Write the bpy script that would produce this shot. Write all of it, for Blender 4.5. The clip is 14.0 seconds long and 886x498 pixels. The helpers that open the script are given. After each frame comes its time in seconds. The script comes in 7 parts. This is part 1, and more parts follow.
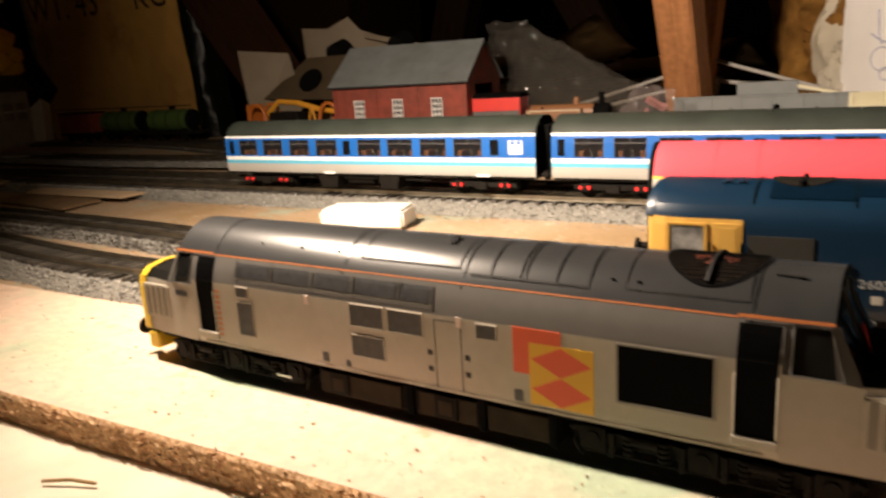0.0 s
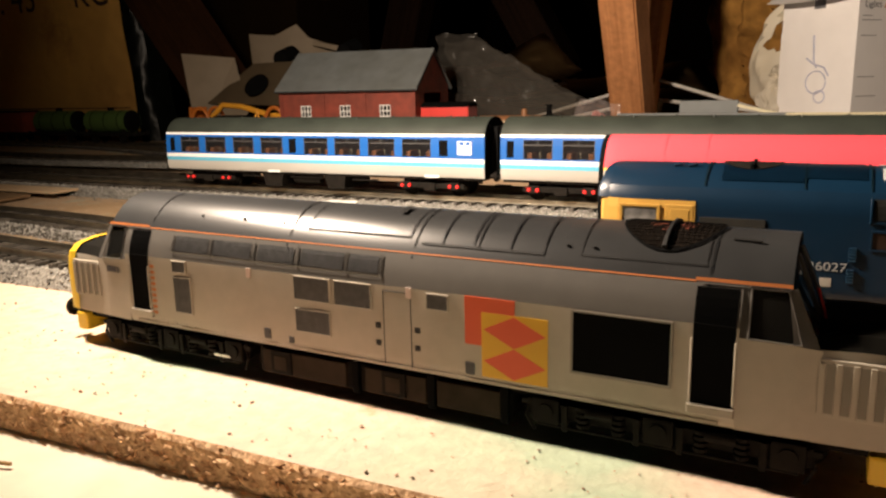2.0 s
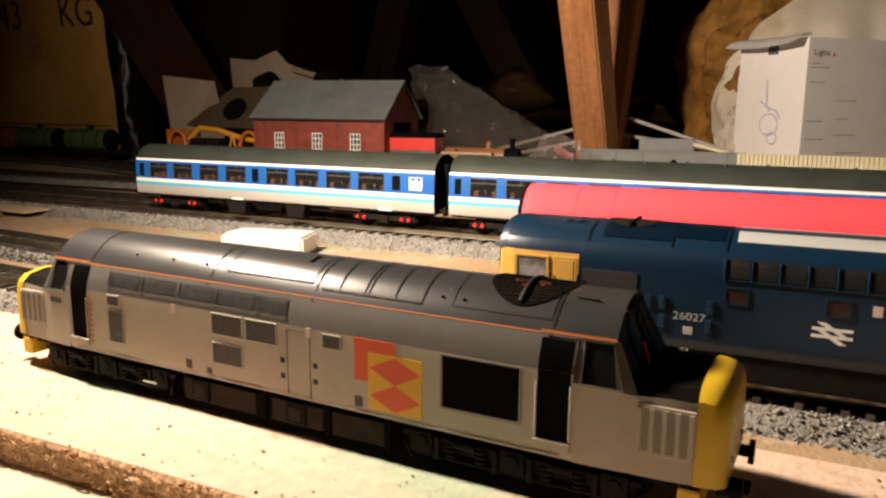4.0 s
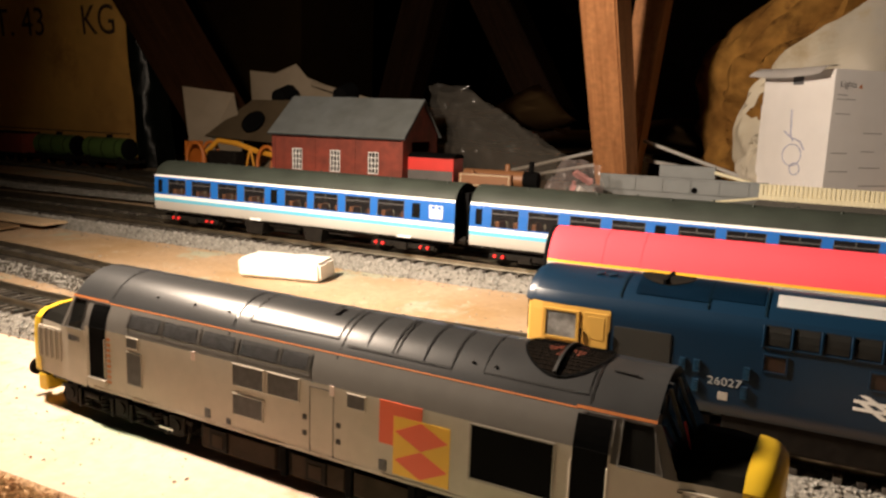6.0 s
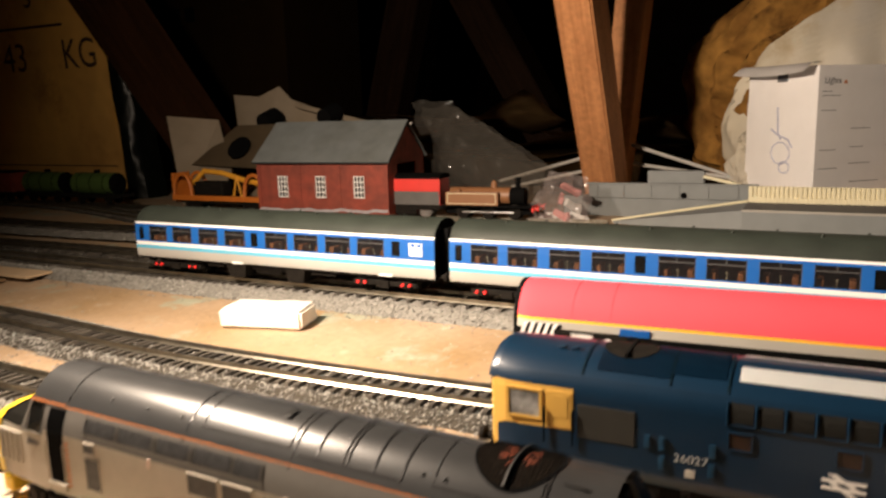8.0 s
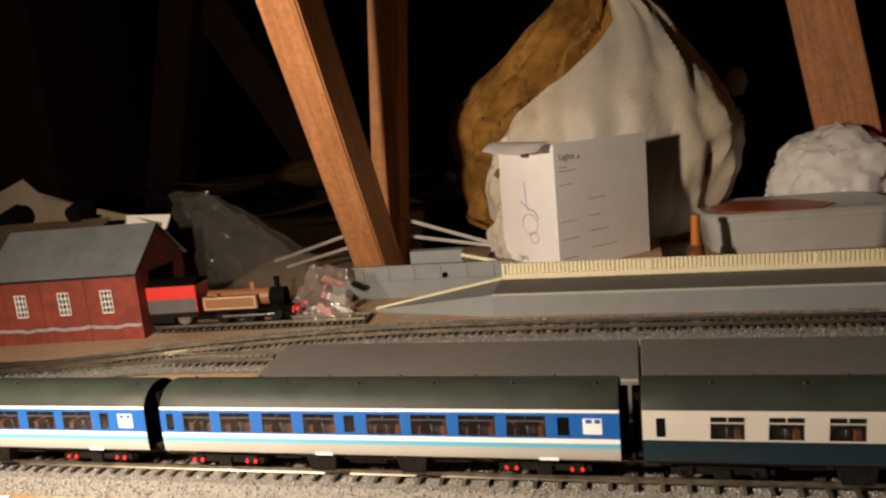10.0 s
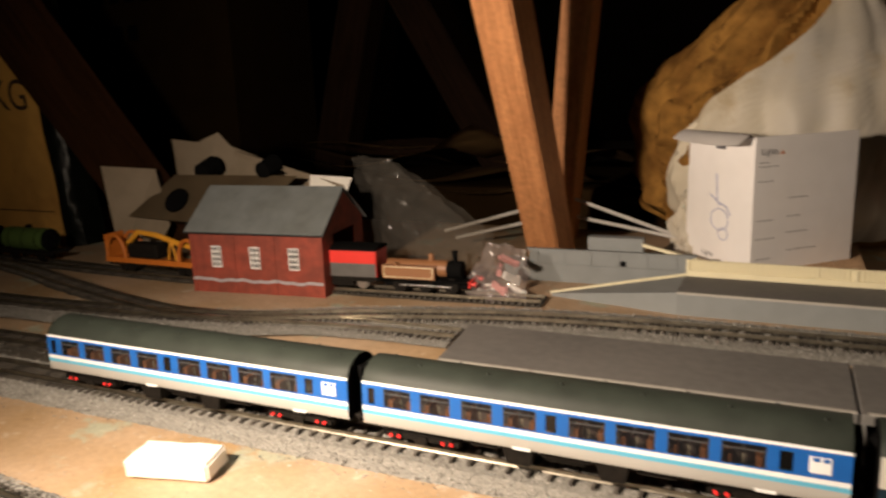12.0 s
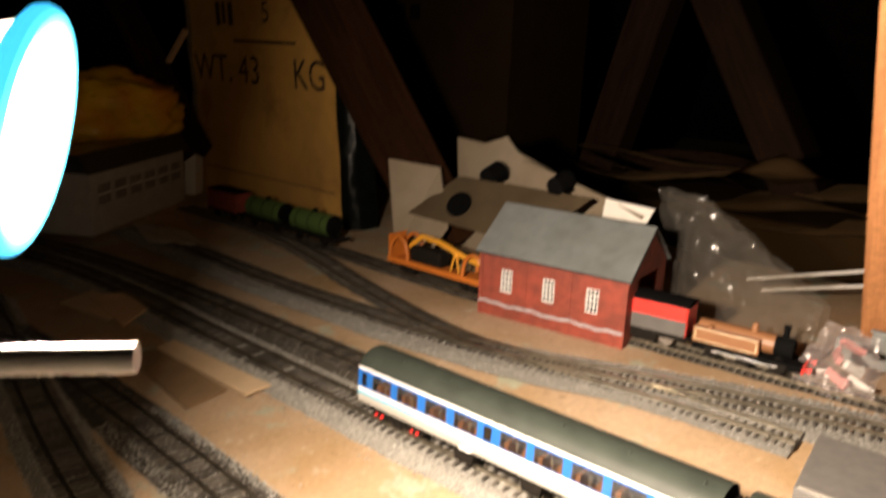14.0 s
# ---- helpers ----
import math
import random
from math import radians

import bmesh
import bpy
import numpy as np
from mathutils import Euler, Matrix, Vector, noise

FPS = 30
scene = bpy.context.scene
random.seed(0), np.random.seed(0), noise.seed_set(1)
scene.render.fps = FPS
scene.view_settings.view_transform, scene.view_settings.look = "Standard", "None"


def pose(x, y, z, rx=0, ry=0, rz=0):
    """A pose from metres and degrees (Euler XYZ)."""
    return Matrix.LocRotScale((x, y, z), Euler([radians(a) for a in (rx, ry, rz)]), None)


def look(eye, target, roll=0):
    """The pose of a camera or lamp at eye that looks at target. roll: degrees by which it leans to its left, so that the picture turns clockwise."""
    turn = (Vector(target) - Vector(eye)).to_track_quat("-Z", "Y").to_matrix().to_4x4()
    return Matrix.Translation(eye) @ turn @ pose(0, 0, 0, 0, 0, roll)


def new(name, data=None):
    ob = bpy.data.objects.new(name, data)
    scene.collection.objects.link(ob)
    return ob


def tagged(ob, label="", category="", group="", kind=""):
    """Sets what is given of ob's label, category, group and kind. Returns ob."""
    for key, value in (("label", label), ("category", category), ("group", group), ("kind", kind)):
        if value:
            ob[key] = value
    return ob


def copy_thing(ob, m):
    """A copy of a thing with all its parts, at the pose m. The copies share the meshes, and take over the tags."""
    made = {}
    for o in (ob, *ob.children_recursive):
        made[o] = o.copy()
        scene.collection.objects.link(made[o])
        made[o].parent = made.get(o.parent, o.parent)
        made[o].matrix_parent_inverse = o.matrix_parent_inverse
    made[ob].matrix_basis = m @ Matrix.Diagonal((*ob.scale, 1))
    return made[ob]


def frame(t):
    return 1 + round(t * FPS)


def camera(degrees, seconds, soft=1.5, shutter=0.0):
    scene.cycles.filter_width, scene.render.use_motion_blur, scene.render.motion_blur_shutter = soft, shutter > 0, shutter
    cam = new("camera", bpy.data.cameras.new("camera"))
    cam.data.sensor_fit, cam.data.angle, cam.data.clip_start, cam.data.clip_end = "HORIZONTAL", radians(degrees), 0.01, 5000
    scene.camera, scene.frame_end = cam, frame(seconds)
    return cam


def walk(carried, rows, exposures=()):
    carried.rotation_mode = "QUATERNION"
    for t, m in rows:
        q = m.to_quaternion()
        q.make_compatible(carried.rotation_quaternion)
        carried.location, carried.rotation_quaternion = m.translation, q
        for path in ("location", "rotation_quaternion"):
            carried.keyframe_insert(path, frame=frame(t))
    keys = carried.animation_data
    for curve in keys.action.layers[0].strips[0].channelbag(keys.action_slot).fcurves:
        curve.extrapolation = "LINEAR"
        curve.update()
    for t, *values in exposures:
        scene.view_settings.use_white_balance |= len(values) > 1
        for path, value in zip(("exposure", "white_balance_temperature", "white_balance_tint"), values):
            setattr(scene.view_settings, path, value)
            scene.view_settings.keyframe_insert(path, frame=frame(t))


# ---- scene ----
cam = camera(60.6, 14.0, soft=2.4, shutter=0.5)
PATH = [
    (0, (0.445, -0.427, 0.093), (-0.55, 1.244, -0.372), -3.5),
    (0.5, (0.449, -0.431, 0.085), (-0.424, 1.307, -0.385), -2.5),
    (1, (0.441, -0.425, 0.082), (-0.419, 1.336, -0.319), -1.5),
    (1.5, (0.443, -0.427, 0.081), (-0.415, 1.333, -0.327), -1.1),
    (2, (0.441, -0.425, 0.079), (-0.427, 1.329, -0.337), -1.3),
    (2.5, (0.44, -0.423, 0.083), (-0.437, 1.328, -0.322), -1.6),
    (3, (0.452, -0.43, 0.088), (-0.408, 1.335, -0.29), -0.3),
    (5.3, (0.478, -0.435, 0.098), (-0.362, 1.345, -0.255), 0.7),
    (5.5, (0.475, -0.434, 0.102), (-0.374, 1.349, -0.217), 1.2),
    (6, (0.464, -0.429, 0.103), (-0.406, 1.338, -0.242), 2.0),
    (6.5, (0.463, -0.429, 0.104), (-0.453, 1.31, -0.264), 2.1),
    (7, (0.465, -0.429, 0.101), (-0.444, 1.322, -0.228), 1.3),
    (7.5, (0.467, -0.429, 0.109), (-0.43, 1.333, -0.194), 1.4),
    (8, (0.474, -0.413, 0.129), (-0.41, 1.345, -0.232), -1.6),
    (8.5, (0.489, -0.39, 0.163), (-0.314, 1.397, -0.24), -1.6),
    (9, (0.528, -0.375, 0.187), (-0.078, 1.493, -0.19), -4.6),
    (9.2, (0.543, -0.369, 0.199), (0.054, 1.539, -0.152), -5.4),
    (11.3, (0.53, -0.359, 0.211), (-0.028, 1.516, -0.206), -4.1),
    (11.5, (0.522, -0.362, 0.217), (-0.118, 1.484, -0.21), -3.5),
    (12, (0.496, -0.364, 0.225), (-0.323, 1.407, -0.212), -2.2),
    (12.2, (0.485, -0.363, 0.227), (-0.387, 1.39, -0.182), -1.6),
    (12.5, (0.476, -0.364, 0.236), (-0.481, 1.336, -0.204), -2.4),
    (12.6, (0.469, -0.357, 0.247), (-0.517, 1.322, -0.209), -3.1),
    (12.7, (0.457, -0.356, 0.256), (-0.6, 1.282, -0.191), -3.9),
    (13, (0.419, -0.354, 0.277), (-0.687, 1.281, -0.046), -2.0),
    (13.3, (0.384, -0.351, 0.287), (-0.787, 1.209, -0.157), -1.1),
    (13.5, (0.379, -0.345, 0.29), (-0.818, 1.202, -0.129), 1.5),
    (13.7, (0.372, -0.346, 0.285), (-0.843, 1.187, -0.13), 2.1),
    (14, (0.367, -0.346, 0.273), (-0.881, 1.129, -0.241), 2.5),
]
walk(cam, [(t, look(eye, target, roll)) for t, eye, target, roll in PATH], exposures=[(0, -0.72), (7.6, -0.70), (8.6, -0.65), (12.6, -0.66), (13.2, -0.25), (13.6, 0.05), (14, 0.3)])
# ---- lamp, world, exposure ----
world = bpy.data.worlds.new("loft_air")
scene.world = world
world.use_nodes = True
world.node_tree.nodes["Background"].inputs[0].default_value = (1.0, 0.72, 0.48, 1)
world.node_tree.nodes["Background"].inputs[1].default_value = 0.003

LAMP_AT = Vector((0.1617, -0.2675, 0.2477))
LAMP_WAY = Vector((0.60, 0.77, -0.21)).normalized()
beam_light = new("spotlight_beam", bpy.data.lights.new("spotlight_beam", "AREA"))
beam_light.data.shape, beam_light.data.size = "DISK", 0.038
beam_light.data.energy = 9.0
beam_light.data.color = (1.0, 0.80, 0.625)
beam_light.matrix_world = look(LAMP_AT + LAMP_WAY * 0.003, LAMP_AT + LAMP_WAY)
spill = new("spotlight_spill", bpy.data.lights.new("spotlight_spill", "POINT"))
spill.data.energy, spill.data.shadow_soft_size = 1.2, 0.025
spill.data.color = (1.0, 0.70, 0.42)
spill.location = LAMP_AT + LAMP_WAY * 0.012


# ---- materials ----
def material(name, base, rough=0.6, metal=0.0, var=0.12, scale=60.0, bump=0.0, bump_scale=400.0, second=None, mix_scale=12.0, mix_at=0.5, mix_soft=0.15, coat=0.0, spec=0.5):
    m = bpy.data.materials.new(name)
    m.use_nodes = True
    n, l = m.node_tree.nodes, m.node_tree.links
    p = n["Principled BSDF"]
    p.inputs["Roughness"].default_value = rough
    p.inputs["Metallic"].default_value = metal
    p.inputs["Specular IOR Level"].default_value = spec
    p.inputs["Coat Weight"].default_value = coat
    tc = n.new("ShaderNodeTexCoord")
    fine = n.new("ShaderNodeTexNoise")
    fine.inputs["Scale"].default_value = scale
    fine.inputs["Detail"].default_value = 6
    l.new(tc.outputs["Object"], fine.inputs["Vector"])
    hsv = n.new("ShaderNodeHueSaturation")
    mr = n.new("ShaderNodeMapRange")
    mr.inputs[1].default_value, mr.inputs[2].default_value = 0.3, 0.7
    mr.inputs[3].default_value, mr.inputs[4].default_value = 1 - var, 1 + var
    l.new(fine.outputs[0], mr.inputs[0])
    l.new(mr.outputs[0], hsv.inputs["Value"])
    hsv.inputs["Color"].default_value = (*base, 1)
    if second:
        big = n.new("ShaderNodeTexNoise")
        big.inputs["Scale"].default_value = mix_scale
        big.inputs["Detail"].default_value = 5
        l.new(tc.outputs["Object"], big.inputs["Vector"])
        mr2 = n.new("ShaderNodeMapRange")
        mr2.inputs[1].default_value, mr2.inputs[2].default_value = mix_at - mix_soft, mix_at + mix_soft
        l.new(big.outputs[0], mr2.inputs[0])
        mx = n.new("ShaderNodeMix")
        mx.data_type = "RGBA"
        mx.inputs[6].default_value, mx.inputs[7].default_value = (*base, 1), (*second, 1)
        l.new(mr2.outputs[0], mx.inputs[0])
        l.new(mx.outputs[2], hsv.inputs["Color"])
    l.new(hsv.outputs[0], p.inputs["Base Color"])
    if bump:
        bn = n.new("ShaderNodeTexNoise")
        bn.inputs["Scale"].default_value = bump_scale
        bn.inputs["Detail"].default_value = 4
        l.new(tc.outputs["Object"], bn.inputs["Vector"])
        b = n.new("ShaderNodeBump")
        b.inputs["Strength"].default_value = bump
        b.inputs["Distance"].default_value = 0.001
        l.new(bn.outputs[0], b.inputs["Height"])
        l.new(b.outputs[0], p.inputs["Normal"])
    return m


def random_material(name, dark, light, rough=0.8, bump=0.0, island=False):
    """Colour varied piece by piece."""
    m = material(name, light, rough, bump=bump)
    n, l = m.node_tree.nodes, m.node_tree.links
    info = n.new("ShaderNodeNewGeometry" if island else "ShaderNodeObjectInfo")
    mx = n.new("ShaderNodeMix")
    mx.data_type = "RGBA"
    mx.inputs[6].default_value, mx.inputs[7].default_value = (*dark, 1), (*light, 1)
    l.new(info.outputs["Random Per Island" if island else "Random"], mx.inputs[0])
    l.new(mx.outputs[2], n["Hue/Saturation/Value"].inputs["Color"])
    return m


def grain_material(name, dark, light, stretch=(1, 1, 1), scale=30, rough=0.7, spec=0.4):
    """Sawn timber: streaks along one axis, knots and fine grain."""
    m = material(name, light, rough, var=0.15, scale=180, bump=0.25, bump_scale=500, spec=spec)
    n, l = m.node_tree.nodes, m.node_tree.links
    tc = n["Texture Coordinate"]
    mp = n.new("ShaderNodeMapping")
    mp.inputs["Scale"].default_value = stretch
    l.new(tc.outputs["Object"], mp.inputs["Vector"])
    ns = n.new("ShaderNodeTexNoise")
    ns.inputs["Scale"].default_value = scale
    ns.inputs["Detail"].default_value = 8
    ns.inputs["Distortion"].default_value = 0.6
    l.new(mp.outputs[0], ns.inputs["Vector"])
    mr = n.new("ShaderNodeMapRange")
    mr.inputs[1].default_value, mr.inputs[2].default_value = 0.32, 0.68
    l.new(ns.outputs[0], mr.inputs[0])
    mx = n.new("ShaderNodeMix")
    mx.data_type = "RGBA"
    mx.inputs[6].default_value, mx.inputs[7].default_value = (*dark, 1), (*light, 1)
    l.new(mr.outputs[0], mx.inputs[0])
    l.new(mx.outputs[2], n["Hue/Saturation/Value"].inputs["Color"])
    return m


def chip_material(name, dark, light, scale=1100):
    """Pressed wood chips."""
    m = material(name, light, 0.9, bump=0.8, bump_scale=500)
    n, l = m.node_tree.nodes, m.node_tree.links
    v = n.new("ShaderNodeTexVoronoi")
    v.inputs["Scale"].default_value = scale
    l.new(n["Texture Coordinate"].outputs["Object"], v.inputs["Vector"])
    mx = n.new("ShaderNodeMix")
    mx.data_type = "RGBA"
    mx.inputs[6].default_value, mx.inputs[7].default_value = (*dark, 1), (*light, 1)
    sep = n.new("ShaderNodeSeparateColor")
    l.new(v.outputs["Color"], sep.inputs[0])
    l.new(sep.outputs[0], mx.inputs[0])
    l.new(mx.outputs[2], n["Hue/Saturation/Value"].inputs["Color"])
    return m


def glass_material(name, tint, rough=0.05, alpha=0.35):
    m = bpy.data.materials.new(name)
    m.use_nodes = True
    p = m.node_tree.nodes["Principled BSDF"]
    p.inputs["Base Color"].default_value = (*tint, 1)
    p.inputs["Roughness"].default_value = rough
    p.inputs["Alpha"].default_value = alpha
    return m


def film_material(name, tint, body):
    """Thin crumpled polythene: mostly clear, a little milky, with sharp gloss."""
    m = bpy.data.materials.new(name)
    m.use_nodes = True
    n, l = m.node_tree.nodes, m.node_tree.links
    p = n["Principled BSDF"]
    p.inputs["Base Color"].default_value = (*tint, 1)
    p.inputs["Roughness"].default_value = 0.3
    clear = n.new("ShaderNodeBsdfTransparent")
    clear.inputs[0].default_value = (0.93, 0.92, 0.90, 1)
    gloss = n.new("ShaderNodeBsdfGlossy")
    gloss.inputs["Roughness"].default_value = 0.16
    tc = n.new("ShaderNodeTexCoord")
    ns = n.new("ShaderNodeTexNoise")
    ns.inputs["Scale"].default_value, ns.inputs["Detail"].default_value = 48, 3
    l.new(tc.outputs["Object"], ns.inputs["Vector"])
    bp = n.new("ShaderNodeBump")
    bp.inputs["Strength"].default_value, bp.inputs["Distance"].default_value = 0.6, 0.004
    l.new(ns.outputs[0], bp.inputs["Height"])
    for s in (p, gloss):
        l.new(bp.outputs[0], s.inputs["Normal"])
    a, b = n.new("ShaderNodeMixShader"), n.new("ShaderNodeMixShader")
    a.inputs[0].default_value = body
    l.new(clear.outputs[0], a.inputs[1])
    l.new(p.outputs[0], a.inputs[2])
    b.inputs[0].default_value = 0.05
    l.new(a.outputs[0], b.inputs[1])
    l.new(gloss.outputs[0], b.inputs[2])
    l.new(b.outputs[0], n["Material Output"].inputs["Surface"])
    return m


def glow_material(name, colour, strength):
    m = bpy.data.materials.new(name)
    m.use_nodes = True
    p = m.node_tree.nodes["Principled BSDF"]
    p.inputs["Base Color"].default_value = (*colour, 1)
    p.inputs["Emission Color"].default_value = (*colour, 1)
    p.inputs["Emission Strength"].default_value = strength
    return m


M = {
    "board": material("painted_board", (0.44, 0.315, 0.205), 0.85, var=0.10, scale=220, bump=0.5, bump_scale=600, second=(0.32, 0.205, 0.095), mix_scale=9, mix_at=0.55),
    "board_green": material("green_washed_board", (0.70, 0.52, 0.40), 0.85, var=0.10, scale=200, bump=0.4, bump_scale=500, second=(0.42, 0.50, 0.36), mix_scale=14, mix_at=0.57, mix_soft=0.08),
    "chip": chip_material("chipboard_edge", (0.38, 0.22, 0.11), (0.76, 0.52, 0.31)),
    "ledge": material("pale_ledge", (0.74, 0.67, 0.54), 0.8, var=0.08, second=(0.62, 0.54, 0.41), mix_scale=20),
    "ballast": random_material("granite_grit", (0.09, 0.085, 0.078), (0.43, 0.42, 0.385), 0.9, island=True),
    "bed": material("ballast_bed", (0.23, 0.22, 0.195), 0.95, var=0.45, scale=900, bump=1.0, bump_scale=900),
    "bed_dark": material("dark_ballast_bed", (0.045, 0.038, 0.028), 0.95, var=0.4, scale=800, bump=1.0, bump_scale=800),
    "rail": material("tarnished_rail", (0.42, 0.385, 0.31), 0.36, metal=1.0, var=0.25, scale=90),
    "sleeper": random_material("dusty_sleeper_plastic", (0.028, 0.024, 0.020), (0.095, 0.083, 0.068), 0.6),
    "grey_light": material("freight_grey_paint", (0.44, 0.40, 0.335), 0.45, var=0.04, scale=300, second=(0.40, 0.36, 0.295), mix_scale=40),
    "grey_dark": material("dark_grey_paint", (0.125, 0.118, 0.108), 0.36, var=0.05, scale=200),
    "roof_dark": material("slate_grey_roof_paint", (0.032, 0.033, 0.034), 0.29, var=0.12, scale=90, spec=0.42),
    "black": material("black_plastic", (0.004, 0.004, 0.004), 0.9, var=0.2, spec=0.05),
    "soot": material("weathered_black", (0.009, 0.0075, 0.006), 0.75, var=0.4, scale=250, bump=0.2, spec=0.12),
    "line": material("panel_line_black", (0.008, 0.008, 0.008), 0.6),
    "yellow": material("warning_yellow_paint", (0.75, 0.50, 0.03), 0.4, var=0.05),
    "cab_yellow": material("cab_yellow_paint", (0.58, 0.345, 0.075), 0.4, var=0.05),
    "orange": material("orange_line_paint", (0.50, 0.165, 0.045), 0.45, var=0.05),
    "red_orange": material("red_decal", (0.72, 0.10, 0.03), 0.45, var=0.03),
    "decal_yellow": material("yellow_decal", (0.75, 0.42, 0.02), 0.45, var=0.03),
    "grille": material("dark_grille", (0.062, 0.062, 0.064), 0.6, var=0.25, scale=500),
    "blue": material("rail_blue_paint", (0.003, 0.0185, 0.043), 0.33, var=0.06, scale=120),
    "red_roof": material("bright_red_roof", (0.80, 0.070, 0.095), 0.75, var=0.03, scale=50, spec=0.2),
    "coach_blue": material("coach_blue_paint", (0.010, 0.098, 0.37), 0.38, var=0.04),
    "coach_white": material("coach_white_line", (0.78, 0.80, 0.80), 0.4, var=0.03),
    "coach_cyan": material("light_blue_line", (0.10, 0.40, 0.58), 0.4, var=0.03),
    "coach_grey": material("coach_pale_grey", (0.40, 0.40, 0.38), 0.42, var=0.05, second=(0.36, 0.355, 0.33), mix_scale=30),
    "coach_roof": material("coach_dark_roof", (0.024, 0.030, 0.024), 0.58, var=0.2, scale=60, spec=0.28),
    "dark_blue": material("coach_dark_blue", (0.006, 0.022, 0.035), 0.4, var=0.08),
    "seat": material("brown_seat_plastic", (0.30, 0.12, 0.042), 0.6, var=0.3, scale=200),
    "axle_red": material("red_axle_end", (0.75, 0.03, 0.03), 0.4),
    "steel": material("bright_steel", (0.55, 0.55, 0.55), 0.3, metal=1.0, var=0.1),
    "white": material("white_print", (0.80, 0.80, 0.78), 0.5, var=0.03),
    "pink": material("pink_label", (0.70, 0.56, 0.50), 0.5),
    "pane": glass_material("clear_window", (0.022, 0.022, 0.024), 0.08, 0.3),
    "dark_pane": glass_material("dark_window", (0.006, 0.006, 0.006), 0.12, 0.96),
    "brick": material("red_painted_brickpaper", (0.25, 0.045, 0.025), 0.7, var=0.18, scale=120, second=(0.17, 0.035, 0.02), mix_scale=45),
    "shed_roof": material("slate_card_roof", (0.15, 0.165, 0.165), 0.7, var=0.12, scale=70, second=(0.12, 0.13, 0.125), mix_scale=25),
    "platform": material("dark_grey_platform", (0.120, 0.115, 0.108), 0.75, var=0.10, scale=120, second=(0.145, 0.138, 0.128), mix_scale=8),
    "platform_side": material("blue_grey_platform", (0.205, 0.22, 0.22), 0.6, var=0.06),
    "cream": material("cream_plastic", (0.72, 0.66, 0.45), 0.5, var=0.04),
    "card_white": material("white_carton", (0.82, 0.80, 0.79), 0.65, var=0.03, scale=40, second=(0.78, 0.75, 0.72), mix_scale=9),
    "print_grey": material("grey_print", (0.10, 0.10, 0.11), 0.6),
    "print_pale": material("faded_grey_print", (0.30, 0.29, 0.29), 0.6),
    "print_blue": material("pale_blue_print", (0.42, 0.43, 0.55), 0.6),
    "carton": material("brown_corrugated_card", (0.68, 0.38, 0.085), 0.8, var=0.10, scale=25, second=(0.46, 0.25, 0.06), mix_scale=6, bump=0.2, bump_scale=60),
    "tape": material("dark_green_tape", (0.004, 0.005, 0.004), 0.3, spec=0.12, var=0.3, bump=0.9, bump_scale=70),
    "stencil": material("stencil_ink", (0.035, 0.018, 0.010), 0.7),
    "timber": grain_material("orange_sawn_timber", (0.34, 0.140, 0.052), (0.50, 0.225, 0.088), (12, 12, 0.8), 14),
    # Brown for the unlit eaves, nearly black: the gloom is in the colour.
    "timber_dark": grain_material("shaded_brown_timber", (0.010, 0.005, 0.0025), (0.020, 0.0095, 0.005), (10, 10, 0.7), 14, spec=0.05),
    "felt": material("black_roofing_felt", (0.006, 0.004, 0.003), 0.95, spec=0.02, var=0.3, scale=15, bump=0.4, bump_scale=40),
    "loft_floor": material("dusty_loft_boards", (0.10, 0.065, 0.035), 0.9, var=0.25, scale=20, second=(0.06, 0.04, 0.02), mix_scale=5),
    "sack": material("golden_mineral_wool", (0.36, 0.185, 0.045), 0.95, var=0.3, scale=60, bump=1.0, bump_scale=45, second=(0.17, 0.08, 0.02), mix_scale=14, spec=0.1),
    "poly_grey": material("dusty_grey_polythene", (0.660, 0.589, 0.448), 0.5, var=0.10, scale=18, second=(0.42, 0.39, 0.34), mix_scale=9, bump=0.8, bump_scale=34, spec=0.35),
    "poly_clear": film_material("clear_polythene", (0.48, 0.44, 0.38), 0.06),
    "poly_milky": film_material("milky_polythene", (0.70, 0.60, 0.58), 0.16),
    "tub": material("frosted_grey_plastic", (0.46, 0.46, 0.44), 0.35, var=0.05),
    "rust_red": material("orange_brown_lid", (0.42, 0.10, 0.035), 0.5, var=0.2, scale=60),
    "wagon_orange": material("orange_wagon_plastic", (0.50, 0.145, 0.02), 0.45, var=0.08),
    "wagon_red": material("red_wagon_plastic", (0.68, 0.035, 0.025), 0.45, var=0.05),
    "wagon_grey": material("grey_wagon_plastic", (0.10, 0.095, 0.09), 0.55, var=0.15),
    "tan": material("tan_engine_paint", (0.25, 0.115, 0.05), 0.45, var=0.06),
    "tank_green": material("green_tank_plastic", (0.075, 0.13, 0.035), 0.35, var=0.1),
    # White card; the weak light behind the shed is put into its colour.
    "paper": material("dimmed_white_card", (0.26, 0.21, 0.15), 0.8, var=0.05, second=(0.20, 0.155, 0.10), mix_scale=10),
    "tan_card": material("tan_card_sheet", (0.62, 0.46, 0.29), 0.85, var=0.06, second=(0.52, 0.37, 0.22), mix_scale=14),
    "white_block": material("white_wrapped_block", (0.80, 0.77, 0.70), 0.6, var=0.04, bump=0.2, bump_scale=120),
    "lamp_white": material("white_lamp_enamel", (0.80, 0.80, 0.80), 0.35, var=0.02),
    "lamp_rim": glow_material("lit_blue_glass_rim", (0.05, 0.50, 0.85), 1.3),
    "glow": glow_material("lit_bulb", (1.0, 0.92, 0.78), 40.0),
    "yellow_bag": material("yellow_carrier_bag", (0.85, 0.56, 0.03), 0.25, var=0.15, scale=15, second=(0.75, 0.30, 0.012), mix_scale=18),
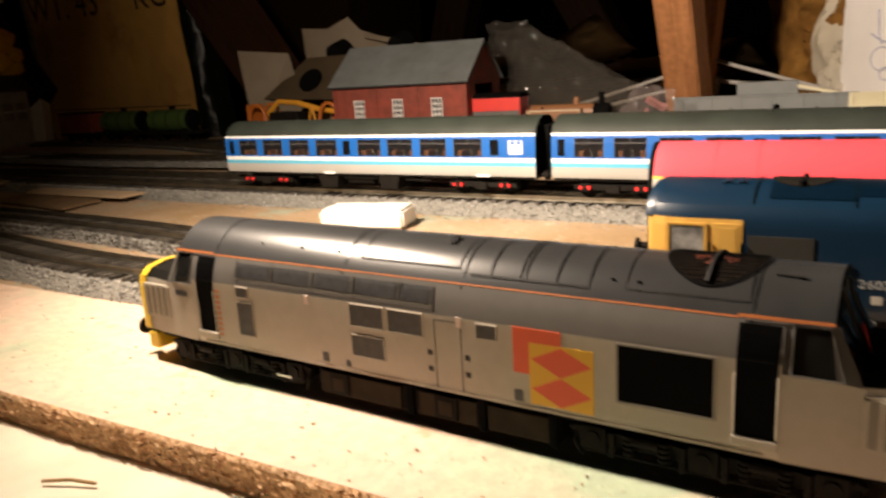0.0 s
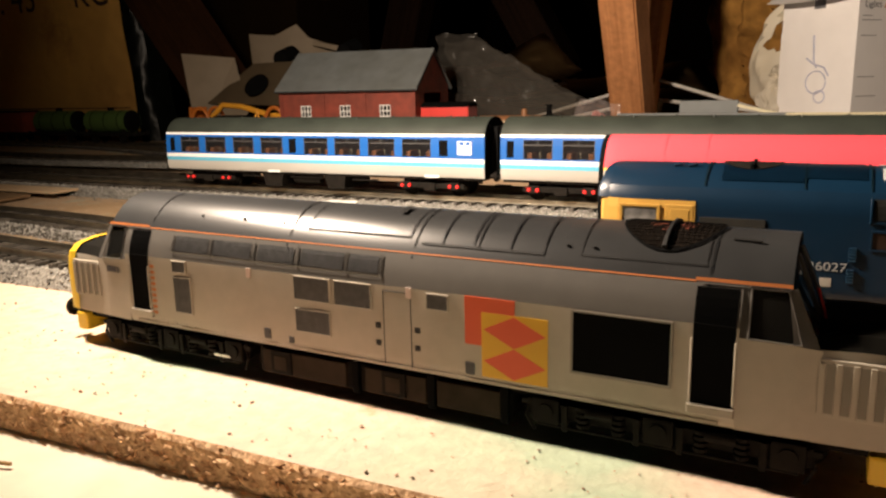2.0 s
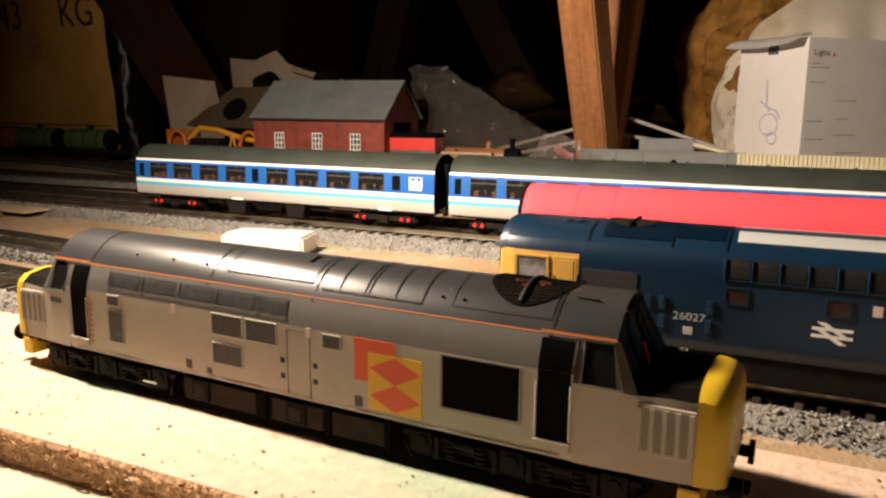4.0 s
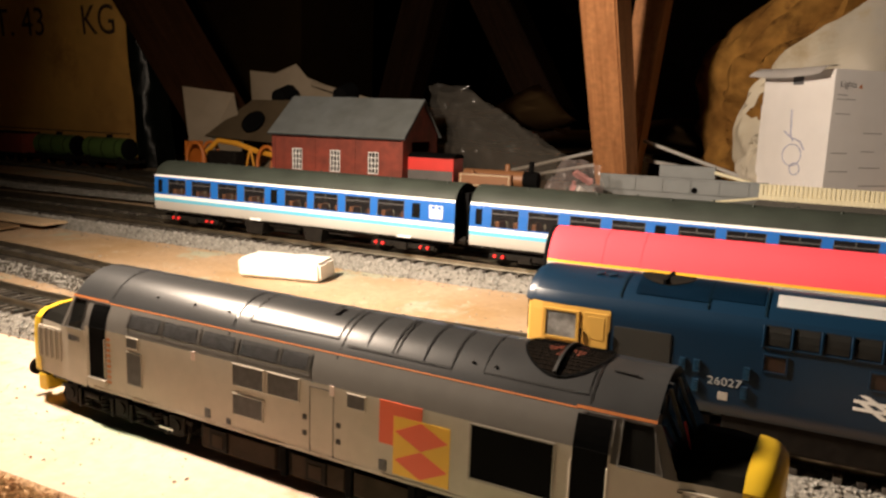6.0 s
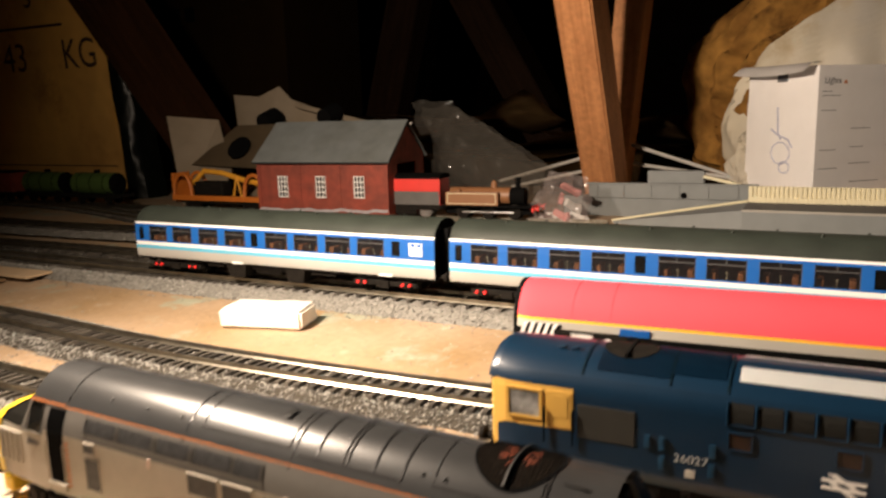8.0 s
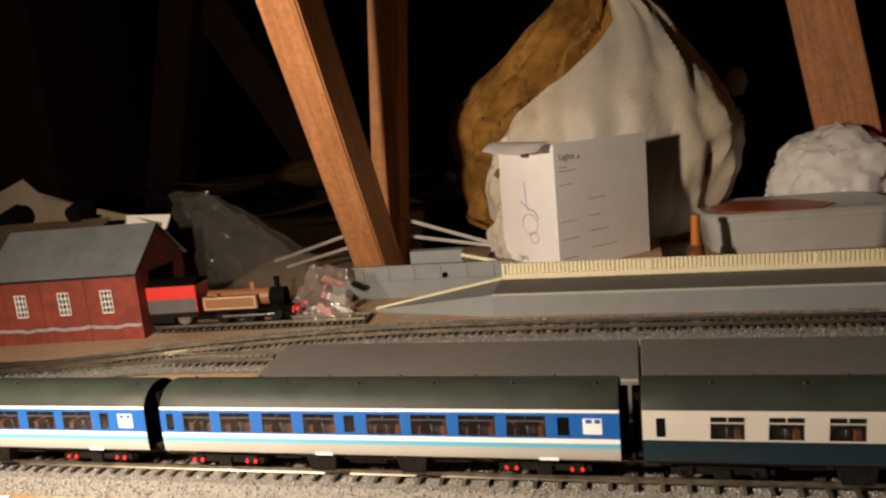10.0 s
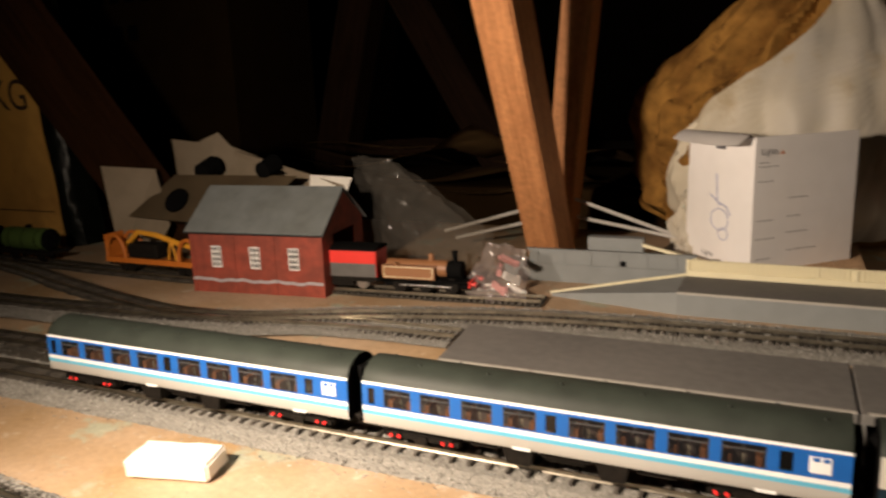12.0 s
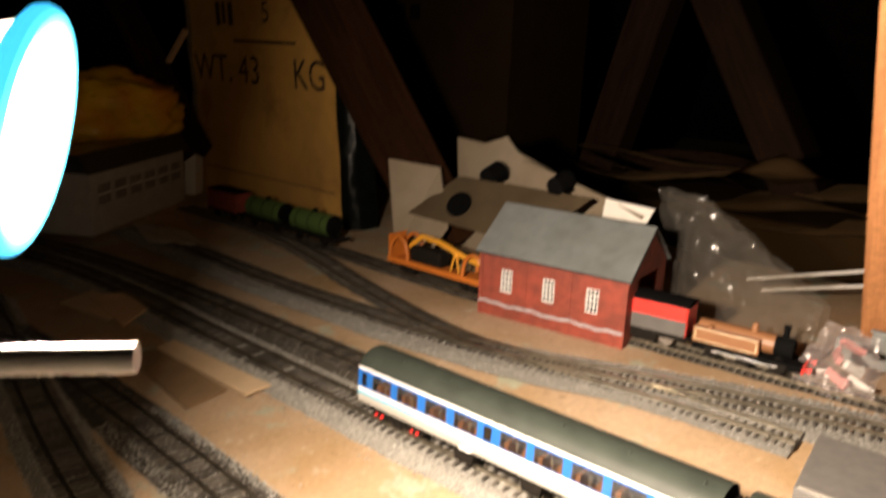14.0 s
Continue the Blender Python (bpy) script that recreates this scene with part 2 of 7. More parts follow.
    "grey_model": material("grey_model_building", (0.42, 0.42, 0.41), 0.7, var=0.1),
    "magenta": material("magenta_cloth", (0.75, 0.05, 0.15), 0.8),
    "cyan_card": material("pale_grey_card", (0.50, 0.47, 0.40), 0.75, var=0.08),
}


# ---- mesh helpers (thing parts are modelled in millimetres) ----
MM = 0.001


def finish(name, bm, mat, parent=None, label="", smooth=False, scale=MM):
    if scale != 1:
        bm.transform(Matrix.Scale(scale, 4))
    bmesh.ops.recalc_face_normals(bm, faces=bm.faces)
    me = bpy.data.meshes.new(name)
    bm.to_mesh(me)
    bm.free()
    me.materials.append(M[mat] if isinstance(mat, str) else mat)
    if smooth:
        me.shade_smooth()
        me.set_sharp_from_angle(angle=radians(35))
    ob = new(name, me)
    if parent:
        ob.parent = parent
    if label:
        ob["label"] = label
    return ob


def part(name, bm, mat, parent, label="", smooth=False):
    return finish(name, bm, mat, parent, label, smooth)


def thing(name, at, yaw=0.0, label="", category="", group="", tilt=(0, 0)):
    ob = new(name)
    ob.empty_display_size = 0.01
    ob.matrix_world = pose(at[0], at[1], at[2], tilt[0], tilt[1], yaw)
    return tagged(ob, label, category, group)


def box(x0, x1, y0, y1, z0, z1, bevel=0.0, bm=None, turn=None):
    b = bmesh.new()
    bmesh.ops.create_cube(b, size=1)
    b.transform(Matrix.Translation(((x0 + x1) / 2, (y0 + y1) / 2, (z0 + z1) / 2)) @ Matrix.Diagonal((x1 - x0, y1 - y0, z1 - z0, 1)))
    if bevel:
        bmesh.ops.bevel(b, geom=b.edges, offset=bevel, segments=2, profile=0.6, affect="EDGES")
    if turn:
        b.transform(turn)
    return merge(bm, b)


def merge(bm, b):
    if bm is None:
        return b
    me = bpy.data.meshes.new("scratch")
    b.to_mesh(me)
    b.free()
    bm.from_mesh(me)
    bpy.data.meshes.remove(me)
    return bm


def rod(p, q, r, r2=None, seg=12, bm=None):
    b = bmesh.new()
    p, q = Vector(p), Vector(q)
    d = q - p
    bmesh.ops.create_cone(b, cap_ends=True, segments=seg, radius1=r, radius2=r if r2 is None else r2, depth=d.length)
    b.transform(Matrix.Translation((p + q) / 2) @ d.to_track_quat("Z", "Y").to_matrix().to_4x4())
    return merge(bm, b)


def prism(profile, x0, x1, bm=None, axis="x"):
    """A closed outline in (y, z), or (x, z) for axis y, or (x, y) for axis z, drawn out along the axis."""
    bm = bm or bmesh.new()
    place = {"x": lambda a, b, c: (c, a, b), "y": lambda a, b, c: (a, c, b), "z": lambda a, b, c: (a, b, c)}[axis]
    rings = [[bm.verts.new(place(a, b, c)) for a, b in profile] for c in (x0, x1)]
    n = len(profile)
    for i in range(n):
        bm.faces.new((rings[0][i], rings[0][(i + 1) % n], rings[1][(i + 1) % n], rings[1][i]))
    bm.faces.new(rings[0])
    bm.faces.new(rings[1][::-1])
    return bm


def loft(sections, closed=False, caps=False, bm=None):
    """Skin between rows of points."""
    bm = bm or bmesh.new()
    rows = [[bm.verts.new(p) for p in s] for s in sections]
    n = len(rows[0])
    for a, b in zip(rows, rows[1:]):
        for i in range(n if closed else n - 1):
            j = (i + 1) % n
            bm.faces.new((a[i], a[j], b[j], b[i]))
    if caps:
        bm.faces.new(rows[0])
        bm.faces.new(rows[-1])
    return bm


def pierced(xs, zs, holes, y0, y1, bm=None):
    """An upright wall of one piece, from a grid of cells with some left open."""
    bm = bm or bmesh.new()
    v = {(i, k): bm.verts.new((x, y0, z)) for i, x in enumerate(xs) for k, z in enumerate(zs)}
    w = {(i, k): bm.verts.new((x, y1, z)) for i, x in enumerate(xs) for k, z in enumerate(zs)}
    solid = {(i, k) for i in range(len(xs) - 1) for k in range(len(zs) - 1)} - set(holes)
    for i, k in sorted(solid):
        ring = [(i, k), (i + 1, k), (i + 1, k + 1), (i, k + 1)]
        bm.faces.new([v[c] for c in ring])
        bm.faces.new([w[c] for c in ring[::-1]])
        for a, b, nb in ((ring[0], ring[1], (i, k - 1)), (ring[1], ring[2], (i + 1, k)), (ring[2], ring[3], (i, k + 1)), (ring[3], ring[0], (i - 1, k))):
            if nb not in solid:
                bm.faces.new((v[a], w[a], w[b], v[b]))
    bmesh.ops.delete(bm, geom=[q for q in bm.verts if not q.link_faces], context="VERTS")
    return bm


def tube(points, r, seg=8, bm=None):
    pts = [Vector(p) for p in points]
    rows = []
    for i, p in enumerate(pts):
        d = (pts[min(i + 1, len(pts) - 1)] - pts[max(i - 1, 0)]).normalized()
        q = d.to_track_quat("Z", "Y")
        rows.append([p + q @ Vector((r * math.cos(a), r * math.sin(a), 0)) for a in [2 * math.pi * k / seg for k in range(seg)]])
    return loft(rows, closed=True, caps=True, bm=bm)


def smooth_path(points, step=0.01):
    """Evenly spaced points along a Catmull-Rom curve."""
    p = [Vector((*q, 0)) if len(q) == 2 else Vector(q) for q in points]
    p = [2 * p[0] - p[1]] + p + [2 * p[-1] - p[-2]]
    dense = []
    for i in range(1, len(p) - 2):
        a, b, c, d = p[i - 1:i + 3]
        for k in range(60):
            t = k / 60
            dense.append(0.5 * (2 * b + (c - a) * t + (2 * a - 5 * b + 4 * c - d) * t * t + (3 * b - a - 3 * c + d) * t ** 3))
    dense.append(p[-2])
    out, gone = [dense[0]], 0.0
    for a, b in zip(dense, dense[1:]):
        gone += (b - a).length
        if gone >= step:
            out.append(b)
            gone -= step
    return out


def writing(text, size, mat, parent, at, rx=90, rz=0, name="lettering", depth=0.05, wide=1.0):
    """Letters as a thin mesh, millimetres."""
    cu = bpy.data.curves.new(name, "FONT")
    cu.body, cu.size, cu.extrude, cu.align_x = text, size, depth, "CENTER"
    scratch = bpy.data.objects.new(name, cu)
    me = bpy.data.meshes.new_from_object(scratch)
    bpy.data.objects.remove(scratch)
    b = bmesh.new()
    b.from_mesh(me)
    bpy.data.meshes.remove(me)
    b.transform(pose(*at, rx, 0, rz) @ Matrix.Diagonal((wide, 1, 1, 1)))
    return part(name, b, mat, parent)

M["tape_pale"] = material("creased_clear_tape", (0.30, 0.24, 0.14), 0.18, var=0.4, scale=90, bump=1.0, bump_scale=120)


def stain(m, colour, scale, at, soft, shift):
    """Patches of another colour over a material, with ragged edges."""
    n, l = m.node_tree.nodes, m.node_tree.links
    mp = n.new("ShaderNodeMapping")
    mp.inputs["Location"].default_value = shift
    l.new(n["Texture Coordinate"].outputs["Object"], mp.inputs["Vector"])
    ns = n.new("ShaderNodeTexNoise")
    ns.inputs["Scale"].default_value, ns.inputs["Detail"].default_value, ns.inputs["Roughness"].default_value = scale, 9, 0.7
    l.new(mp.outputs[0], ns.inputs["Vector"])
    mr = n.new("ShaderNodeMapRange")
    mr.inputs[1].default_value, mr.inputs[2].default_value = at, at + soft
    mr.inputs[4].default_value = 0.8
    l.new(ns.outputs[0], mr.inputs[0])
    mx = n.new("ShaderNodeMix")
    mx.data_type = "RGBA"
    mx.inputs[7].default_value = (*colour, 1)
    l.new(mr.outputs[0], mx.inputs[0])
    hsv = n["Hue/Saturation/Value"]
    old = hsv.inputs["Color"].links[0].from_socket
    l.new(old, mx.inputs[6])
    l.new(mx.outputs[2], hsv.inputs["Color"])


stain(M["board"], (0.33, 0.36, 0.27), 16, 0.56, 0.06, (3, 1, 0))
stain(M["board"], (0.20, 0.13, 0.07), 55, 0.63, 0.05, (7, 2, 0))
stain(M["board"], (0.56, 0.47, 0.36), 30, 0.60, 0.08, (1, 9, 0))
stain(M["board_green"], (0.52, 0.36, 0.22), 38, 0.60, 0.07, (4, 4, 0))
stain(M["ledge"], (0.45, 0.36, 0.24), 26, 0.61, 0.05, (2, 6, 0))
stain(M["carton"], (0.34, 0.17, 0.04), 9, 0.54, 0.12, (5, 2, 0))
# Dark ragged patches paint shaded folds into the wool's colour.
stain(M["sack"], (0.07, 0.032, 0.012), 13, 0.55, 0.10, (2, 2, 5))
stain(M["poly_grey"], (0.44, 0.35, 0.22), 11, 0.55, 0.12, (1, 3, 8))
M["timber_mid"] = M["timber"]
M["grey_rod"] = material("grey_white_plastic", (0.45, 0.43, 0.40), 0.5)
M["old_card"] = material("dusty_brown_card", (0.46, 0.30, 0.135), 0.85, var=0.2, scale=14, second=(0.22, 0.13, 0.055), mix_scale=7, spec=0.1)
M["fan_dark"] = material("dark_fan_well", (0.016, 0.012, 0.009), 0.9, var=0.3, scale=400, spec=0.03)
M["bogie_brown"] = material("grimy_brown_black", (0.009, 0.007, 0.005), 0.65, var=0.5, scale=300, second=(0.005, 0.004, 0.003), mix_scale=160, spec=0.12)
M["cab_glass"] = glass_material("grey_cab_glass", (0.012, 0.012, 0.011), 0.2, 0.93)
M["rust_dark"] = material("rust_red_fan", (0.26, 0.055, 0.02), 0.9, var=0.4, scale=120, second=(0.03, 0.02, 0.015), mix_scale=90)
# Brown card for the eaves, with the shade put into its colour.
M["carton_shaded"] = material("shaded_brown_card", (0.022, 0.012, 0.004), 0.85, var=0.12, scale=20, spec=0.05)
M["board_fleck"] = random_material("scattered_debris", (0.10, 0.06, 0.03), (0.62, 0.55, 0.42), 0.9, island=True)
M["grey_mid"] = material("mid_grey_paint", (0.24, 0.22, 0.185), 0.45, var=0.05)

# Red-brown rafter timber, darkened in colour to sink into the shade.
M["timber_shaded"] = grain_material("shaded_red_brown_timber", (0.020, 0.008, 0.003), (0.040, 0.016, 0.006), (10, 10, 0.7), 14, spec=0.1)
M["nose_black"] = material("satin_black_paint", (0.008, 0.0075, 0.006), 0.8, var=0.15, scale=60, spec=0.05)
M["tank_brown"] = material("weathered_brown_black", (0.034, 0.026, 0.019), 0.85, var=0.3, scale=140, spec=0.08)
M["window_brown"] = material("dim_brown_interior", (0.022, 0.011, 0.007), 0.4, var=0.6, scale=300)
# Lighter blue that paints the glint on the louvre slats.
M["blue_glint"] = material("glinting_blue_slat", (0.014, 0.05, 0.095), 0.3, var=0.2, scale=200)
M["worn_white"] = material("worn_white_print", (0.36, 0.38, 0.38), 0.5, var=0.3, scale=600)
M["grille_warm"] = material("brown_grey_vent", (0.018, 0.018, 0.015), 0.6, var=0.15, scale=80)
M["chip_bits"] = random_material("loose_wood_chips", (0.40, 0.21, 0.10), (0.80, 0.54, 0.31), 0.9, island=True)
M["pink_grit"] = random_material("pinkish_sawdust", (0.35, 0.16, 0.09), (0.66, 0.50, 0.38), 0.95, island=True)
M["wagon_pale"] = material("pale_grey_side_paint", (0.38, 0.36, 0.32), 0.45, var=0.05)


# ---- setting: baseboard, ledge, loft ----
def rise(y):
    """The board climbs a little towards the back."""
    t = min(max((y - 0.06) / 0.16, 0), 1)
    return 0.013 * t * t * (3 - 2 * t)


def sheet(name, x0, x1, y0, y1, nx, ny, z, mat, label, thick=0.0):
    bm = bmesh.new()
    rows = []
    for j in range(ny + 1):
        y = y0 + (y1 - y0) * j / ny
        rows.append([(x0 + (x1 - x0) * i / nx, y, z(x0 + (x1 - x0) * i / nx, y)) for i in range(nx + 1)])
    loft(rows, bm=bm)
    return tagged(finish(name, bm, mat, scale=1), label, kind="structure")


def lump(x, y):
    return 0.0004 * noise.noise(Vector((x * 30, y * 30, 0)))


FRONT = -0.304
sheet("baseboard", -1.5, 1.6, -0.222, 0.66, 120, 60, lambda x, y: rise(y) + lump(x, y), "board", "beige painted chipboard baseboard with pale stains")
sheet("baseboard_front", -1.5, 1.6, FRONT, -0.222, 120, 8, lambda x, y: lump(x, y), "board_green", "beige baseboard strip with faded green paint wash")
bm = bmesh.new()
rows = []
for i in range(261):
    x = -1.5 + 3.1 * i / 260
    w = 0.0012 * noise.noise(Vector((x * 60, 3, 0))) + 0.0006 * noise.noise(Vector((x * 300, 5, 0)))
    rows.append([(x, FRONT, lump(x, FRONT)), (x, FRONT - 0.0012 + w, -0.0012), (x, FRONT - 0.0008 + w * 1.4, -0.005), (x, FRONT - 0.001 + w, -0.0098)])
loft(rows, bm=bm)
tagged(finish("baseboard_edge", bm, "chip", scale=1), "rough broken brown chipboard edge of the baseboard", kind="structure")
sheet("ledge", -1.5, 1.6, -1.2, -0.3035, 60, 30, lambda x, y: -0.0098 + 0.0006 * noise.noise(Vector((x * 15, y * 15, 4))), "ledge", "pale painted ledge below the board edge")
sheet("loft_floor", -3.5, 3.5, 0.66, 3.2, 40, 20, lambda x, y: -0.02, "loft_floor", "dusty dark loft boards")
b = box(-1.5, 1.6, 0.65, 0.66, -0.02, 0.0125)
tagged(finish("baseboard_back", b, "chip", scale=1), "chipboard back edge", kind="structure")


def wall(name, corners, mat, label):
    b = bmesh.new()
    b.faces.new([b.verts.new(c) for c in corners])
    ext = bmesh.ops.extrude_face_region(b, geom=b.faces[:])
    n = (Vector(corners[1]) - Vector(corners[0])).cross(Vector(corners[2]) - Vector(corners[0])).normalized()
    for v in ext["geom"]:
        if isinstance(v, bmesh.types.BMVert):
            v.co += n * 0.05
    return tagged(finish(name, b, mat, scale=1), label, kind="structure")


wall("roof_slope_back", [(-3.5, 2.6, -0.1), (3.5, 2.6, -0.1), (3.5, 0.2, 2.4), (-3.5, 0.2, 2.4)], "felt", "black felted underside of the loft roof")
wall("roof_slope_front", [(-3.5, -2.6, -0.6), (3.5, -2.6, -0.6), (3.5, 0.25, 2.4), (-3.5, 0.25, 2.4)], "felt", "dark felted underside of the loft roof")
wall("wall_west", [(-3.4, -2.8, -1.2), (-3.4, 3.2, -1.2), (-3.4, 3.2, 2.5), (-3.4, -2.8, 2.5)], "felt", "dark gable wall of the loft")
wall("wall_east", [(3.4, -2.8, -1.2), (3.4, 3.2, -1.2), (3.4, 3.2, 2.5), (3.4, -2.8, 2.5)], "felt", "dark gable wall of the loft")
sheet("floor_below", -3.5, 3.5, -3.2, 0.66, 20, 20, lambda x, y: -0.75, "loft_floor", "dim boarded loft floor under the layout")


# ---- tracks ----
SLEEPER = bmesh.new()
box(-1.15, 1.15, -15.5, 15.5, -1.0, 1.0, 0.25, SLEEPER)
SLEEPER.transform(Matrix.Scale(MM, 4))
sleeper_mesh = bpy.data.meshes.new("sleeper")
SLEEPER.to_mesh(sleeper_mesh)
SLEEPER.free()
sleeper_mesh.materials.append(M["sleeper"])

STONE = np.array([(1, 0, 0), (-1, 0, 0), (0, 1, 0), (0, -1, 0), (0, 0, 1), (0, 0, -1)], float)
STONE_FACES = np.array([(0, 2, 4), (2, 1, 4), (1, 3, 4), (3, 0, 4), (2, 0, 5), (1, 2, 5), (3, 1, 5), (0, 3, 5)])


def stones(name, path, heights, half, count, parent, rng, size=0.00066):
    pts = np.array([p[:] for p in path])
    tang = np.gradient(pts[:, :2], axis=0)
    tang /= np.linalg.norm(tang, axis=1)[:, None]
    k = rng.uniform(0, len(pts) - 1.001, count)
    i = k.astype(int)
    f = (k - i)[:, None]
    c = pts[i, :2] * (1 - f) + pts[i + 1, :2] * f
    side = rng.uniform(-half, half, count)
    nrm = np.stack([-tang[i, 1], tang[i, 0]], 1)
    xy = c + nrm * side[:, None]
    top = np.array(heights)[i]
    z = top - np.clip((np.abs(side) - half * 0.68) / (half * 0.32), 0, 1) * (top - pts[i, 2]) * 0.95
    r = size * rng.uniform(0.5, 1.3, (count, 1, 1))
    shape = STONE[None] * rng.uniform(0.6, 1.25, (count, 6, 1)) * r
    ang = rng.uniform(0, 6.28, count)
    ca, sa = np.cos(ang)[:, None], np.sin(ang)[:, None]
    v = np.stack([shape[..., 0] * ca - shape[..., 1] * sa, shape[..., 0] * sa + shape[..., 1] * ca, shape[..., 2]], -1)
    v[..., :2] += xy[:, None, :]
    v[..., 2] += z[:, None]
    faces = (STONE_FACES[None] + 6 * np.arange(count)[:, None, None]).reshape(-1, 3)
    me = bpy.data.meshes.new(name)
    me.from_pydata(v.reshape(-1, 3).tolist(), [], faces.tolist())
    me.materials.append(M["ballast"])
    ob = new(name, me)
    ob.parent = parent
    return tagged(ob, "loose grey granite ballast stones", kind="stuff")


def track(name, points, label, bed_height=0.0055, half=0.027, bed_mat="bed", stone_count=0, sleepers=True, seed=1, stones_from=-9.0):
    """A length of model track: ballast bed, sleepers, two rails. 16.5 mm gauge."""
    flat = smooth_path(points, 0.0062)
    base = [Vector((p.x, p.y, rise(p.y))) for p in flat]
    t = tagged(new(name), label, "track")
    t.empty_display_size = 0.02
    rng = np.random.default_rng(seed)
    n = len(base)
    tang = [(base[min(i + 1, n - 1)] - base[max(i - 1, 0)]) for i in range(n)]
    tang = [Vector((d.x, d.y, 0)).normalized() for d in tang]
    nrm = [Vector((-d.y, d.x, 0)) for d in tang]
    h = bed_height
    rows = []
    for p, s in zip(base, nrm):
        wob = 0.0022 * noise.noise(p * 60)
        wob2 = 0.0022 * noise.noise(p * 60 + Vector((9, 9, 0)))
        rows.append([p - s * (half + wob) + Vector((0, 0, -0.0005)), p - s * half * 0.68 + Vector((0, 0, h)), p + Vector((0, 0, h)), p + s * half * 0.68 + Vector((0, 0, h)), p + s * (half + wob2) + Vector((0, 0, -0.0005))])
    finish("ballast_bed", loft(rows), bed_mat, t, scale=1)
    zs = h + 0.0010
    if sleepers:
        for i in range(0, n):
            o = new("sleeper", sleeper_mesh)
            o.parent = t
            o.matrix_basis = Matrix.Translation(base[i] + Vector((0, 0, zs))) @ Matrix.Rotation(math.atan2(tang[i].y, tang[i].x), 4, "Z")
    for side in (-1, 1):
        rb = bmesh.new()
        prof = [(-0.0011, 0), (0.0011, 0), (0.0004, 0.0007), (0.00045, 0.0019), (0.0007, 0.0022), (0.0007, 0.0029), (-0.0007, 0.0029), (-0.0007, 0.0022), (-0.00045, 0.0019), (-0.0004, 0.0007)]
        secs = [[p + s * (side * 0.00865 + a) + Vector((0, 0, zs + 0.001 + b)) for a, b in prof] for p, s in zip(base, nrm)]
        finish("rail", loft(secs, closed=True, caps=True, bm=rb), "rail", t, scale=1)
    if stone_count:
        lit = [p for p in base if p.x > stones_from]
        stones("ballast", lit, [p.z + h + 0.0002 for p in lit], half * 1.03, stone_count, t, rng)
    return t


track("main_line_track", [(-1.15, -0.28), (-0.95, -0.15), (-0.75, -0.05), (-0.6, 0.0), (-0.5, 0.0195), (-0.36, 0.025), (-0.2, 0.020), (0.2, 0.018), (0.9, 0.018), (1.3, 0.018)], "model main line track on thick grey ballast", 0.0062, 0.031, stone_count=60000, seed=3)
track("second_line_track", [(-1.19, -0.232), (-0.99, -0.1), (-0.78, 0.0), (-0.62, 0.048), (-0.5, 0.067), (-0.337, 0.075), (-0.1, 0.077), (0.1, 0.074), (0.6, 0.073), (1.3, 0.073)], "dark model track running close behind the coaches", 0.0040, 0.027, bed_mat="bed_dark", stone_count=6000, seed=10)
# Pale stones stop at the lit stretch; the dark bed beyond paints the shade.
track("middle_siding_track", [(-1.2, -0.30), (-0.8, -0.165), (-0.5, -0.115), (-0.3, -0.106), (-0.155, -0.107), (-0.073, -0.111), (0.018, -0.1165), (0.14, -0.128), (0.3, -0.1285), (0.48, -0.1175), (0.63, -0.1107), (1.3, -0.08)], "model siding track on pale grey ballast, left end coloured dark for shade", 0.0035, 0.027, bed_mat="bed_dark", stone_count=30000, seed=4, stones_from=-0.13)
track("front_siding_track", [(-0.46, -0.088), (-0.38, -0.106), (-0.223, -0.140), (-0.12, -0.162), (-0.035, -0.177), (0.12, -0.197), (0.3, -0.192), (0.45, -0.188), (0.9, -0.188), (1.3, -0.188)], "model siding track on grey ballast", 0.0060, 0.025, stone_count=34000, seed=5)
track("back_line_track", [(-0.63, 0.166), (-0.484, 0.160), (-0.327, 0.154), (-0.17, 0.157), (-0.05, 0.164), (0.053, 0.180), (0.169, 0.215), (0.294, 0.246), (0.45, 0.258), (0.8, 0.26), (1.3, 0.26)], "dark model track curving between the platforms", 0.0020, 0.040, stone_count=26000, seed=6)
track("back_siding_track", [(0.02, 0.170), (0.10, 0.183), (0.18, 0.190), (0.25, 0.192)], "short model siding ending at the platform ramp", 0.0008, 0.026, stone_count=1500, seed=7)
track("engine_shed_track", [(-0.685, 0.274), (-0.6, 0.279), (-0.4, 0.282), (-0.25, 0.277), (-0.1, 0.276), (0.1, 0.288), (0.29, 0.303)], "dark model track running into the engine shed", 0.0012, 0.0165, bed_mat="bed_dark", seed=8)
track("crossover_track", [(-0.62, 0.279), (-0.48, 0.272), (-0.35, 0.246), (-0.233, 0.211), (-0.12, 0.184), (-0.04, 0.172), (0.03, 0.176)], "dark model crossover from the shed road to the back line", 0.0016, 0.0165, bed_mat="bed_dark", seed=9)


# ---- trains ----
def strip(profile, i, j, us, inset=None):
    """The part of a body skin between two outline points, both sides, along us."""
    bm = bmesh.new()
    for s in (-1, 1):
        rows = []
        for k, u in enumerate(us):
            f = 1.0 if inset is None else inset[k]
            rows.append([(u, s * y * f, z) for y, z in profile[i:j + 1]])
        loft(rows, bm=bm)
    return bm


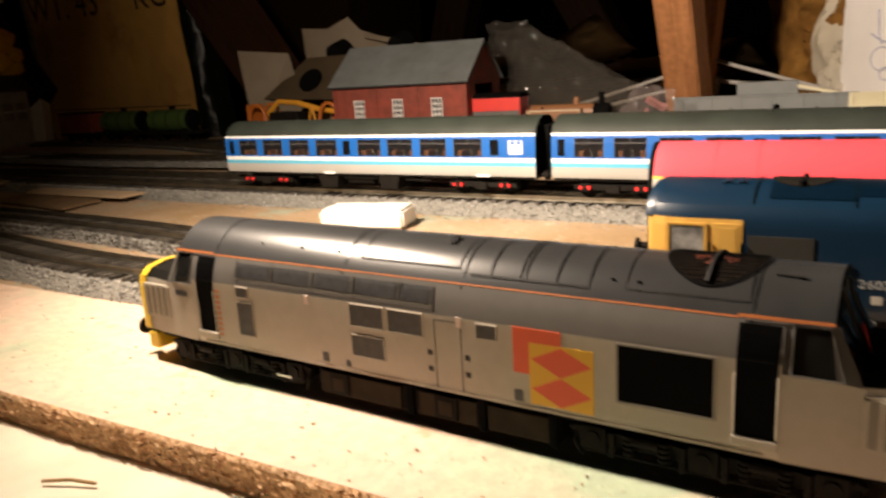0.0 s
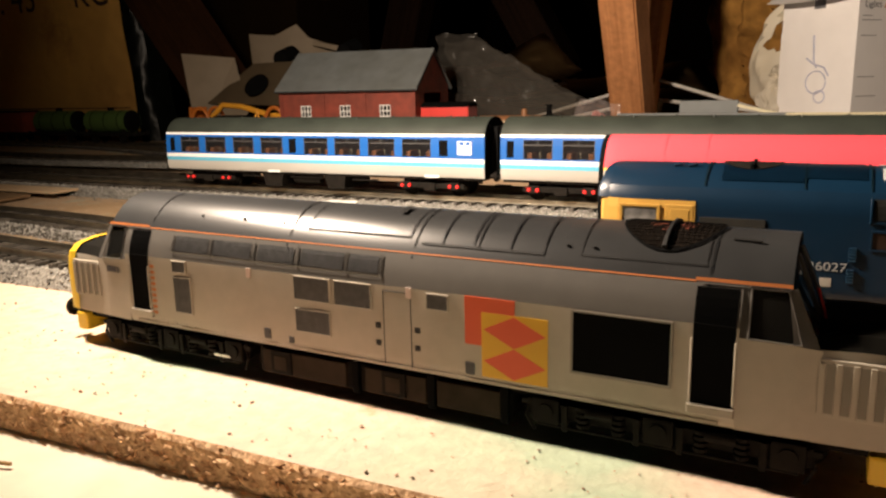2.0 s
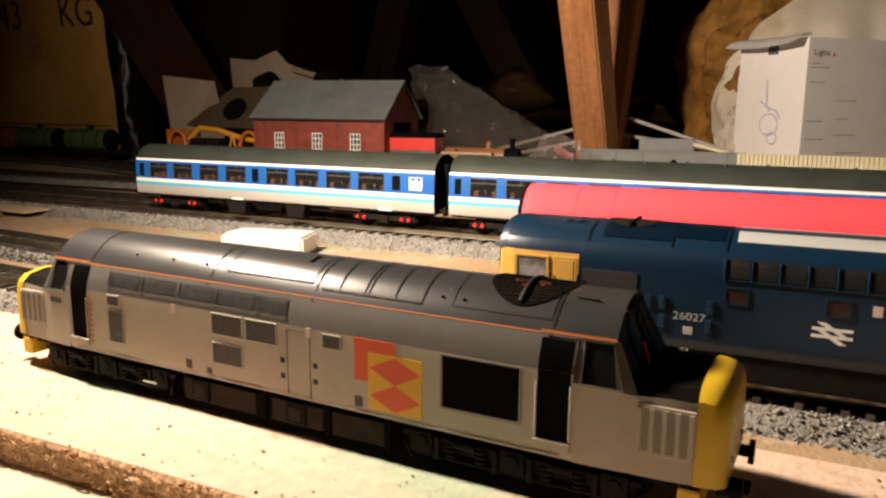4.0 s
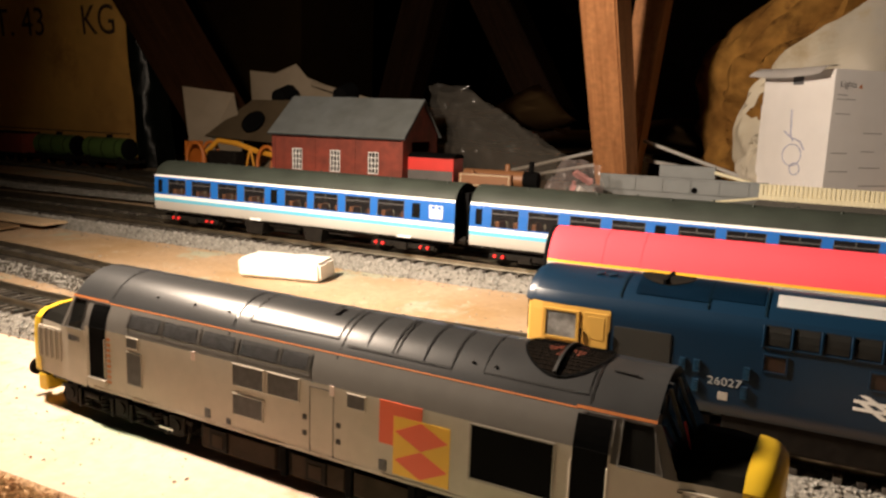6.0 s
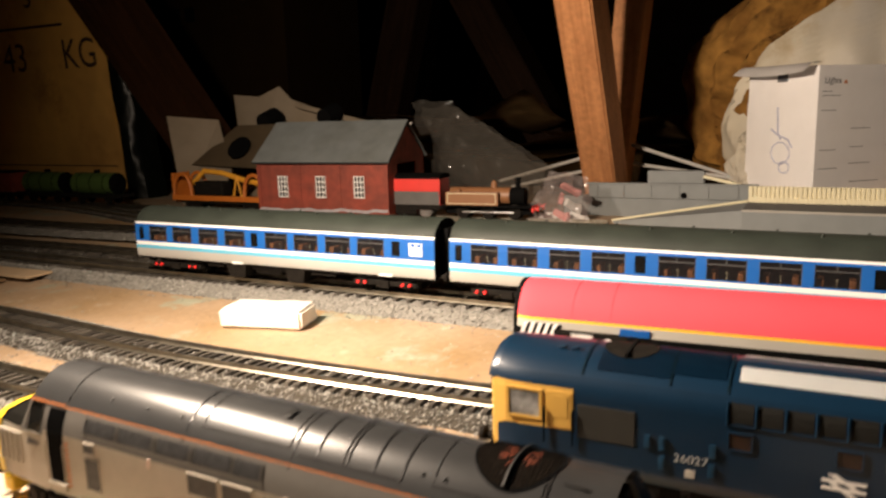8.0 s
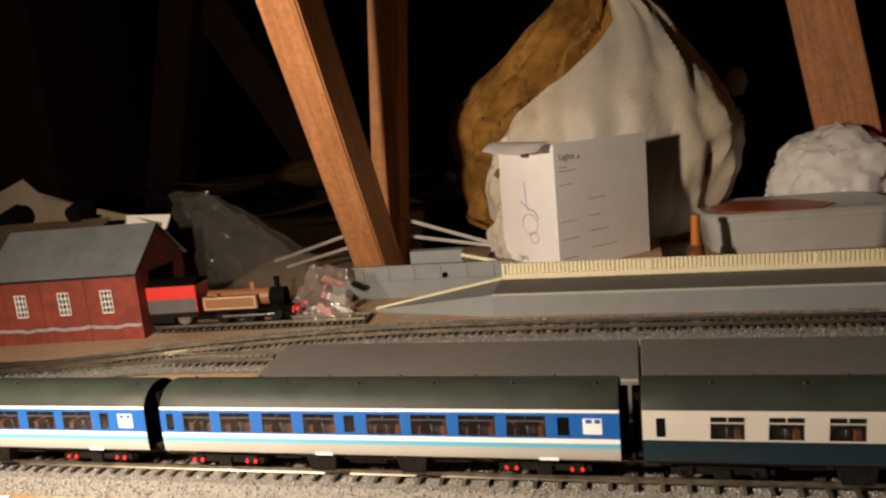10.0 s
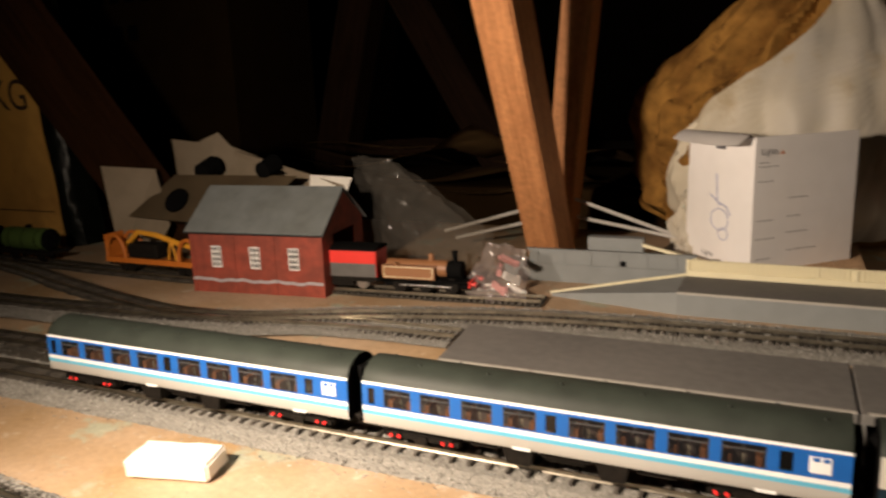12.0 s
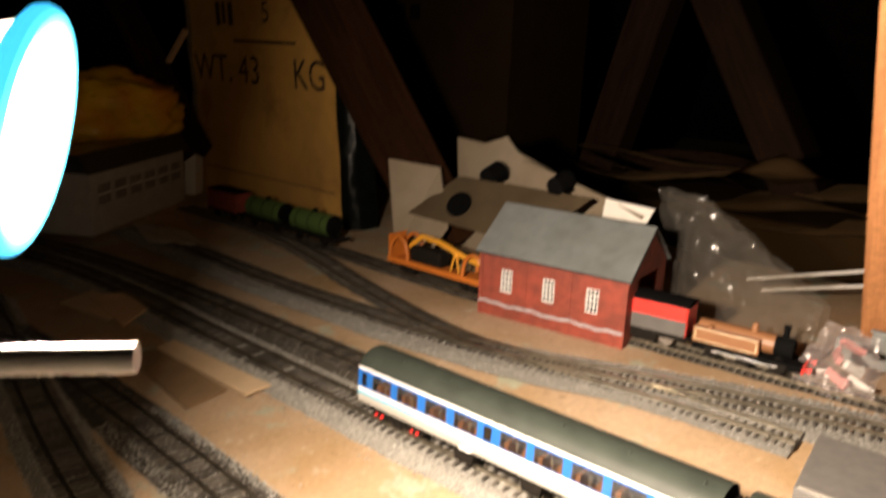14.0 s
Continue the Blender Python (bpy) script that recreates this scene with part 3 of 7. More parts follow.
def wheel(parent, x, z, r, gauge=8.2, name="wheel", mat="soot", axle=None):
    b = bmesh.new()
    for s in (-1, 1):
        rod((x, s * (gauge - 1.2), z), (x, s * (gauge + 1.0), z), r, seg=20, bm=b)
        rod((x, s * (gauge - 1.8), z), (x, s * (gauge - 1.0), z), r + 0.7, seg=20, bm=b)
    rod((x, -gauge, z), (x, gauge, z), 1.0, seg=8, bm=b)
    w = part(name, b, mat, parent, smooth=True)
    return w


def buffers(parent, x, z=13.0, sign=1, gap=11.4, mat="soot", z_beam=None):
    for s in (-1, 1):
        b = rod((x, s * gap, z), (x + sign * 4.2, s * gap, z), 1.5, seg=12)
        rod((x + sign * 4.2, s * gap, z), (x + sign * 5.4, s * gap, z), 3.0, seg=16, bm=b)
        part("buffer", b, mat, parent, smooth=True)


# the grey freight diesel
BODY = [(16.9, 10.8), (17.6, 12.0), (17.8, 14), (17.8, 29.5), (17.7, 31.8), (17.1, 34.6), (16.1, 37.2), (14.8, 39.6), (14.0, 40.7), (12.2, 42.8), (9.8, 44.9), (7.0, 46.6), (3.8, 47.7), (0, 48.1)]


def freight_diesel(at, yaw):
    t = thing("diesel_locomotive", at, yaw, "grey model freight diesel with yellow ends standing on the board", "model locomotive")
    mid = [-87 + 174 * k / 24 for k in range(25)]
    part("body_side", strip(BODY, 0, 4, mid), "grey_light", t, "light grey lower body sides", smooth=True)
    part("body_upper", strip(BODY, 4, 7, mid), "grey_dark", t, "dark grey upper body band", smooth=True)
    roof = part("roof", strip(BODY, 7, 13, [-95.5, -87] + mid[1:-1] + [87, 95.5], [0.985, 1] + [1] * 23 + [1, 0.985]), "roof_dark", t, "satin dark grey domed roof", smooth=True)
    for q in (-1, 1):
        part("cantrail_line", loft([[(u, q * 14.88, 39.68), (u, q * 14.70, 39.98)] for u in (-78, 78)]), "orange", t, "thin orange line along the roof edge")
        for e in (-1, 1):
            gut = loft([[(e * u, q * (15.2 * f), 40.0), (e * u, q * 14.95 * f, 40.65)] for u, f in ((78, 1), (87, 1), (95.6, 0.985))])
            part("cab_gutter", gut, "orange", t, "orange gutter over the cab door")
    for s in (-1, 1):
        # cab and nose at each end
        e = s
        for q in (-1, 1):
            part("cab_side", loft([[(e * 87, q * 17.78, 11), (e * 87, q * 17.8, 30)], [(e * 97, q * 17.2, 11), (e * 97, q * 17.1, 29.5)], [(e * 102, q * 16.6, 11), (e * 101.5, q * 16.4, 29)]]), "grey_light", t)
            part("cab_pillar", loft([[(e * 87, q * 17.8, 30), (e * 87, q * 14.85, 39.6)], [(e * 88.5, q * 17.75, 30), (e * 88.4, q * 14.8, 39.6)]]), "grey_dark", t)
            part("cab_pillar", loft([[(e * 96.6, q * 17.1, 29.5), (e * 95, q * 14.5, 39.6)], [(e * 101.2, q * 16.3, 29), (e * 96.4, q * 14.2, 39.8)]]), "grey_dark", t)
            part("cab_window", loft([[(e * 88.4, q * 17.6, 29.8), (e * 88.3, q * 14.7, 39.4)], [(e * 96.8, q * 17.0, 29.5), (e * 95.2, q * 14.4, 39.4)]]), "cab_glass", t, "dark cab side window")
            part("window_surround", tube([(e * 88.6, q * 17.85, 30.0), (e * 88.5, q * 14.95, 39.3), (e * 95.0, q * 14.6, 39.3), (e * 98.0, q * 17.1, 29.7), (e * 88.6, q * 17.85, 30.0)], 0.24, 6), "grey_dark", t)
        scr = bmesh.new()
        loft([[(e * 101.4, q * 16.3, 29), (e * 96.2, q * 14.2, 39.9), (e * 95.4, q * 9.6, 44.6)] for q in (-1, -0.33, 0.33, 1)], bm=scr)
        part("windscreen", scr, "dark_pane", t, "dark sloping windscreen")
        for q in (-1, 1):
            part("screen_pillar", rod((e * 101.5, q * 5.4, 29.4), (e * 95.6, q * 4.4, 44.6), 0.5, seg=6), "grey_dark", t)
        # nose
        sec = []
        for x, w, top, drop in ((100.5, 16.6, 32.0, 0), (108, 16.2, 32.4, 0.0), (114, 15.4, 32.2, 0.3), (116.4, 14.8, 31.6, 0.6)):
            sec.append([(e * x, -w, 10.8), (e * x, -w, 24), (e * x, -w + 0.7, top - 3.0), (e * x, -w + 3.2, top - 0.6), (e * x, -w * 0.4, top + 0.5), (e * x, w * 0.4, top + 0.5), (e * x, w - 3.2, top - 0.6), (e * x, w - 0.7, top - 3.0), (e * x, w, 24), (e * x, w, 10.8)])
        for lo, hi in ((0, 3), (7, 10)):
            part("nose_side", loft([s2[lo:hi] for s2 in sec]), "grey_light", t, smooth=True)
        part("nose_top", loft([s2[2:8] for s2 in sec]), "nose_black", t, "satin black nose top")
        ye = bmesh.new()
        front = []
        for x, f, dz in ((113.6, 1.075, 1.15), (115.0, 1.065, 1.1), (116.6, 1.045, 0.9), (118.0, 1.02, 0.45), (118.9, 0.985, -0.2), (119.9, 0.93, -1.2), (120.3, 0.84, -2.6)):
            base = sec[-1]
            front.append([(e * x, y * f, (z + dz if z > 11 else z)) for _, y, z in base])
        loft(front, bm=ye)
        ye.faces.new([v for v in ye.verts[-10:]])
        nose = part("nose_front", ye, "yellow", t, "yellow rounded nose end", smooth=True)
        for q in (-1, 1):
            part("headlight", rod((e * 119.8, q * 8, 14.8), (e * 120.8, q * 8, 14.8), 1.3, seg=12), "white", nose)
        part("handrail", tube([(e * 120.0, -9.5, 26.0), (e * 120.8, -9.5, 24), (e * 120.8, -9.5, 18)], 0.25, 6), "white", nose)
        # louvre panel on the nose sides
        for q in (-1, 1):
            pan = box(min(e * 101.0, e * 113.6), max(e * 101.0, e * 113.6), -0.45, 0.45, 16.2, 27.6, 0.15)
            pan.transform(Matrix.Translation((0, q * 16.1, 0)))
            lou = part("louvre_panel", pan, "grey_light", t)
            for k in range(5):
                x = e * (101.7 + k * 2.8)
                part("louvre_bar", box(x - 0.5, x + 0.5, q * 16.55 - 0.35, q * 16.55 + 0.35, 16.8, 27.0, 0.1), "grey_light", lou)
            # Darker grey strips paint the shade between the louvre bars.
            for k in range(4):
                x = e * (103.1 + k * 2.8)
                part("louvre_gap_shade", box(x - 0.75, x + 0.75, q * 16.5 - 0.1, q * 16.5 + 0.1, 17.0, 26.8), "grey_mid", lou)
        # buffer beam
        part("buffer_beam", box(min(e * 110.5, e * 115.5), max(e * 110.5, e * 115.5), -16.2, 16.2, 4.0, 10.0, 0.8), "yellow", t, "yellow buffer beam")
        buffers(t, e * 118, 9.5, e)
        part("coupling", box(min(e * 118, e * 124), max(e * 118, e * 124), -2.5, 2.5, 5.0, 6.4, 0.3), "black", t)
        # bogie
        c = e * 72
        bog = part("bogie", box(c - 29, c + 29, -12.8, 12.8, 4.2, 9.4, 0.8), "bogie_brown", t, "black six-wheel bogie")
        for q in (-1, 1):
            fr = box(c - 30, c + 30, q * 14.4 - 0.9, q * 14.4 + 0.9, 4.6, 8.0, 0.5)
            part("bogie_side_frame", fr, "bogie_brown", bog)
            for k in (-25, 0, 25):
                a = box(c + k - 3.2, c + k + 3.2, q * 15.7 - 0.9, q * 15.7 + 0.9, 3.6, 9.6, 0.5)
                rod((c + k, q * 15, 6.6), (c + k, q * 17.1, 6.6), 1.9, seg=12, bm=a)
                part("axle_box", a, "bogie_brown", bog)
            for k in (-16.5, -8.5, 8.5, 16.5):
                sp = bmesh.new()
                for m2 in range(4):
                    rod((c + k, q * 15.8, 4.2 + m2 * 1.3), (c + k, q * 15.8, 5.0 + m2 * 1.3), 1.5, seg=10, bm=sp)
                part("coil_spring", sp, "bogie_brown", bog)
            for k in (-20.5, -4.5, 4.5, 20.5):
                part("brake_hanger", box(c + k - 0.7, c + k + 0.7, q * 16.3 - 0.5, q * 16.3 + 0.5, 2.6, 8.8, 0.2), "bogie_brown", bog)
            for k in (-12.5, 12.5):
                part("brake_cylinder", rod((c + k - 3, q * 16.6, 8.2), (c + k + 3, q * 16.6, 8.2), 1.3, seg=12), "bogie_brown", bog)
            for k in (-29, 29):
                part("sand_pipe", tube([(c + k, q * 15.6, 9.0), (c + k * 1.03, q * 15.9, 5.0), (c + k * 0.97, q * 15.2, 1.2)], 0.5, 6), "bogie_brown", bog)
            part("frame_rib", box(c - 31, c + 31, q * 15.5 - 0.4, q * 15.5 + 0.4, 7.4, 8.6, 0.2), "bogie_brown", bog)
            part("brake_rod", rod((c - 27, q * 16.2, 3.4), (c + 27, q * 16.2, 3.4), 0.45, seg=6), "bogie_brown", bog)
            if e < 0:
                part("step_plate", box(c + 18, c + 24, q * 16.6 - 0.6, q * 16.6 + 0.6, 4.6, 5.2), "steel", bog)
        for k in (-25, 0, 25):
            wheel(bog, c + k, 7.2, 6.6)
    # underframe tanks
    part("underframe", box(-112, 112, -14, 14, 8.6, 11.4), "soot", t)
    tank = part("fuel_tank", box(-38, 38, -15.6, 15.6, 1.8, 9.4, 0.9), "soot", t, "weathered black fuel tank and battery boxes")
    for x0, x1 in ((-36, -8), (-2, 16), (19, 36)):
        part("tank_panel", box(x0, x1, -16.6, -15.4, 2.4, 9.2, 0.4), "tank_brown", tank)
    for x in (-29, 7.0):
        fr = box(x - 3.4, x + 3.4, -17.5, -16.4, 3.0, 9.6, 0.3)
        part("filler_frame", fr, "soot", tank)
        part("filler_recess", box(x - 2.1, x + 2.1, -17.7, -17.3, 4.2, 8.2), "tank_brown", tank)
    for x in (-4.8, 17.5, 37):
        part("tank_strap", box(x - 1, x + 1, -17.0, -15.4, 1.6, 10.5, 0.2), "black", tank)
    for k in range(44):
        u = -82 + k * 3.75
        part("rivet", rod((u, -17.9, 12.5), (u, -18.15, 12.5), 0.22, seg=6), "grey_light", t)
    part("sill_line", box(-84, 84, -17.95, -17.7, 11.3, 12.0, 0.1), "grey_light", t)
    # side openings and fittings; near side, then the far side
    Y = -17.85

    def side_y(z):
        return float(np.interp(z, [p[1] for p in BODY], [p[0] for p in BODY]))

    def flush(name, u0, u1, z0, z1, mat, lab="", out=0.22, parent=t, frame_mat=None):
        p = part(name, box(u0, u1, Y - out, Y + 0.4, z0, z1, 0.08), mat, parent, lab)
        if frame_mat:
            fb = bmesh.new()
            w = 0.28
            for a in ((u0 - w, u1 + w, z1, z1 + w), (u0 - w, u1 + w, z0 - w, z0), (u0 - w, u0, z0, z1), (u1, u1 + w, z0, z1)):
                box(a[0], a[1], Y - out - 0.12, Y + 0.3, a[2], a[3], 0.05, fb)
            part("window_frame", fb, frame_mat, p)
        return p

    def lean_panel(name, u0, u1, z0, z1, mat, lab="", out=0.2):
        """A panel that follows the inward curve of the upper side."""
        yy = side_y
        b2 = bmesh.new()
        zs2 = [z0 + (z1 - z0) * k / 4 for k in range(5)]
        loft([[(u, -(yy(z) + out), z) for z in zs2] for u in (u0, u1)], bm=b2)
        bmesh.ops.solidify(b2, geom=b2.faces[:], thickness=0.3)
        return part(name, b2, mat, t, lab)

    for u0, u1 in ((-66.2, -53.5), (-51.4, -37.8), (-35.2, -22.9), (-20.5, -7.0), (-5.3, 3.4)):
        g = lean_panel("cantrail_grille", u0, u1, 34.4, 38.4, "grille", "dark rectangular air grille")
    for u in (-67.0, -52.4, -36.5, -21.7, -6.1, 4.2):
        lean_panel("grille_mullion", u - 0.45, u + 0.45, 33.9, 38.8, "grey_dark", out=0.3)
    lean_panel("grille_sill", -67.4, 4.6, 33.7, 34.2, "grey_mid", out=0.3)
    flush("engine_window", -22.2, -11.0, 25.4, 31.4, "grille", "square dark engine room grille", frame_mat="grey_light")
    flush("engine_window", -9.2, 1.6, 25.4, 31.4, "grille", "square dark engine room grille", frame_mat="grey_light")
    flush("engine_window", -22.2, -11.2, 16.7, 22.6, "grille", "square dark engine room grille", frame_mat="grey_light")
    flush("small_window", -66.8, -61.8, 28.3, 31.3, "grille", frame_mat="grey_light")
    flush("tall_grille", -66.8, -60.3, 16.3, 26.6, "grille", "tall dark grille", frame_mat="grey_light")
    flush("small_window", 17.7, 23.2, 27.5, 31.0, "grille", "small square window", frame_mat="grey_light")
    flush("access_hatch", 27.7, 30.0, 12.9, 15.8, "grille")
    flush("access_hatch", -33.5, -31.4, 13.0, 15.8, "grille")
    flush("access_hatch", -25.0, -23.4, 12.8, 14.6, "grille")
    big = flush("radiator_grille", 53.6, 74.2, 17.8, 31.3, "black", "large black radiator grille", out=0.12)
    fb = bmesh.new()
    for a in ((53.2, 74.6, 31.2, 31.6), (53.2, 74.6, 17.4, 17.9), (53.2, 53.7, 17.5, 31.5), (74.1, 74.6, 17.5, 31.5)):
        box(a[0], a[1], Y - 0.35, Y, a[2], a[3], 0.05, fb)
    part("grille_frame", fb, "grey_mid", big)
    badge = flush("badge_red", 27.6, 40.1, 20.3, 31.8, "red_orange", "orange-red square of the freight badge", out=0.05)
    yel = flush("badge_yellow", 31.9, 48.0, 12.9, 28.4, "decal_yellow", "yellow square of the freight badge", out=0.1)
    for zc in (24.4, 16.9):
        part("badge_diamond", prism([(32.4, zc), (39.95, zc + 3.7), (47.5, zc), (39.95, zc - 3.7)], Y - 0.16, Y, axis="y"), "red_orange", yel)
    for u, z in ((-38, 30.6), (12.6, 30.6)):
        flush("white_label", u - 0.8, u + 0.8, z - 1.3, z + 1.4, "pink", out=0.06)
    for u, z in ((3.6, 21.5), (3.6, 17), (14.8, 21.6), (14.8, 17.1)):
        flush("door_catch", u - 0.7, u + 0.7, z - 0.7, z + 0.7, "line", out=0.15)
    ln = bmesh.new()
    for a in ((5.2, 5.4, 11.5, 30.5), (13.0, 13.2, 11.5, 30.5), (5.2, 13.2, 30.4, 30.6)):
        box(a[0], a[1], Y - 0.05, Y + 0.2, a[2], a[3], 0, ln)
    part("door_outline", ln, "grille", t)
    for u0, u1, e in ((78.4, 86.4, 1), (-84.9, -77.0, -1)):
        d = flush("cab_doorway", u0, u1, 15.2, 32.0, "black", "open black cab doorway", out=0.06)
        lean_panel("doorway_top", u0, u1, 31.9, 38.9, "black", out=0.12)
        part("door_step", box(u0 - 0.6, u1 + 0.4, Y - 1.0, Y + 0.3, 13.2, 15.3, 0.25), "grey_light", d)
        for u in (u0 - 0.15, u1 + 0.15):
            part("door_handrail", rod((u, Y - 0.6, 16.0), (u, Y - 0.5, 29.0), 0.25, seg=6), "grey_light", d)
    for k in range(9):
        z = 14.6 + k * 1.75
        part("hazard_mark", box(-76.4, -74.8, Y - 0.1, Y + 0.2, z, z + 0.8), "orange", t)
    for k in range(6):
        part("number_bar", box(-96.0 + k * 1.5, -94.9 + k * 1.5, -17.6, -17.1, 25.5, 27.3), "print_grey", t)
    # roof details
    def roof_z(y):
        return np.interp(abs(y), [p[0] for p in BODY[::-1]], [p[1] for p in BODY[::-1]])

    def roof_band(name, u0, u1, y0, y1, lift, mat, lab="", n=8):
        b3 = bmesh.new()
        ys = [y0 + (y1 - y0) * k / n for k in range(n + 1)]
        loft([[(u, y, roof_z(y) + lift) for y in ys] for u in (u0, u1)], bm=b3)
        bmesh.ops.solidify(b3, geom=b3.faces[:], thickness=0.25)
        return part(name, b3, mat, roof, lab, smooth=True)

    for u in (-21.0, 10.3):
        roof_band("hatch_edge", u - 0.18, u + 0.18, -12.2, 12.2, 0.3, "line", n=10)
    for u in (-78, -26, 12.3, 80.6):
        roof_band("roof_seam", u - 0.3, u + 0.3, -15.4, 15.4, 0.22, "line" if u > 0 and u < 20 else "roof_dark", n=12)
    roof_band("hatch_edge", -21.0, 10.3, -12.3, -11.95, 0.3, "line", n=2)
    roof_band("hatch_slot", 3.2, 5.2, -5.5, -1.2, 0.75, "line", n=3)
    for u in (19.5, 27.6, 28.9, 37, 45):
        roof_band("roof_rib", u - 0.22, u + 0.22, -13.0, 13.0, 0.35, "line" if u > 44 or 27 < u < 29.5 else "roof_dark", n=10)
    roof_band("roof_rail", 14, 45, -13.3, -12.9, 0.3, "line", n=2)
    for u in (53.5, 79.6):
        roof_band("hatch_edge", u - 0.15, u + 0.15, -12.6, 12.6, 0.2, "line", n=10)
    roof_band("hatch_edge", 53.5, 79.6, -12.8, -12.5, 0.2, "line", n=2)
    part("roof_whistle", rod((83.5, -6.5, roof_z(6.5) + 0.4), (89.0, -7.0, roof_z(7) + 0.5), 0.3, seg=8), "line", roof)
    for u in (-60, -44, -30, 50, 56):
        part("roof_bolt", rod((u, -11.0, roof_z(11)), (u, -11.2, roof_z(11) + 0.5), 0.4, seg=6), "line", roof)
    # radiator fan
    ring = bmesh.new()
    well = bmesh.new()
    fc, fr2 = 70.6, 10.4
    for rr0, rr1, dst in ((fr2, fr2 + 0.5, ring), (0.0, fr2, well)):
        rows = []
        for k in range(33):
            a = 2 * math.pi * k / 32
            rows.append([(fc + r * math.cos(a), r * math.sin(a), roof_z(r * math.sin(a)) + (0.5 if dst is ring else 0.36)) for r in (rr0, (rr0 + rr1) / 2, rr1)])
        loft(rows, bm=dst)
    part("fan_ring", ring, "black", roof)
    fan = part("fan_grille", well, "fan_dark", roof, "round radiator fan under dark mesh")
    for k in range(6):
        a0, a1 = radians(60 * k + 8), radians(60 * k + 44)
        blade = loft([[(fc + r * math.cos(a), r * math.sin(a), roof_z(r * math.sin(a)) + 0.42) for r in (1.6, 3.4, 5.2)] for a in (a0, (a0 + a1) / 2, a1)])
        part("fan_blade", blade, "rust_dark", fan, "rust-red fan blade")
    for k in range(19):
        y = -9.9 + k * 1.1
        half = math.sqrt(max(fr2 ** 2 - y * y, 0.1))
        part("mesh_wire", box(fc - half, fc + half, y - 0.09, y + 0.09, roof_z(y) + 0.5, roof_z(y) + 0.66), "black", fan)
    for k in range(17):
        x = fc - 9.6 + k * 1.2
        half = math.sqrt(max(fr2 ** 2 - (x - fc) ** 2, 0.1))
        part("mesh_wire", tube([(x, y * half, roof_z(y * half) + 0.62) for y in (-1, -0.75, -0.5, -0.2, 0.2, 0.5, 0.75, 1)], 0.09, 4), "black", fan)
    part("fan_bar", tube([(fc, y * fr2, roof_z(y * fr2) + 0.8) for y in (-1, -0.75, -0.5, -0.2, 0.2, 0.5, 0.75, 1)], 0.6, 6), "line", fan)
    part("red_wire", tube([(101.9, -6.0, 29.8), (101.0, -6.4, 34), (99.6, -6.2, 38.5)], 0.3, 6), "wagon_red", t, "thin loose red wire")
    return t


freight_diesel((0.344, -0.2537, 0.0006), -2.5)

# the blue diesel
BODY_B = [(16.6, 9.6), (17.3, 10.8), (17.5, 14), (17.5, 33), (17.2, 35.5), (16.4, 37.6), (15.3, 39.2), (13.2, 41.0), (10.4, 42.6), (7.4, 43.8), (4, 44.5), (0, 44.7)]


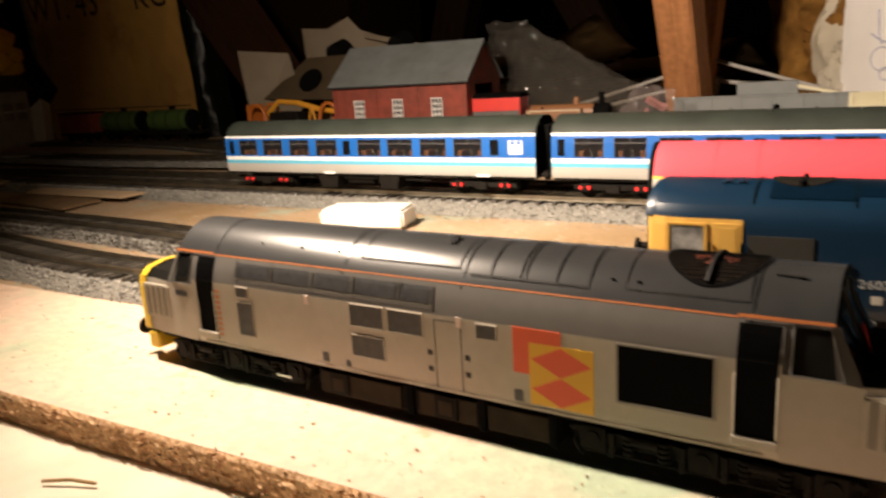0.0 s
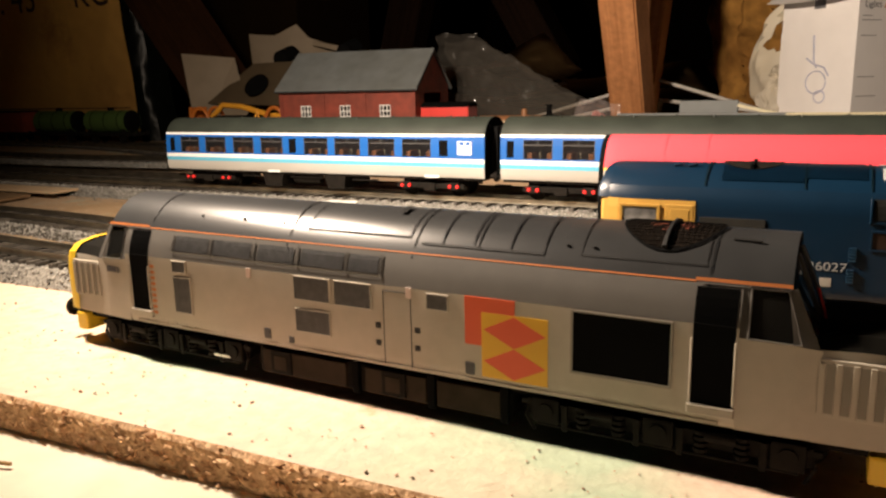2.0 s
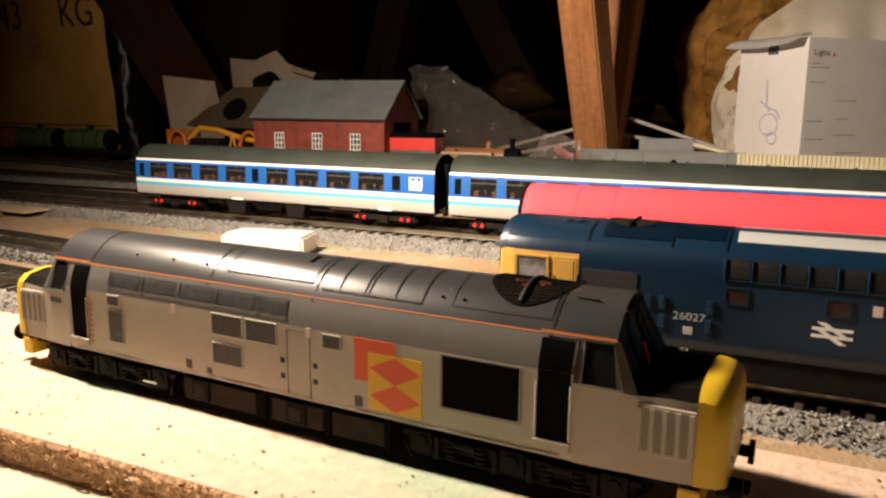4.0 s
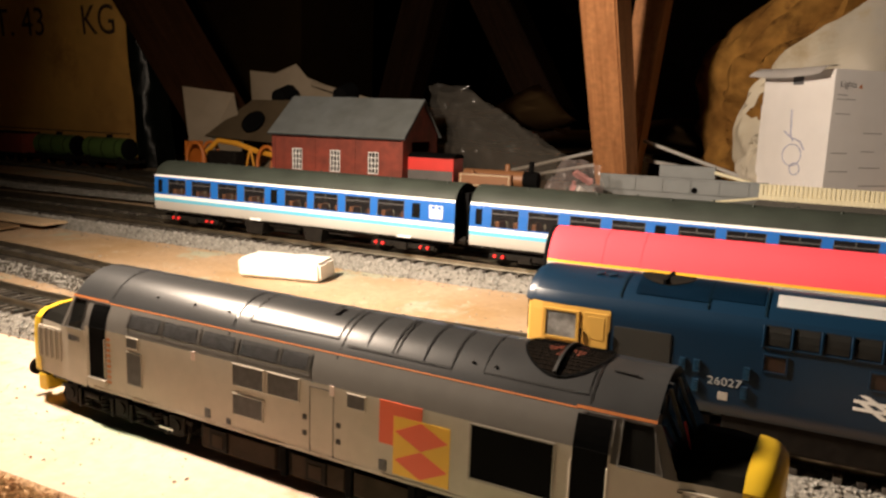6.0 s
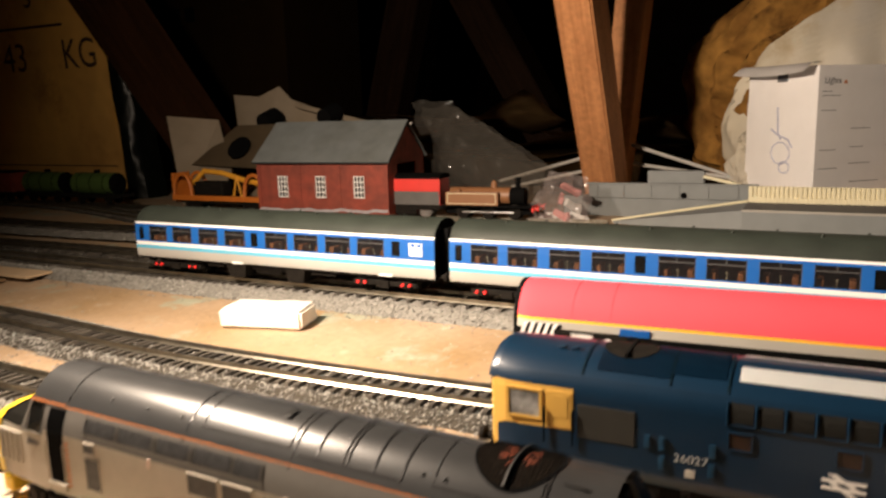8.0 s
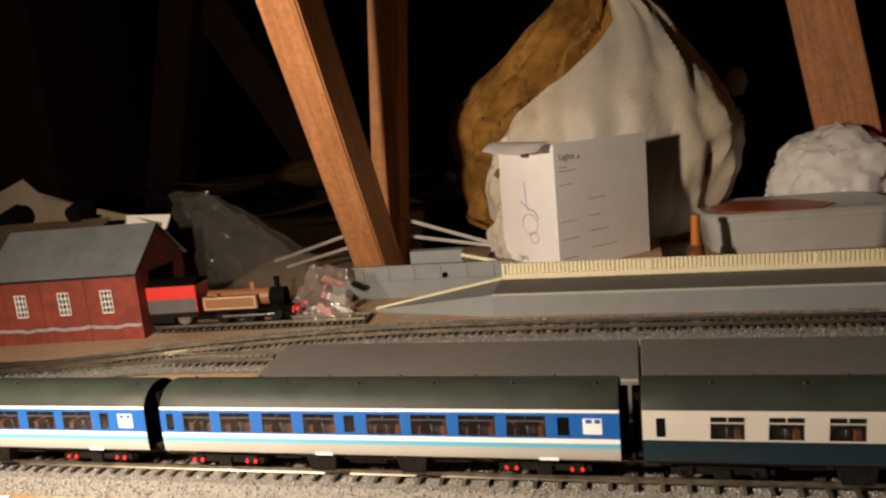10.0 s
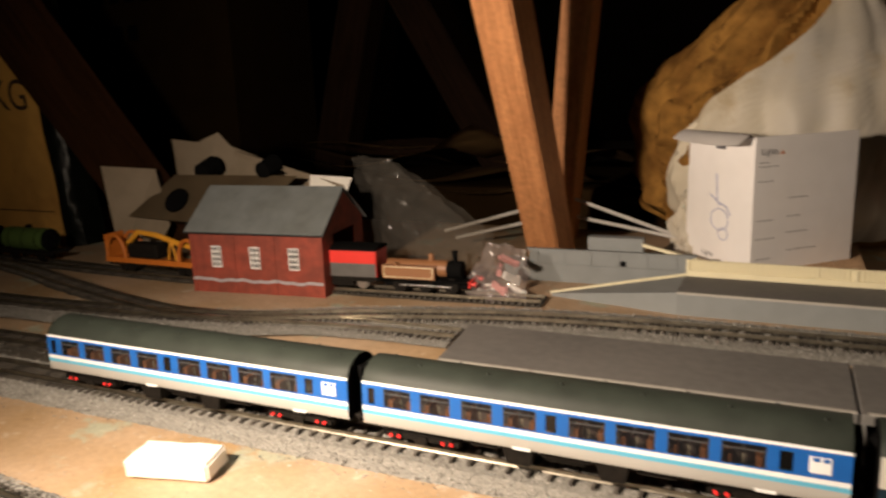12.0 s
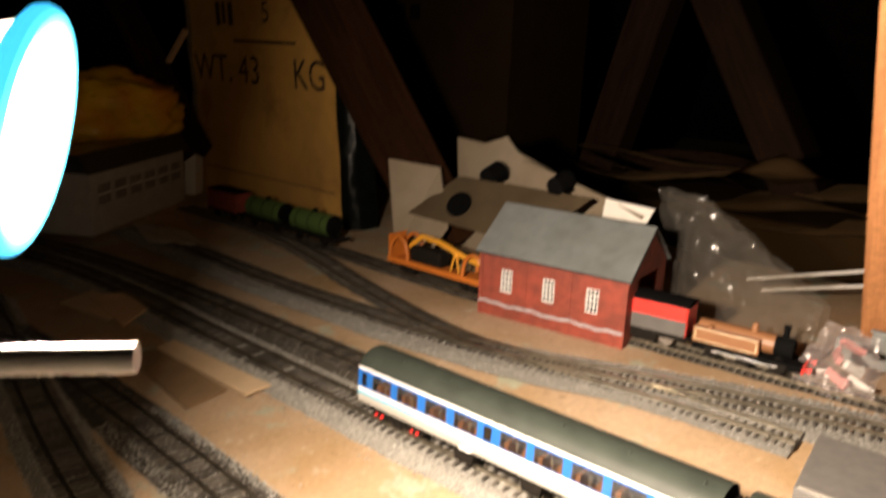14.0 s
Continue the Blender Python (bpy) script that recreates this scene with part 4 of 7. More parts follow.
def blue_diesel(at, yaw):
    t = thing("diesel_locomotive", at, yaw, "dark blue model diesel with yellow cab ends on a siding", "model locomotive")
    us = [-93, -90, -84] + [-80 + 10 * k for k in range(17)] + [84, 90, 93]
    inset = [0.90, 0.955, 0.99] + [1] * 17 + [0.99, 0.955, 0.90]
    part("body_side", strip(BODY_B, 0, 6, us, inset), "blue", t, "satin rail blue body sides", smooth=True)
    roof = part("roof", strip(BODY_B, 6, 11, us, inset), "blue", t, "blue domed roof", smooth=True)
    Y = -17.55
    for e in (-1, 1):
        f = bmesh.new()
        low = [(y * 0.90, z) for y, z in BODY_B[:5]]
        low = [(-y, z) for y, z in low] + [(y, z) for y, z in low[::-1]]
        loft([[(e * x, y * k, z) for y, z in low] for x, k in ((92.8, 1.0), (94.5, 0.97), (95.4, 0.9))], bm=f)
        f.faces.new(list(f.verts)[-len(low):])
        part("cab_front", f, "cab_yellow", t, "yellow cab front", smooth=True)
        top = [(y * 0.90, z) for y, z in BODY_B[4:]]
        top = [(-y, z) for y, z in top] + [(y, z) for y, z in top[::-1][1:]]
        dome = loft([[(e * x, y * k, 35.5 + (z - 35.5) * g) for y, z in top] for x, k, g in ((92.8, 1.0, 1), (94.8, 0.985, 0.97), (96.0, 0.95, 0.88), (96.6, 0.88, 0.7))])
        dome.faces.new(list(dome.verts)[-len(top):])
        part("front_roof", dome, "blue", t, "blue roof dome over the cab front", smooth=True)
        for k in (-1, 0, 1):
            part("front_window", box(min(e * 94.6, e * 96.0), max(e * 94.6, e * 96.0), k * 9.6 - 4, k * 9.6 + 4, 27.5, 36.5, 0.3), "dark_pane", t)
        buffers(t, e * 95, 13.5, e)
        part("buffer_beam", box(min(e * 93, e * 95.8), max(e * 93, e * 95.8), -15, 15, 10, 15, 0.4), "black", t)
        # yellow wrap on the cab sides with window and door
        for q in (-1, 1):
            wr = loft([[(e * x, q * (w + 0.12), z0), (e * x, q * (w + 0.12), 33), (e * x, q * (w - 0.15), 35.6)] for x, w, z0 in ((93.2, 15.8, 20.5), (90, 16.75, 22.0), (84, 17.35, 22.2), (68.0, 17.55, 22.6))])
            part("cab_yellow_side", wr, "cab_yellow", t, "yellow cab side panel")
            wn = part("cab_side_window", box(min(e * 78.5, e * 88.5), max(e * 78.5, e * 88.5), q * 17.35 - 0.35, q * 17.35 + 0.35, 25.2, 33.6, 0.25), "grey_cab", t, "pale grey-lit cab side window")
            fr = bmesh.new()
            for a in ((77.6, 89.2, 33.4, 34.2), (77.6, 89.2, 24.4, 25.3), (88.3, 89.2, 25.2, 33.6), (77.6, 78.5, 25.2, 33.6)):
                box(min(e * a[0], e * a[1]), max(e * a[0], e * a[1]), q * 17.5 - 0.4, q * 17.5 + 0.4, a[2], a[3], 0.1, fr)
            part("window_frame", fr, "cab_yellow", wn)
            dr = part("cab_door", box(min(e * 68.4, e * 76.2), max(e * 68.4, e * 76.2), q * 17.55 - 0.2, q * 17.55 + 0.2, 22.8, 34.4, 0.25), "cab_yellow", t)
            part("door_window", box(min(e * 69.6, e * 74.8), max(e * 69.6, e * 74.8), q * 17.7 - 0.15, q * 17.7 + 0.15, 26.0, 33.2, 0.1), "cab_yellow", dr)
            part("door_rail", rod((e * 76.9, q * 18.2, 18), (e * 76.9, q * 18.2, 29), 0.3, seg=6), "black", dr)
            part("door_rail", rod((e * 68.0, q * 18.2, 18), (e * 68.0, q * 18.2, 29), 0.3, seg=6), "black", dr)
        c = e * 62
        bog = part("bogie", box(c - 20, c + 20, -12.5, 12.5, 4, 9.5, 0.8), "soot", t, "black four-wheel bogie")
        for q in (-1, 1):
            part("bogie_side_frame", box(c - 25, c + 25, q * 14.5 - 0.9, q * 14.5 + 0.9, 4.6, 8.4, 0.5), "soot", bog)
            for k in (-17, 17):
                a = box(c + k - 3, c + k + 3, q * 15.8 - 0.9, q * 15.8 + 0.9, 3.8, 9.4, 0.5)
                rod((c + k, q * 15, 6.6), (c + k, q * 17.2, 6.6), 1.8, seg=12, bm=a)
                part("axle_box", a, "soot", bog)
            for k in (-8, 8):
                part("coil_spring", rod((c + k, q * 15.8, 4), (c + k, q * 15.8, 9), 1.6, seg=10), "soot", bog)
        for k in (-17, 17):
            wheel(bog, c + k, 7.2, 6.6)
    part("underframe", box(-90, 90, -14, 14, 8.8, 12), "soot", t)
    part("fuel_tank", box(-34, 34, -16.4, 16.4, 1.2, 10.5, 0.8), "soot", t, "deep black underframe tank")

    def along(u):
        return u - 2.5 - 0.066 * (u + 64)

    def flush(name, u0, u1, z0, z1, mat, lab="", out=0.2, parent=t):
        return part(name, box(along(u0), along(u1), Y - out, Y + 0.4, z0, z1, 0.08), mat, parent, lab)

    flush("radiator_grille", -64.2, -46.0, 20.9, 31.3, "grille_warm", "square dark radiator grille")
    for u, z in ((-46.0, 23.2), (-42.0, 23.2), (-41.9, 17.4), (-28.3, 23.2), (-28.5, 17.4)):
        lv = part("side_louvre", box(u - 0.9, u + 0.9, Y - 0.25, Y + 0.3, z - 2.0, z + 2.0, 0.1), "blue", t)
        for k in range(5):
            part("louvre_slat", box(u - 0.8, u + 0.8, Y - 0.6, Y - 0.2, z - 1.75 + k * 0.8, z - 1.35 + k * 0.8), "blue_glint", lv)
    writing("26027", 3.3, "worn_white", t, (along(-29.2), Y - 0.1, 18.6), wide=1.15, name="running_number")
    flush("data_panel", -30.8, -27.8, 14.2, 16.6, "wagon_pale", "small grey-white data panel", out=0.06)
    for k in range(7):
        u0 = -24.2 + 7.3 * k
        b2 = bmesh.new()
        loft([[(u, -(np.interp(z, [p[1] for p in BODY_B], [p[0] for p in BODY_B]) + 0.15), z) for z in (32.6, 34.4, 36.2, 37.9)] for u in (u0, u0 + 6.0)], bm=b2)
        bmesh.ops.solidify(b2, geom=b2.faces[:], thickness=0.25)
        part("cantrail_grille", b2, "grille_warm", t, "brown-grey cantrail ventilator")
    for k in range(8):
        u = -24.85 + 7.3 * k
        part("grille_mullion", tube([(u, -17.85, 32.0), (u, -17.5, 35.5), (u, -16.7, 38.0)], 0.3, 6), "blue", t)
    part("grille_sill", box(-25.2, 26.8, -17.9, -17.4, 31.6, 32.1, 0.1), "blue", t)
    for u0, u1, z0, z1 in ((-18.6, -12.6, 25.0, 29.4), (9.6, 15.6, 24.6, 29.0), (40, 46, 24.6, 29)):
        w = flush("body_window", u0, u1, z0, z1, "window_brown", "small window with brown interior", out=0.05)
        fb = bmesh.new()
        for a in ((u0 - 0.5, u1 + 0.5, z1, z1 + 0.5), (u0 - 0.5, u1 + 0.5, z0 - 0.5, z0), (u0 - 0.5, u0, z0, z1), (u1, u1 + 0.5, z0, z1)):
            box(along(a[0]), along(a[1]), Y - 0.3, Y + 0.1, a[2], a[3], 0.05, fb)
        part("window_frame", fb, "blue", w)
    flush("pink_label", 21.5, 24.0, 25.6, 28.6, "pink", out=0.06)
    # plain double-arrow emblem shape
    em = bmesh.new()
    for z in (20.3, 18.2):
        box(-1.1, 9.3, Y - 0.1, Y, z, z + 0.9, 0, em)
    part("emblem", em, "white", t, "white double-arrow style emblem")
    for pts in ([(0.1, 22.6), (2.3, 22.6), (7.9, 19.1), (6.1, 19.1)], [(0.3, 20.3), (2.1, 20.3), (7.9, 16.6), (5.8, 16.6)]):
        part("emblem_bar", prism(pts, Y - 0.12, Y, axis="y"), "white", t)

    def roof_z(y):
        return np.interp(abs(y), [p[0] for p in BODY_B[::-1]], [p[1] for p in BODY_B[::-1]])

    def roof_band(name, u0, u1, y0, y1, lift, mat, lab="", n=8):
        b3 = bmesh.new()
        ys = [y0 + (y1 - y0) * k / n for k in range(n + 1)]
        loft([[(u, y, roof_z(y) + lift) for y in ys] for u in (u0, u1)], bm=b3)
        bmesh.ops.solidify(b3, geom=b3.faces[:], thickness=0.25)
        return part(name, b3, mat, roof, lab, smooth=True)

    roof_band("roof_panel", -22.5, 22, -11.4, -5.0, 0.35, "coach_white", "cream translucent roof panel")
    roof_band("roof_panel", -22.5, 22, 5.0, 11.4, 0.35, "coach_white", "cream translucent roof panel")
    roof_band("roof_hatch", -62, -41, -13.2, 13.2, 0.35, "blue")
    roof_band("roof_hatch", -41, -26, -11.5, 11.5, 0.3, "blue")
    for u in (-66, -40.6, -25):
        roof_band("roof_seam", u - 0.25, u + 0.25, -15, 15, 0.4, "dark_blue", n=12)
    well = bmesh.new()
    fc, fr2 = -54.5, 8.2
    loft([[(fc + r * math.cos(a), r * math.sin(a), roof_z(r * math.sin(a)) + 0.55) for r in (0.01, fr2 / 2, fr2)] for a in [2 * math.pi * k / 32 for k in range(33)]], bm=well)
    fan = part("fan_grille", well, "soot", roof, "round dark roof fan grille")
    part("fan_bar", box(fc - 0.5, fc + 0.5, -8, 8, 43.6, 45.4, 0.1), "black", fan)
    for u in (-76, -72):
        part("horn", rod((u, -6, roof_z(6) + 0.2), (u + 2.6, -6, roof_z(6) + 0.9), 0.5, seg=8), "blue", roof)
    return t


M["grey_cab"] = material("grey_cab_interior", (0.32, 0.32, 0.31), 0.3, var=0.5, scale=250, second=(0.10, 0.10, 0.10), mix_scale=160)
blue_diesel((0.4795, -0.188, 0.0108), 0.0)

# coaches
COACH = [(17.2, 13.0), (17.7, 14.2), (18, 17), (18.05, 19.6), (18.05, 22.2), (18.05, 24.8), (18.0, 25.6), (17.7, 36.6), (17.4, 38.4), (17.2, 40.0), (16.6, 41.2), (14.6, 44.4), (11.5, 47), (7.5, 48.9), (3.5, 49.8), (0, 50.0)]


def wall_with_windows(openings, u_end, z0, z1, y_at, sides=(-1, 1)):
    """A body side made of panels round the window openings."""
    bm = bmesh.new()
    cuts = sorted(openings)
    for s in sides:
        u = 0.0
        def panel(a, b, lo, hi):
            if b - a > 0.01 and hi - lo > 0.01:
                zz = [lo + (hi - lo) * k / 3 for k in range(4)]
                loft([[(x, s * y_at(z), z) for z in zz] for x in (a, b)], bm=bm)
        for a, b, lo, hi in cuts:
            panel(u, a, z0, z1)
            panel(a, b, z0, lo)
            panel(a, b, hi, z1)
            u = b
        panel(u, u_end, z0, z1)
    bmesh.ops.remove_doubles(bm, verts=bm.verts, dist=0.01)
    return bm


BIG = [(14.5, 32.5), (38.5, 57.5), (64.5, 83), (89.5, 108.5), (126.5, 146), (151.5, 171.5), (177.5, 197.5), (203, 223.5)]


def coach(at, colours, label, windows, small, group="coaches of the blue train"):
    t = thing("railway_coach", at, 0, label, "model coach", group)
    ends = [0, 1.2] + [20 * k for k in range(1, 13)] + [258.8, 260]
    ins = [0.965, 1] + [1] * 12 + [1, 0.965]
    yq = lambda z: float(np.interp(z, [p[1] for p in COACH], [p[0] for p in COACH]))
    part("lower_side", strip(COACH, 0, colours["split"], ends), colours["lower"], t, smooth=True)
    if colours["split"] == 3:
        part("light_line", strip(COACH, 3, 4, [0, 260]), "coach_cyan", t, "light blue line")
        part("white_line", strip(COACH, 4, 5, [0, 260]), "coach_white", t)
    zlo = COACH[5][1]
    opens = [(a, b, 25.7, 36.9) for a, b in windows] + [(a, b, 26.4, 36.2) for a, b in small]
    part("window_band", wall_with_windows(opens, 260, zlo, 38.4, yq), colours["band"], t, colours["band_label"])
    part("cantrail_stripe", strip(COACH, 8, 9, [0, 260]), colours["trim"], t)
    roof = part("roof", strip(COACH, 9, 15, ends, ins), "coach_roof", t, "dark grey curved roof", smooth=True)
    for k in range(12):
        part("roof_vent", rod((12 + k * 21.5, -5.5 if k % 2 else 5.5, 48.7), (12 + k * 21.5, -5.5 if k % 2 else 5.5, 50.4), 0.9, 0.6, seg=10), "coach_roof", roof)
    for a, b in windows:
        for s in (-1, 1):
            w = part("window", box(a - 0.2, b + 0.2, s * 17.2 - 0.12, s * 17.2 + 0.12, 25.4, 37.2), "pane", t)
            fb = bmesh.new()
            for q in ((a, b, 33.6, 34.2), ((a + b) / 2 - 0.3, (a + b) / 2 + 0.3, 33.8, 36.9), (a, a + 0.4, 25.7, 36.9), (b - 0.4, b, 25.7, 36.9)):
                box(q[0], q[1], s * 17.55 - 0.2, s * 17.55 + 0.2, q[2], q[3], 0, fb)
            part("window_frame", fb, colours["frame"], w)
    for a, b in small:
        for s in (-1, 1):
            part("door_window", box(a - 0.2, b + 0.2, s * 17.3 - 0.1, s * 17.3 + 0.1, 27, 35.6), "dark_pane", t)
    if colours["split"] == 3:
        for s in (-1, 1):
            part("lavatory_window", box(242, 251.5, s * 17.75 - 0.25, s * 17.75 + 0.25, 27.2, 35.6, 0.1), "coach_white", t, "frosted white lavatory window")
            part("lavatory_panel", box(243.5, 246.5, s * 18.0 - 0.2, s * 18.0 + 0.2, 33.2, 35.2), "coach_blue", t)
            part("lavatory_panel", box(248, 250.6, s * 18.0 - 0.2, s * 18.0 + 0.2, 33.2, 35.2), "coach_blue", t)
        for u in (95, 219):
            part("footboard", box(u, u + 10, -18.3, -17.6, 12.8, 14.2, 0.1), "coach_white", t)
    # interior: floor, seats with tables, partitions
    part("interior_floor", box(2, 258, -16, 16, 14, 15), "seat", t)
    for a, b in windows:
        for u in (a + 1.5, b - 4.5):
            part("seat", box(u, u + 3, -15, -4, 15, 29, 0.5), "seat", t)
            part("seat", box(u, u + 3, 7, 15, 15, 29, 0.5), "seat", t)
        lm = rod(((a + b) / 2, -13, 22), ((a + b) / 2, -13, 28.6), 0.16, seg=6)
        part("table_lamp", rod(((a + b) / 2, -13.5, 28.4), ((a + b) / 2, -13.5, 29.4), 0.5, 0.25, seg=8, bm=lm), "cream", t)
    for k in range(4):
        part("ceiling_panel", box(12 + k * 62, 66 + k * 62, -15, 4, 40.5, 41.2), "wagon_pale", t)
    part("corridor_wall", box(2, 258, 5.0, 6.0, 15, 48), "compartment", t, "grey-brown corridor partition")
    # ends
    for x, e in ((0, -1), (260, 1)):
        en = bmesh.new()
        prof = [(-y, z) for y, z in COACH] + [(y, z) for y, z in COACH[::-1][1:]]
        en.faces.new([en.verts.new((x + e * 0.1, y * 0.97, z)) for y, z in prof])
        part("coach_end", en, "black", t)
        g = box(x + min(0, e * 4.6), x + max(0, e * 4.6), -7, 7, 14, 44, 0.5)
        part("gangway", g, "black", t, "black corridor gangway")
        for s in (-1, 1):
            part("end_pipe", rod((x + e * 0.6, s * 12, 14), (x + e * 0.6, s * 10.5, 46), 0.4, seg=6), "black", t)
        buffers(t, x, 13.8, e)
        part("coupling", box(x + min(0, e * 6), x + max(0, e * 6), -2, 2, 6, 7.4, 0.2), "black", t)
    part("underframe", box(1, 259, -15.8, 15.8, 11.4, 13.4), "soot", t)
    for a, b in ((88, 106), (141, 158)):
        part("battery_box", prism([(a, 11.6), (b, 11.6), (b - 1.5, 2.6), (a + 2.5, 2.6)], -16.2, 16.2, axis="y"), "soot", t, "black underfloor battery box")
    part("underfloor_tank", rod((112, -9, 8), (134, -9, 8), 3.4, seg=14), "soot", t)
    for a, b, z in ((110, 138, 9.6), (162, 182, 9.2), (68, 84, 9.4)):
        part("underfloor_rod", box(a, b, -14, -12.8, z - 0.6, z + 0.4), "soot", t)
    for c in (37, 221):
        bog = part("bogie", box(c - 20, c + 20, -13, 13, 5.4, 9.0, 0.6), "soot", t, "black bogie with red axle ends")
        for s in (-1, 1):
            part("bogie_side_frame", box(c - 24, c + 24, s * 14.2 - 0.8, s * 14.2 + 0.8, 5.6, 8.6, 0.4), "soot", bog)
            part("bolster_spring", box(c - 4, c + 4, s * 15.4 - 1, s * 15.4 + 1, 4.2, 9, 0.4), "soot", bog)
            for k in (-17, 17):
                part("axle_box", box(c + k - 3.4, c + k + 3.4, s * 15.2 - 0.8, s * 15.2 + 0.8, 5, 9.6, 0.4), "soot", bog)
                for d in (-2.6, 2.6):
                    part("axle_end", rod((c + k + d, s * 15.6, 7.2), (c + k + d, s * 16.8, 7.2), 1.35, 1.0, seg=10), colours["axle"], bog)
        for k in (-17, 17):
            wheel(bog, c + k, 6.6, 6.0)
    return t


REGIONAL = {"split": 3, "lower": "coach_grey", "band": "coach_blue", "band_label": "bright blue window band", "trim": "coach_white", "axle": "axle_red", "frame": "grille"}
OLD = {"split": 5, "lower": "dark_blue", "band": "coach_white_grey", "band_label": "pale grey window band", "trim": "coach_white_grey", "axle": "soot", "frame": "coach_white_grey"}
M["compartment"] = material("compartment_lining", (0.16, 0.13, 0.11), 0.6, var=0.3, scale=90)
M["coach_white_grey"] = material("pale_grey_coach_paint", (0.52, 0.51, 0.46), 0.42, var=0.04)
first = coach((0, 0.018, 0.011), REGIONAL, "blue and pale grey striped model coach on the main line", BIG, [(4, 8.5), (113.8, 119.8), (229.3, 235.3)])
copy_thing(first, pose(0.2705, 0.018, 0.011))
coach((0.5415, 0.018, 0.011), OLD, "dark blue and pale grey model coach coupled behind", [(31.5 + 26.4 * k, 47.8 + 26.4 * k) for k in range(8)], [(6.6, 11), (248, 252.5)])


def red_unit(at, yaw):
    """The red-roofed vehicle standing between the blue diesel and the coaches."""
    t = thing("electric_unit", at, yaw, "model rail vehicle with bright red roof on the siding", "model train")
    R = [(17.0, 10.5), (17.8, 13), (17.9, 30), (17.7, 35.0), (17.2, 38.4), (16.9, 39.4), (15.8, 42.2), (13.2, 45.8), (9.5, 48.8), (5, 50.4), (0, 51.0)]
    us = [0, 2, 5, 10] + [20 * k for k in range(1, 13)] + [258, 260]
    ins = [0.90, 0.955, 0.985, 1] + [1] * 12 + [1, 0.97]
    part("lower_side", strip(R, 0, 3, us, ins), "black", t, "black lower body band", smooth=True)
    part("upper_side", strip(R, 3, 4, us, ins), "wagon_pale", t, "pale grey band under the roof", smooth=True)
    part("roof_line", strip(R, 4, 5, us, ins), "decal_yellow", t, "thin yellow line under the roof")
    roof = part("roof", strip(R, 5, 10, us, ins), "red_roof", t, "bright red roof", smooth=True)
    for u in (22, 37):
        part("roof_seam", strip([(y, z + 0.15) for y, z in R[5:]], 0, 5, [u - 0.3, u + 0.3]), "red_roof", roof)
    fr = bmesh.new()
    prof = [(-y * 0.9, z) for y, z in R] + [(y * 0.9, z) for y, z in R[::-1][1:]]
    loft([[(x, y * k, z) for y, z in prof] for x, k in ((0, 1), (-1.5, 0.97), (-2.2, 0.9))], bm=fr)
    fr.faces.new(list(fr.verts)[-len(prof):])
    part("end_wall", fr, "black", t, "black end wall")
    en = bmesh.new()
    en.faces.new([en.verts.new((260.1, y, z)) for y, z in prof])
    part("end_wall", en, "black", t)
    for k in range(5):
        x = 1.0 + k * 3.0
        part("warning_stripe", prism([(x, 30.4), (x + 1.6, 30.4), (x + 4.0, 37.2), (x + 2.4, 37.2)], -17.95, -17.2, axis="y"), "white", t)
        part("warning_stripe_gap", prism([(x + 1.6, 30.4), (x + 3.0, 30.4), (x + 5.4, 37.2), (x + 4.0, 37.2)], -17.9, -17.2, axis="y"), "black", t)
    part("cab_panel", box(15.5, 44, -18.0, -17.0, 22.0, 35.5, 0.2), "soot", t)
    part("cab_window", box(22, 31, -18.15, -17.6, 29.0, 34.5, 0.8), "white", t, "white cab window print")
    part("round_emblem", rod((36.5, -18.2, 30.5), (36.5, -17.6, 30.5), 3.0, seg=20), "white", t)
    part("cab_square", box(17.4, 20, -18.12, -17.6, 30.5, 33.5), "black", t)
    part("blue_label", box(41, 52, -18.05, -17.4, 35.2, 37.8), "coach_blue", t)
    for k in range(7):
        part("side_window", box(60 + k * 27, 78 + k * 27, -18.1, -17.5, 20, 29, 0.4), "dark_pane", t)
    part("grey_skirt", box(5, 258, -18.0, -17.0, 11.5, 15.5, 0.2), "wagon_pale", t)
    part("underframe", box(4, 256, -15, 15, 7, 11), "soot", t)
    for c in (42, 218):
        bog = part("bogie", box(c - 22, c + 22, -14, 14, 3.5, 9, 0.6), "soot", t)
        for k in (-15, 15):
            wheel(bog, c + k, 6.4, 5.8)
    buffers(t, -2, 11, -1)
    return t


red_unit((0.3675, -0.1225, 0.0084), 2.6)


# ---- on the baseboard ----
def wrapped_block(at, yaw):
    b = bmesh.new()
    bmesh.ops.create_cube(b, size=1)
    b.transform(Matrix.Diagonal((54, 27, 12, 1)))
    bmesh.ops.subdivide_edges(b, edges=b.edges[:], cuts=5, use_grid_fill=True)
    bmesh.ops.bevel(b, geom=[e for e in b.edges if len(e.link_faces) == 2 and e.calc_face_angle() > 1], offset=1.6, segments=2, affect="EDGES")
    b.transform(Matrix.Translation((0, 0, 6)))
    for v in b.verts:
        v.co += noise.noise_vector(v.co * 0.09) * Vector((1.3, 1.3, 0.5 if v.co.z > 3 else 0))
    ob = finish("packet", b, "white_block", smooth=True)
    ob.matrix_world = pose(*at, 0, 0, yaw)
    return tagged(ob, "small white paper-wrapped packet lying on the board", "packet")


wrapped_block((0.170, -0.0525, 0.0006), 14)


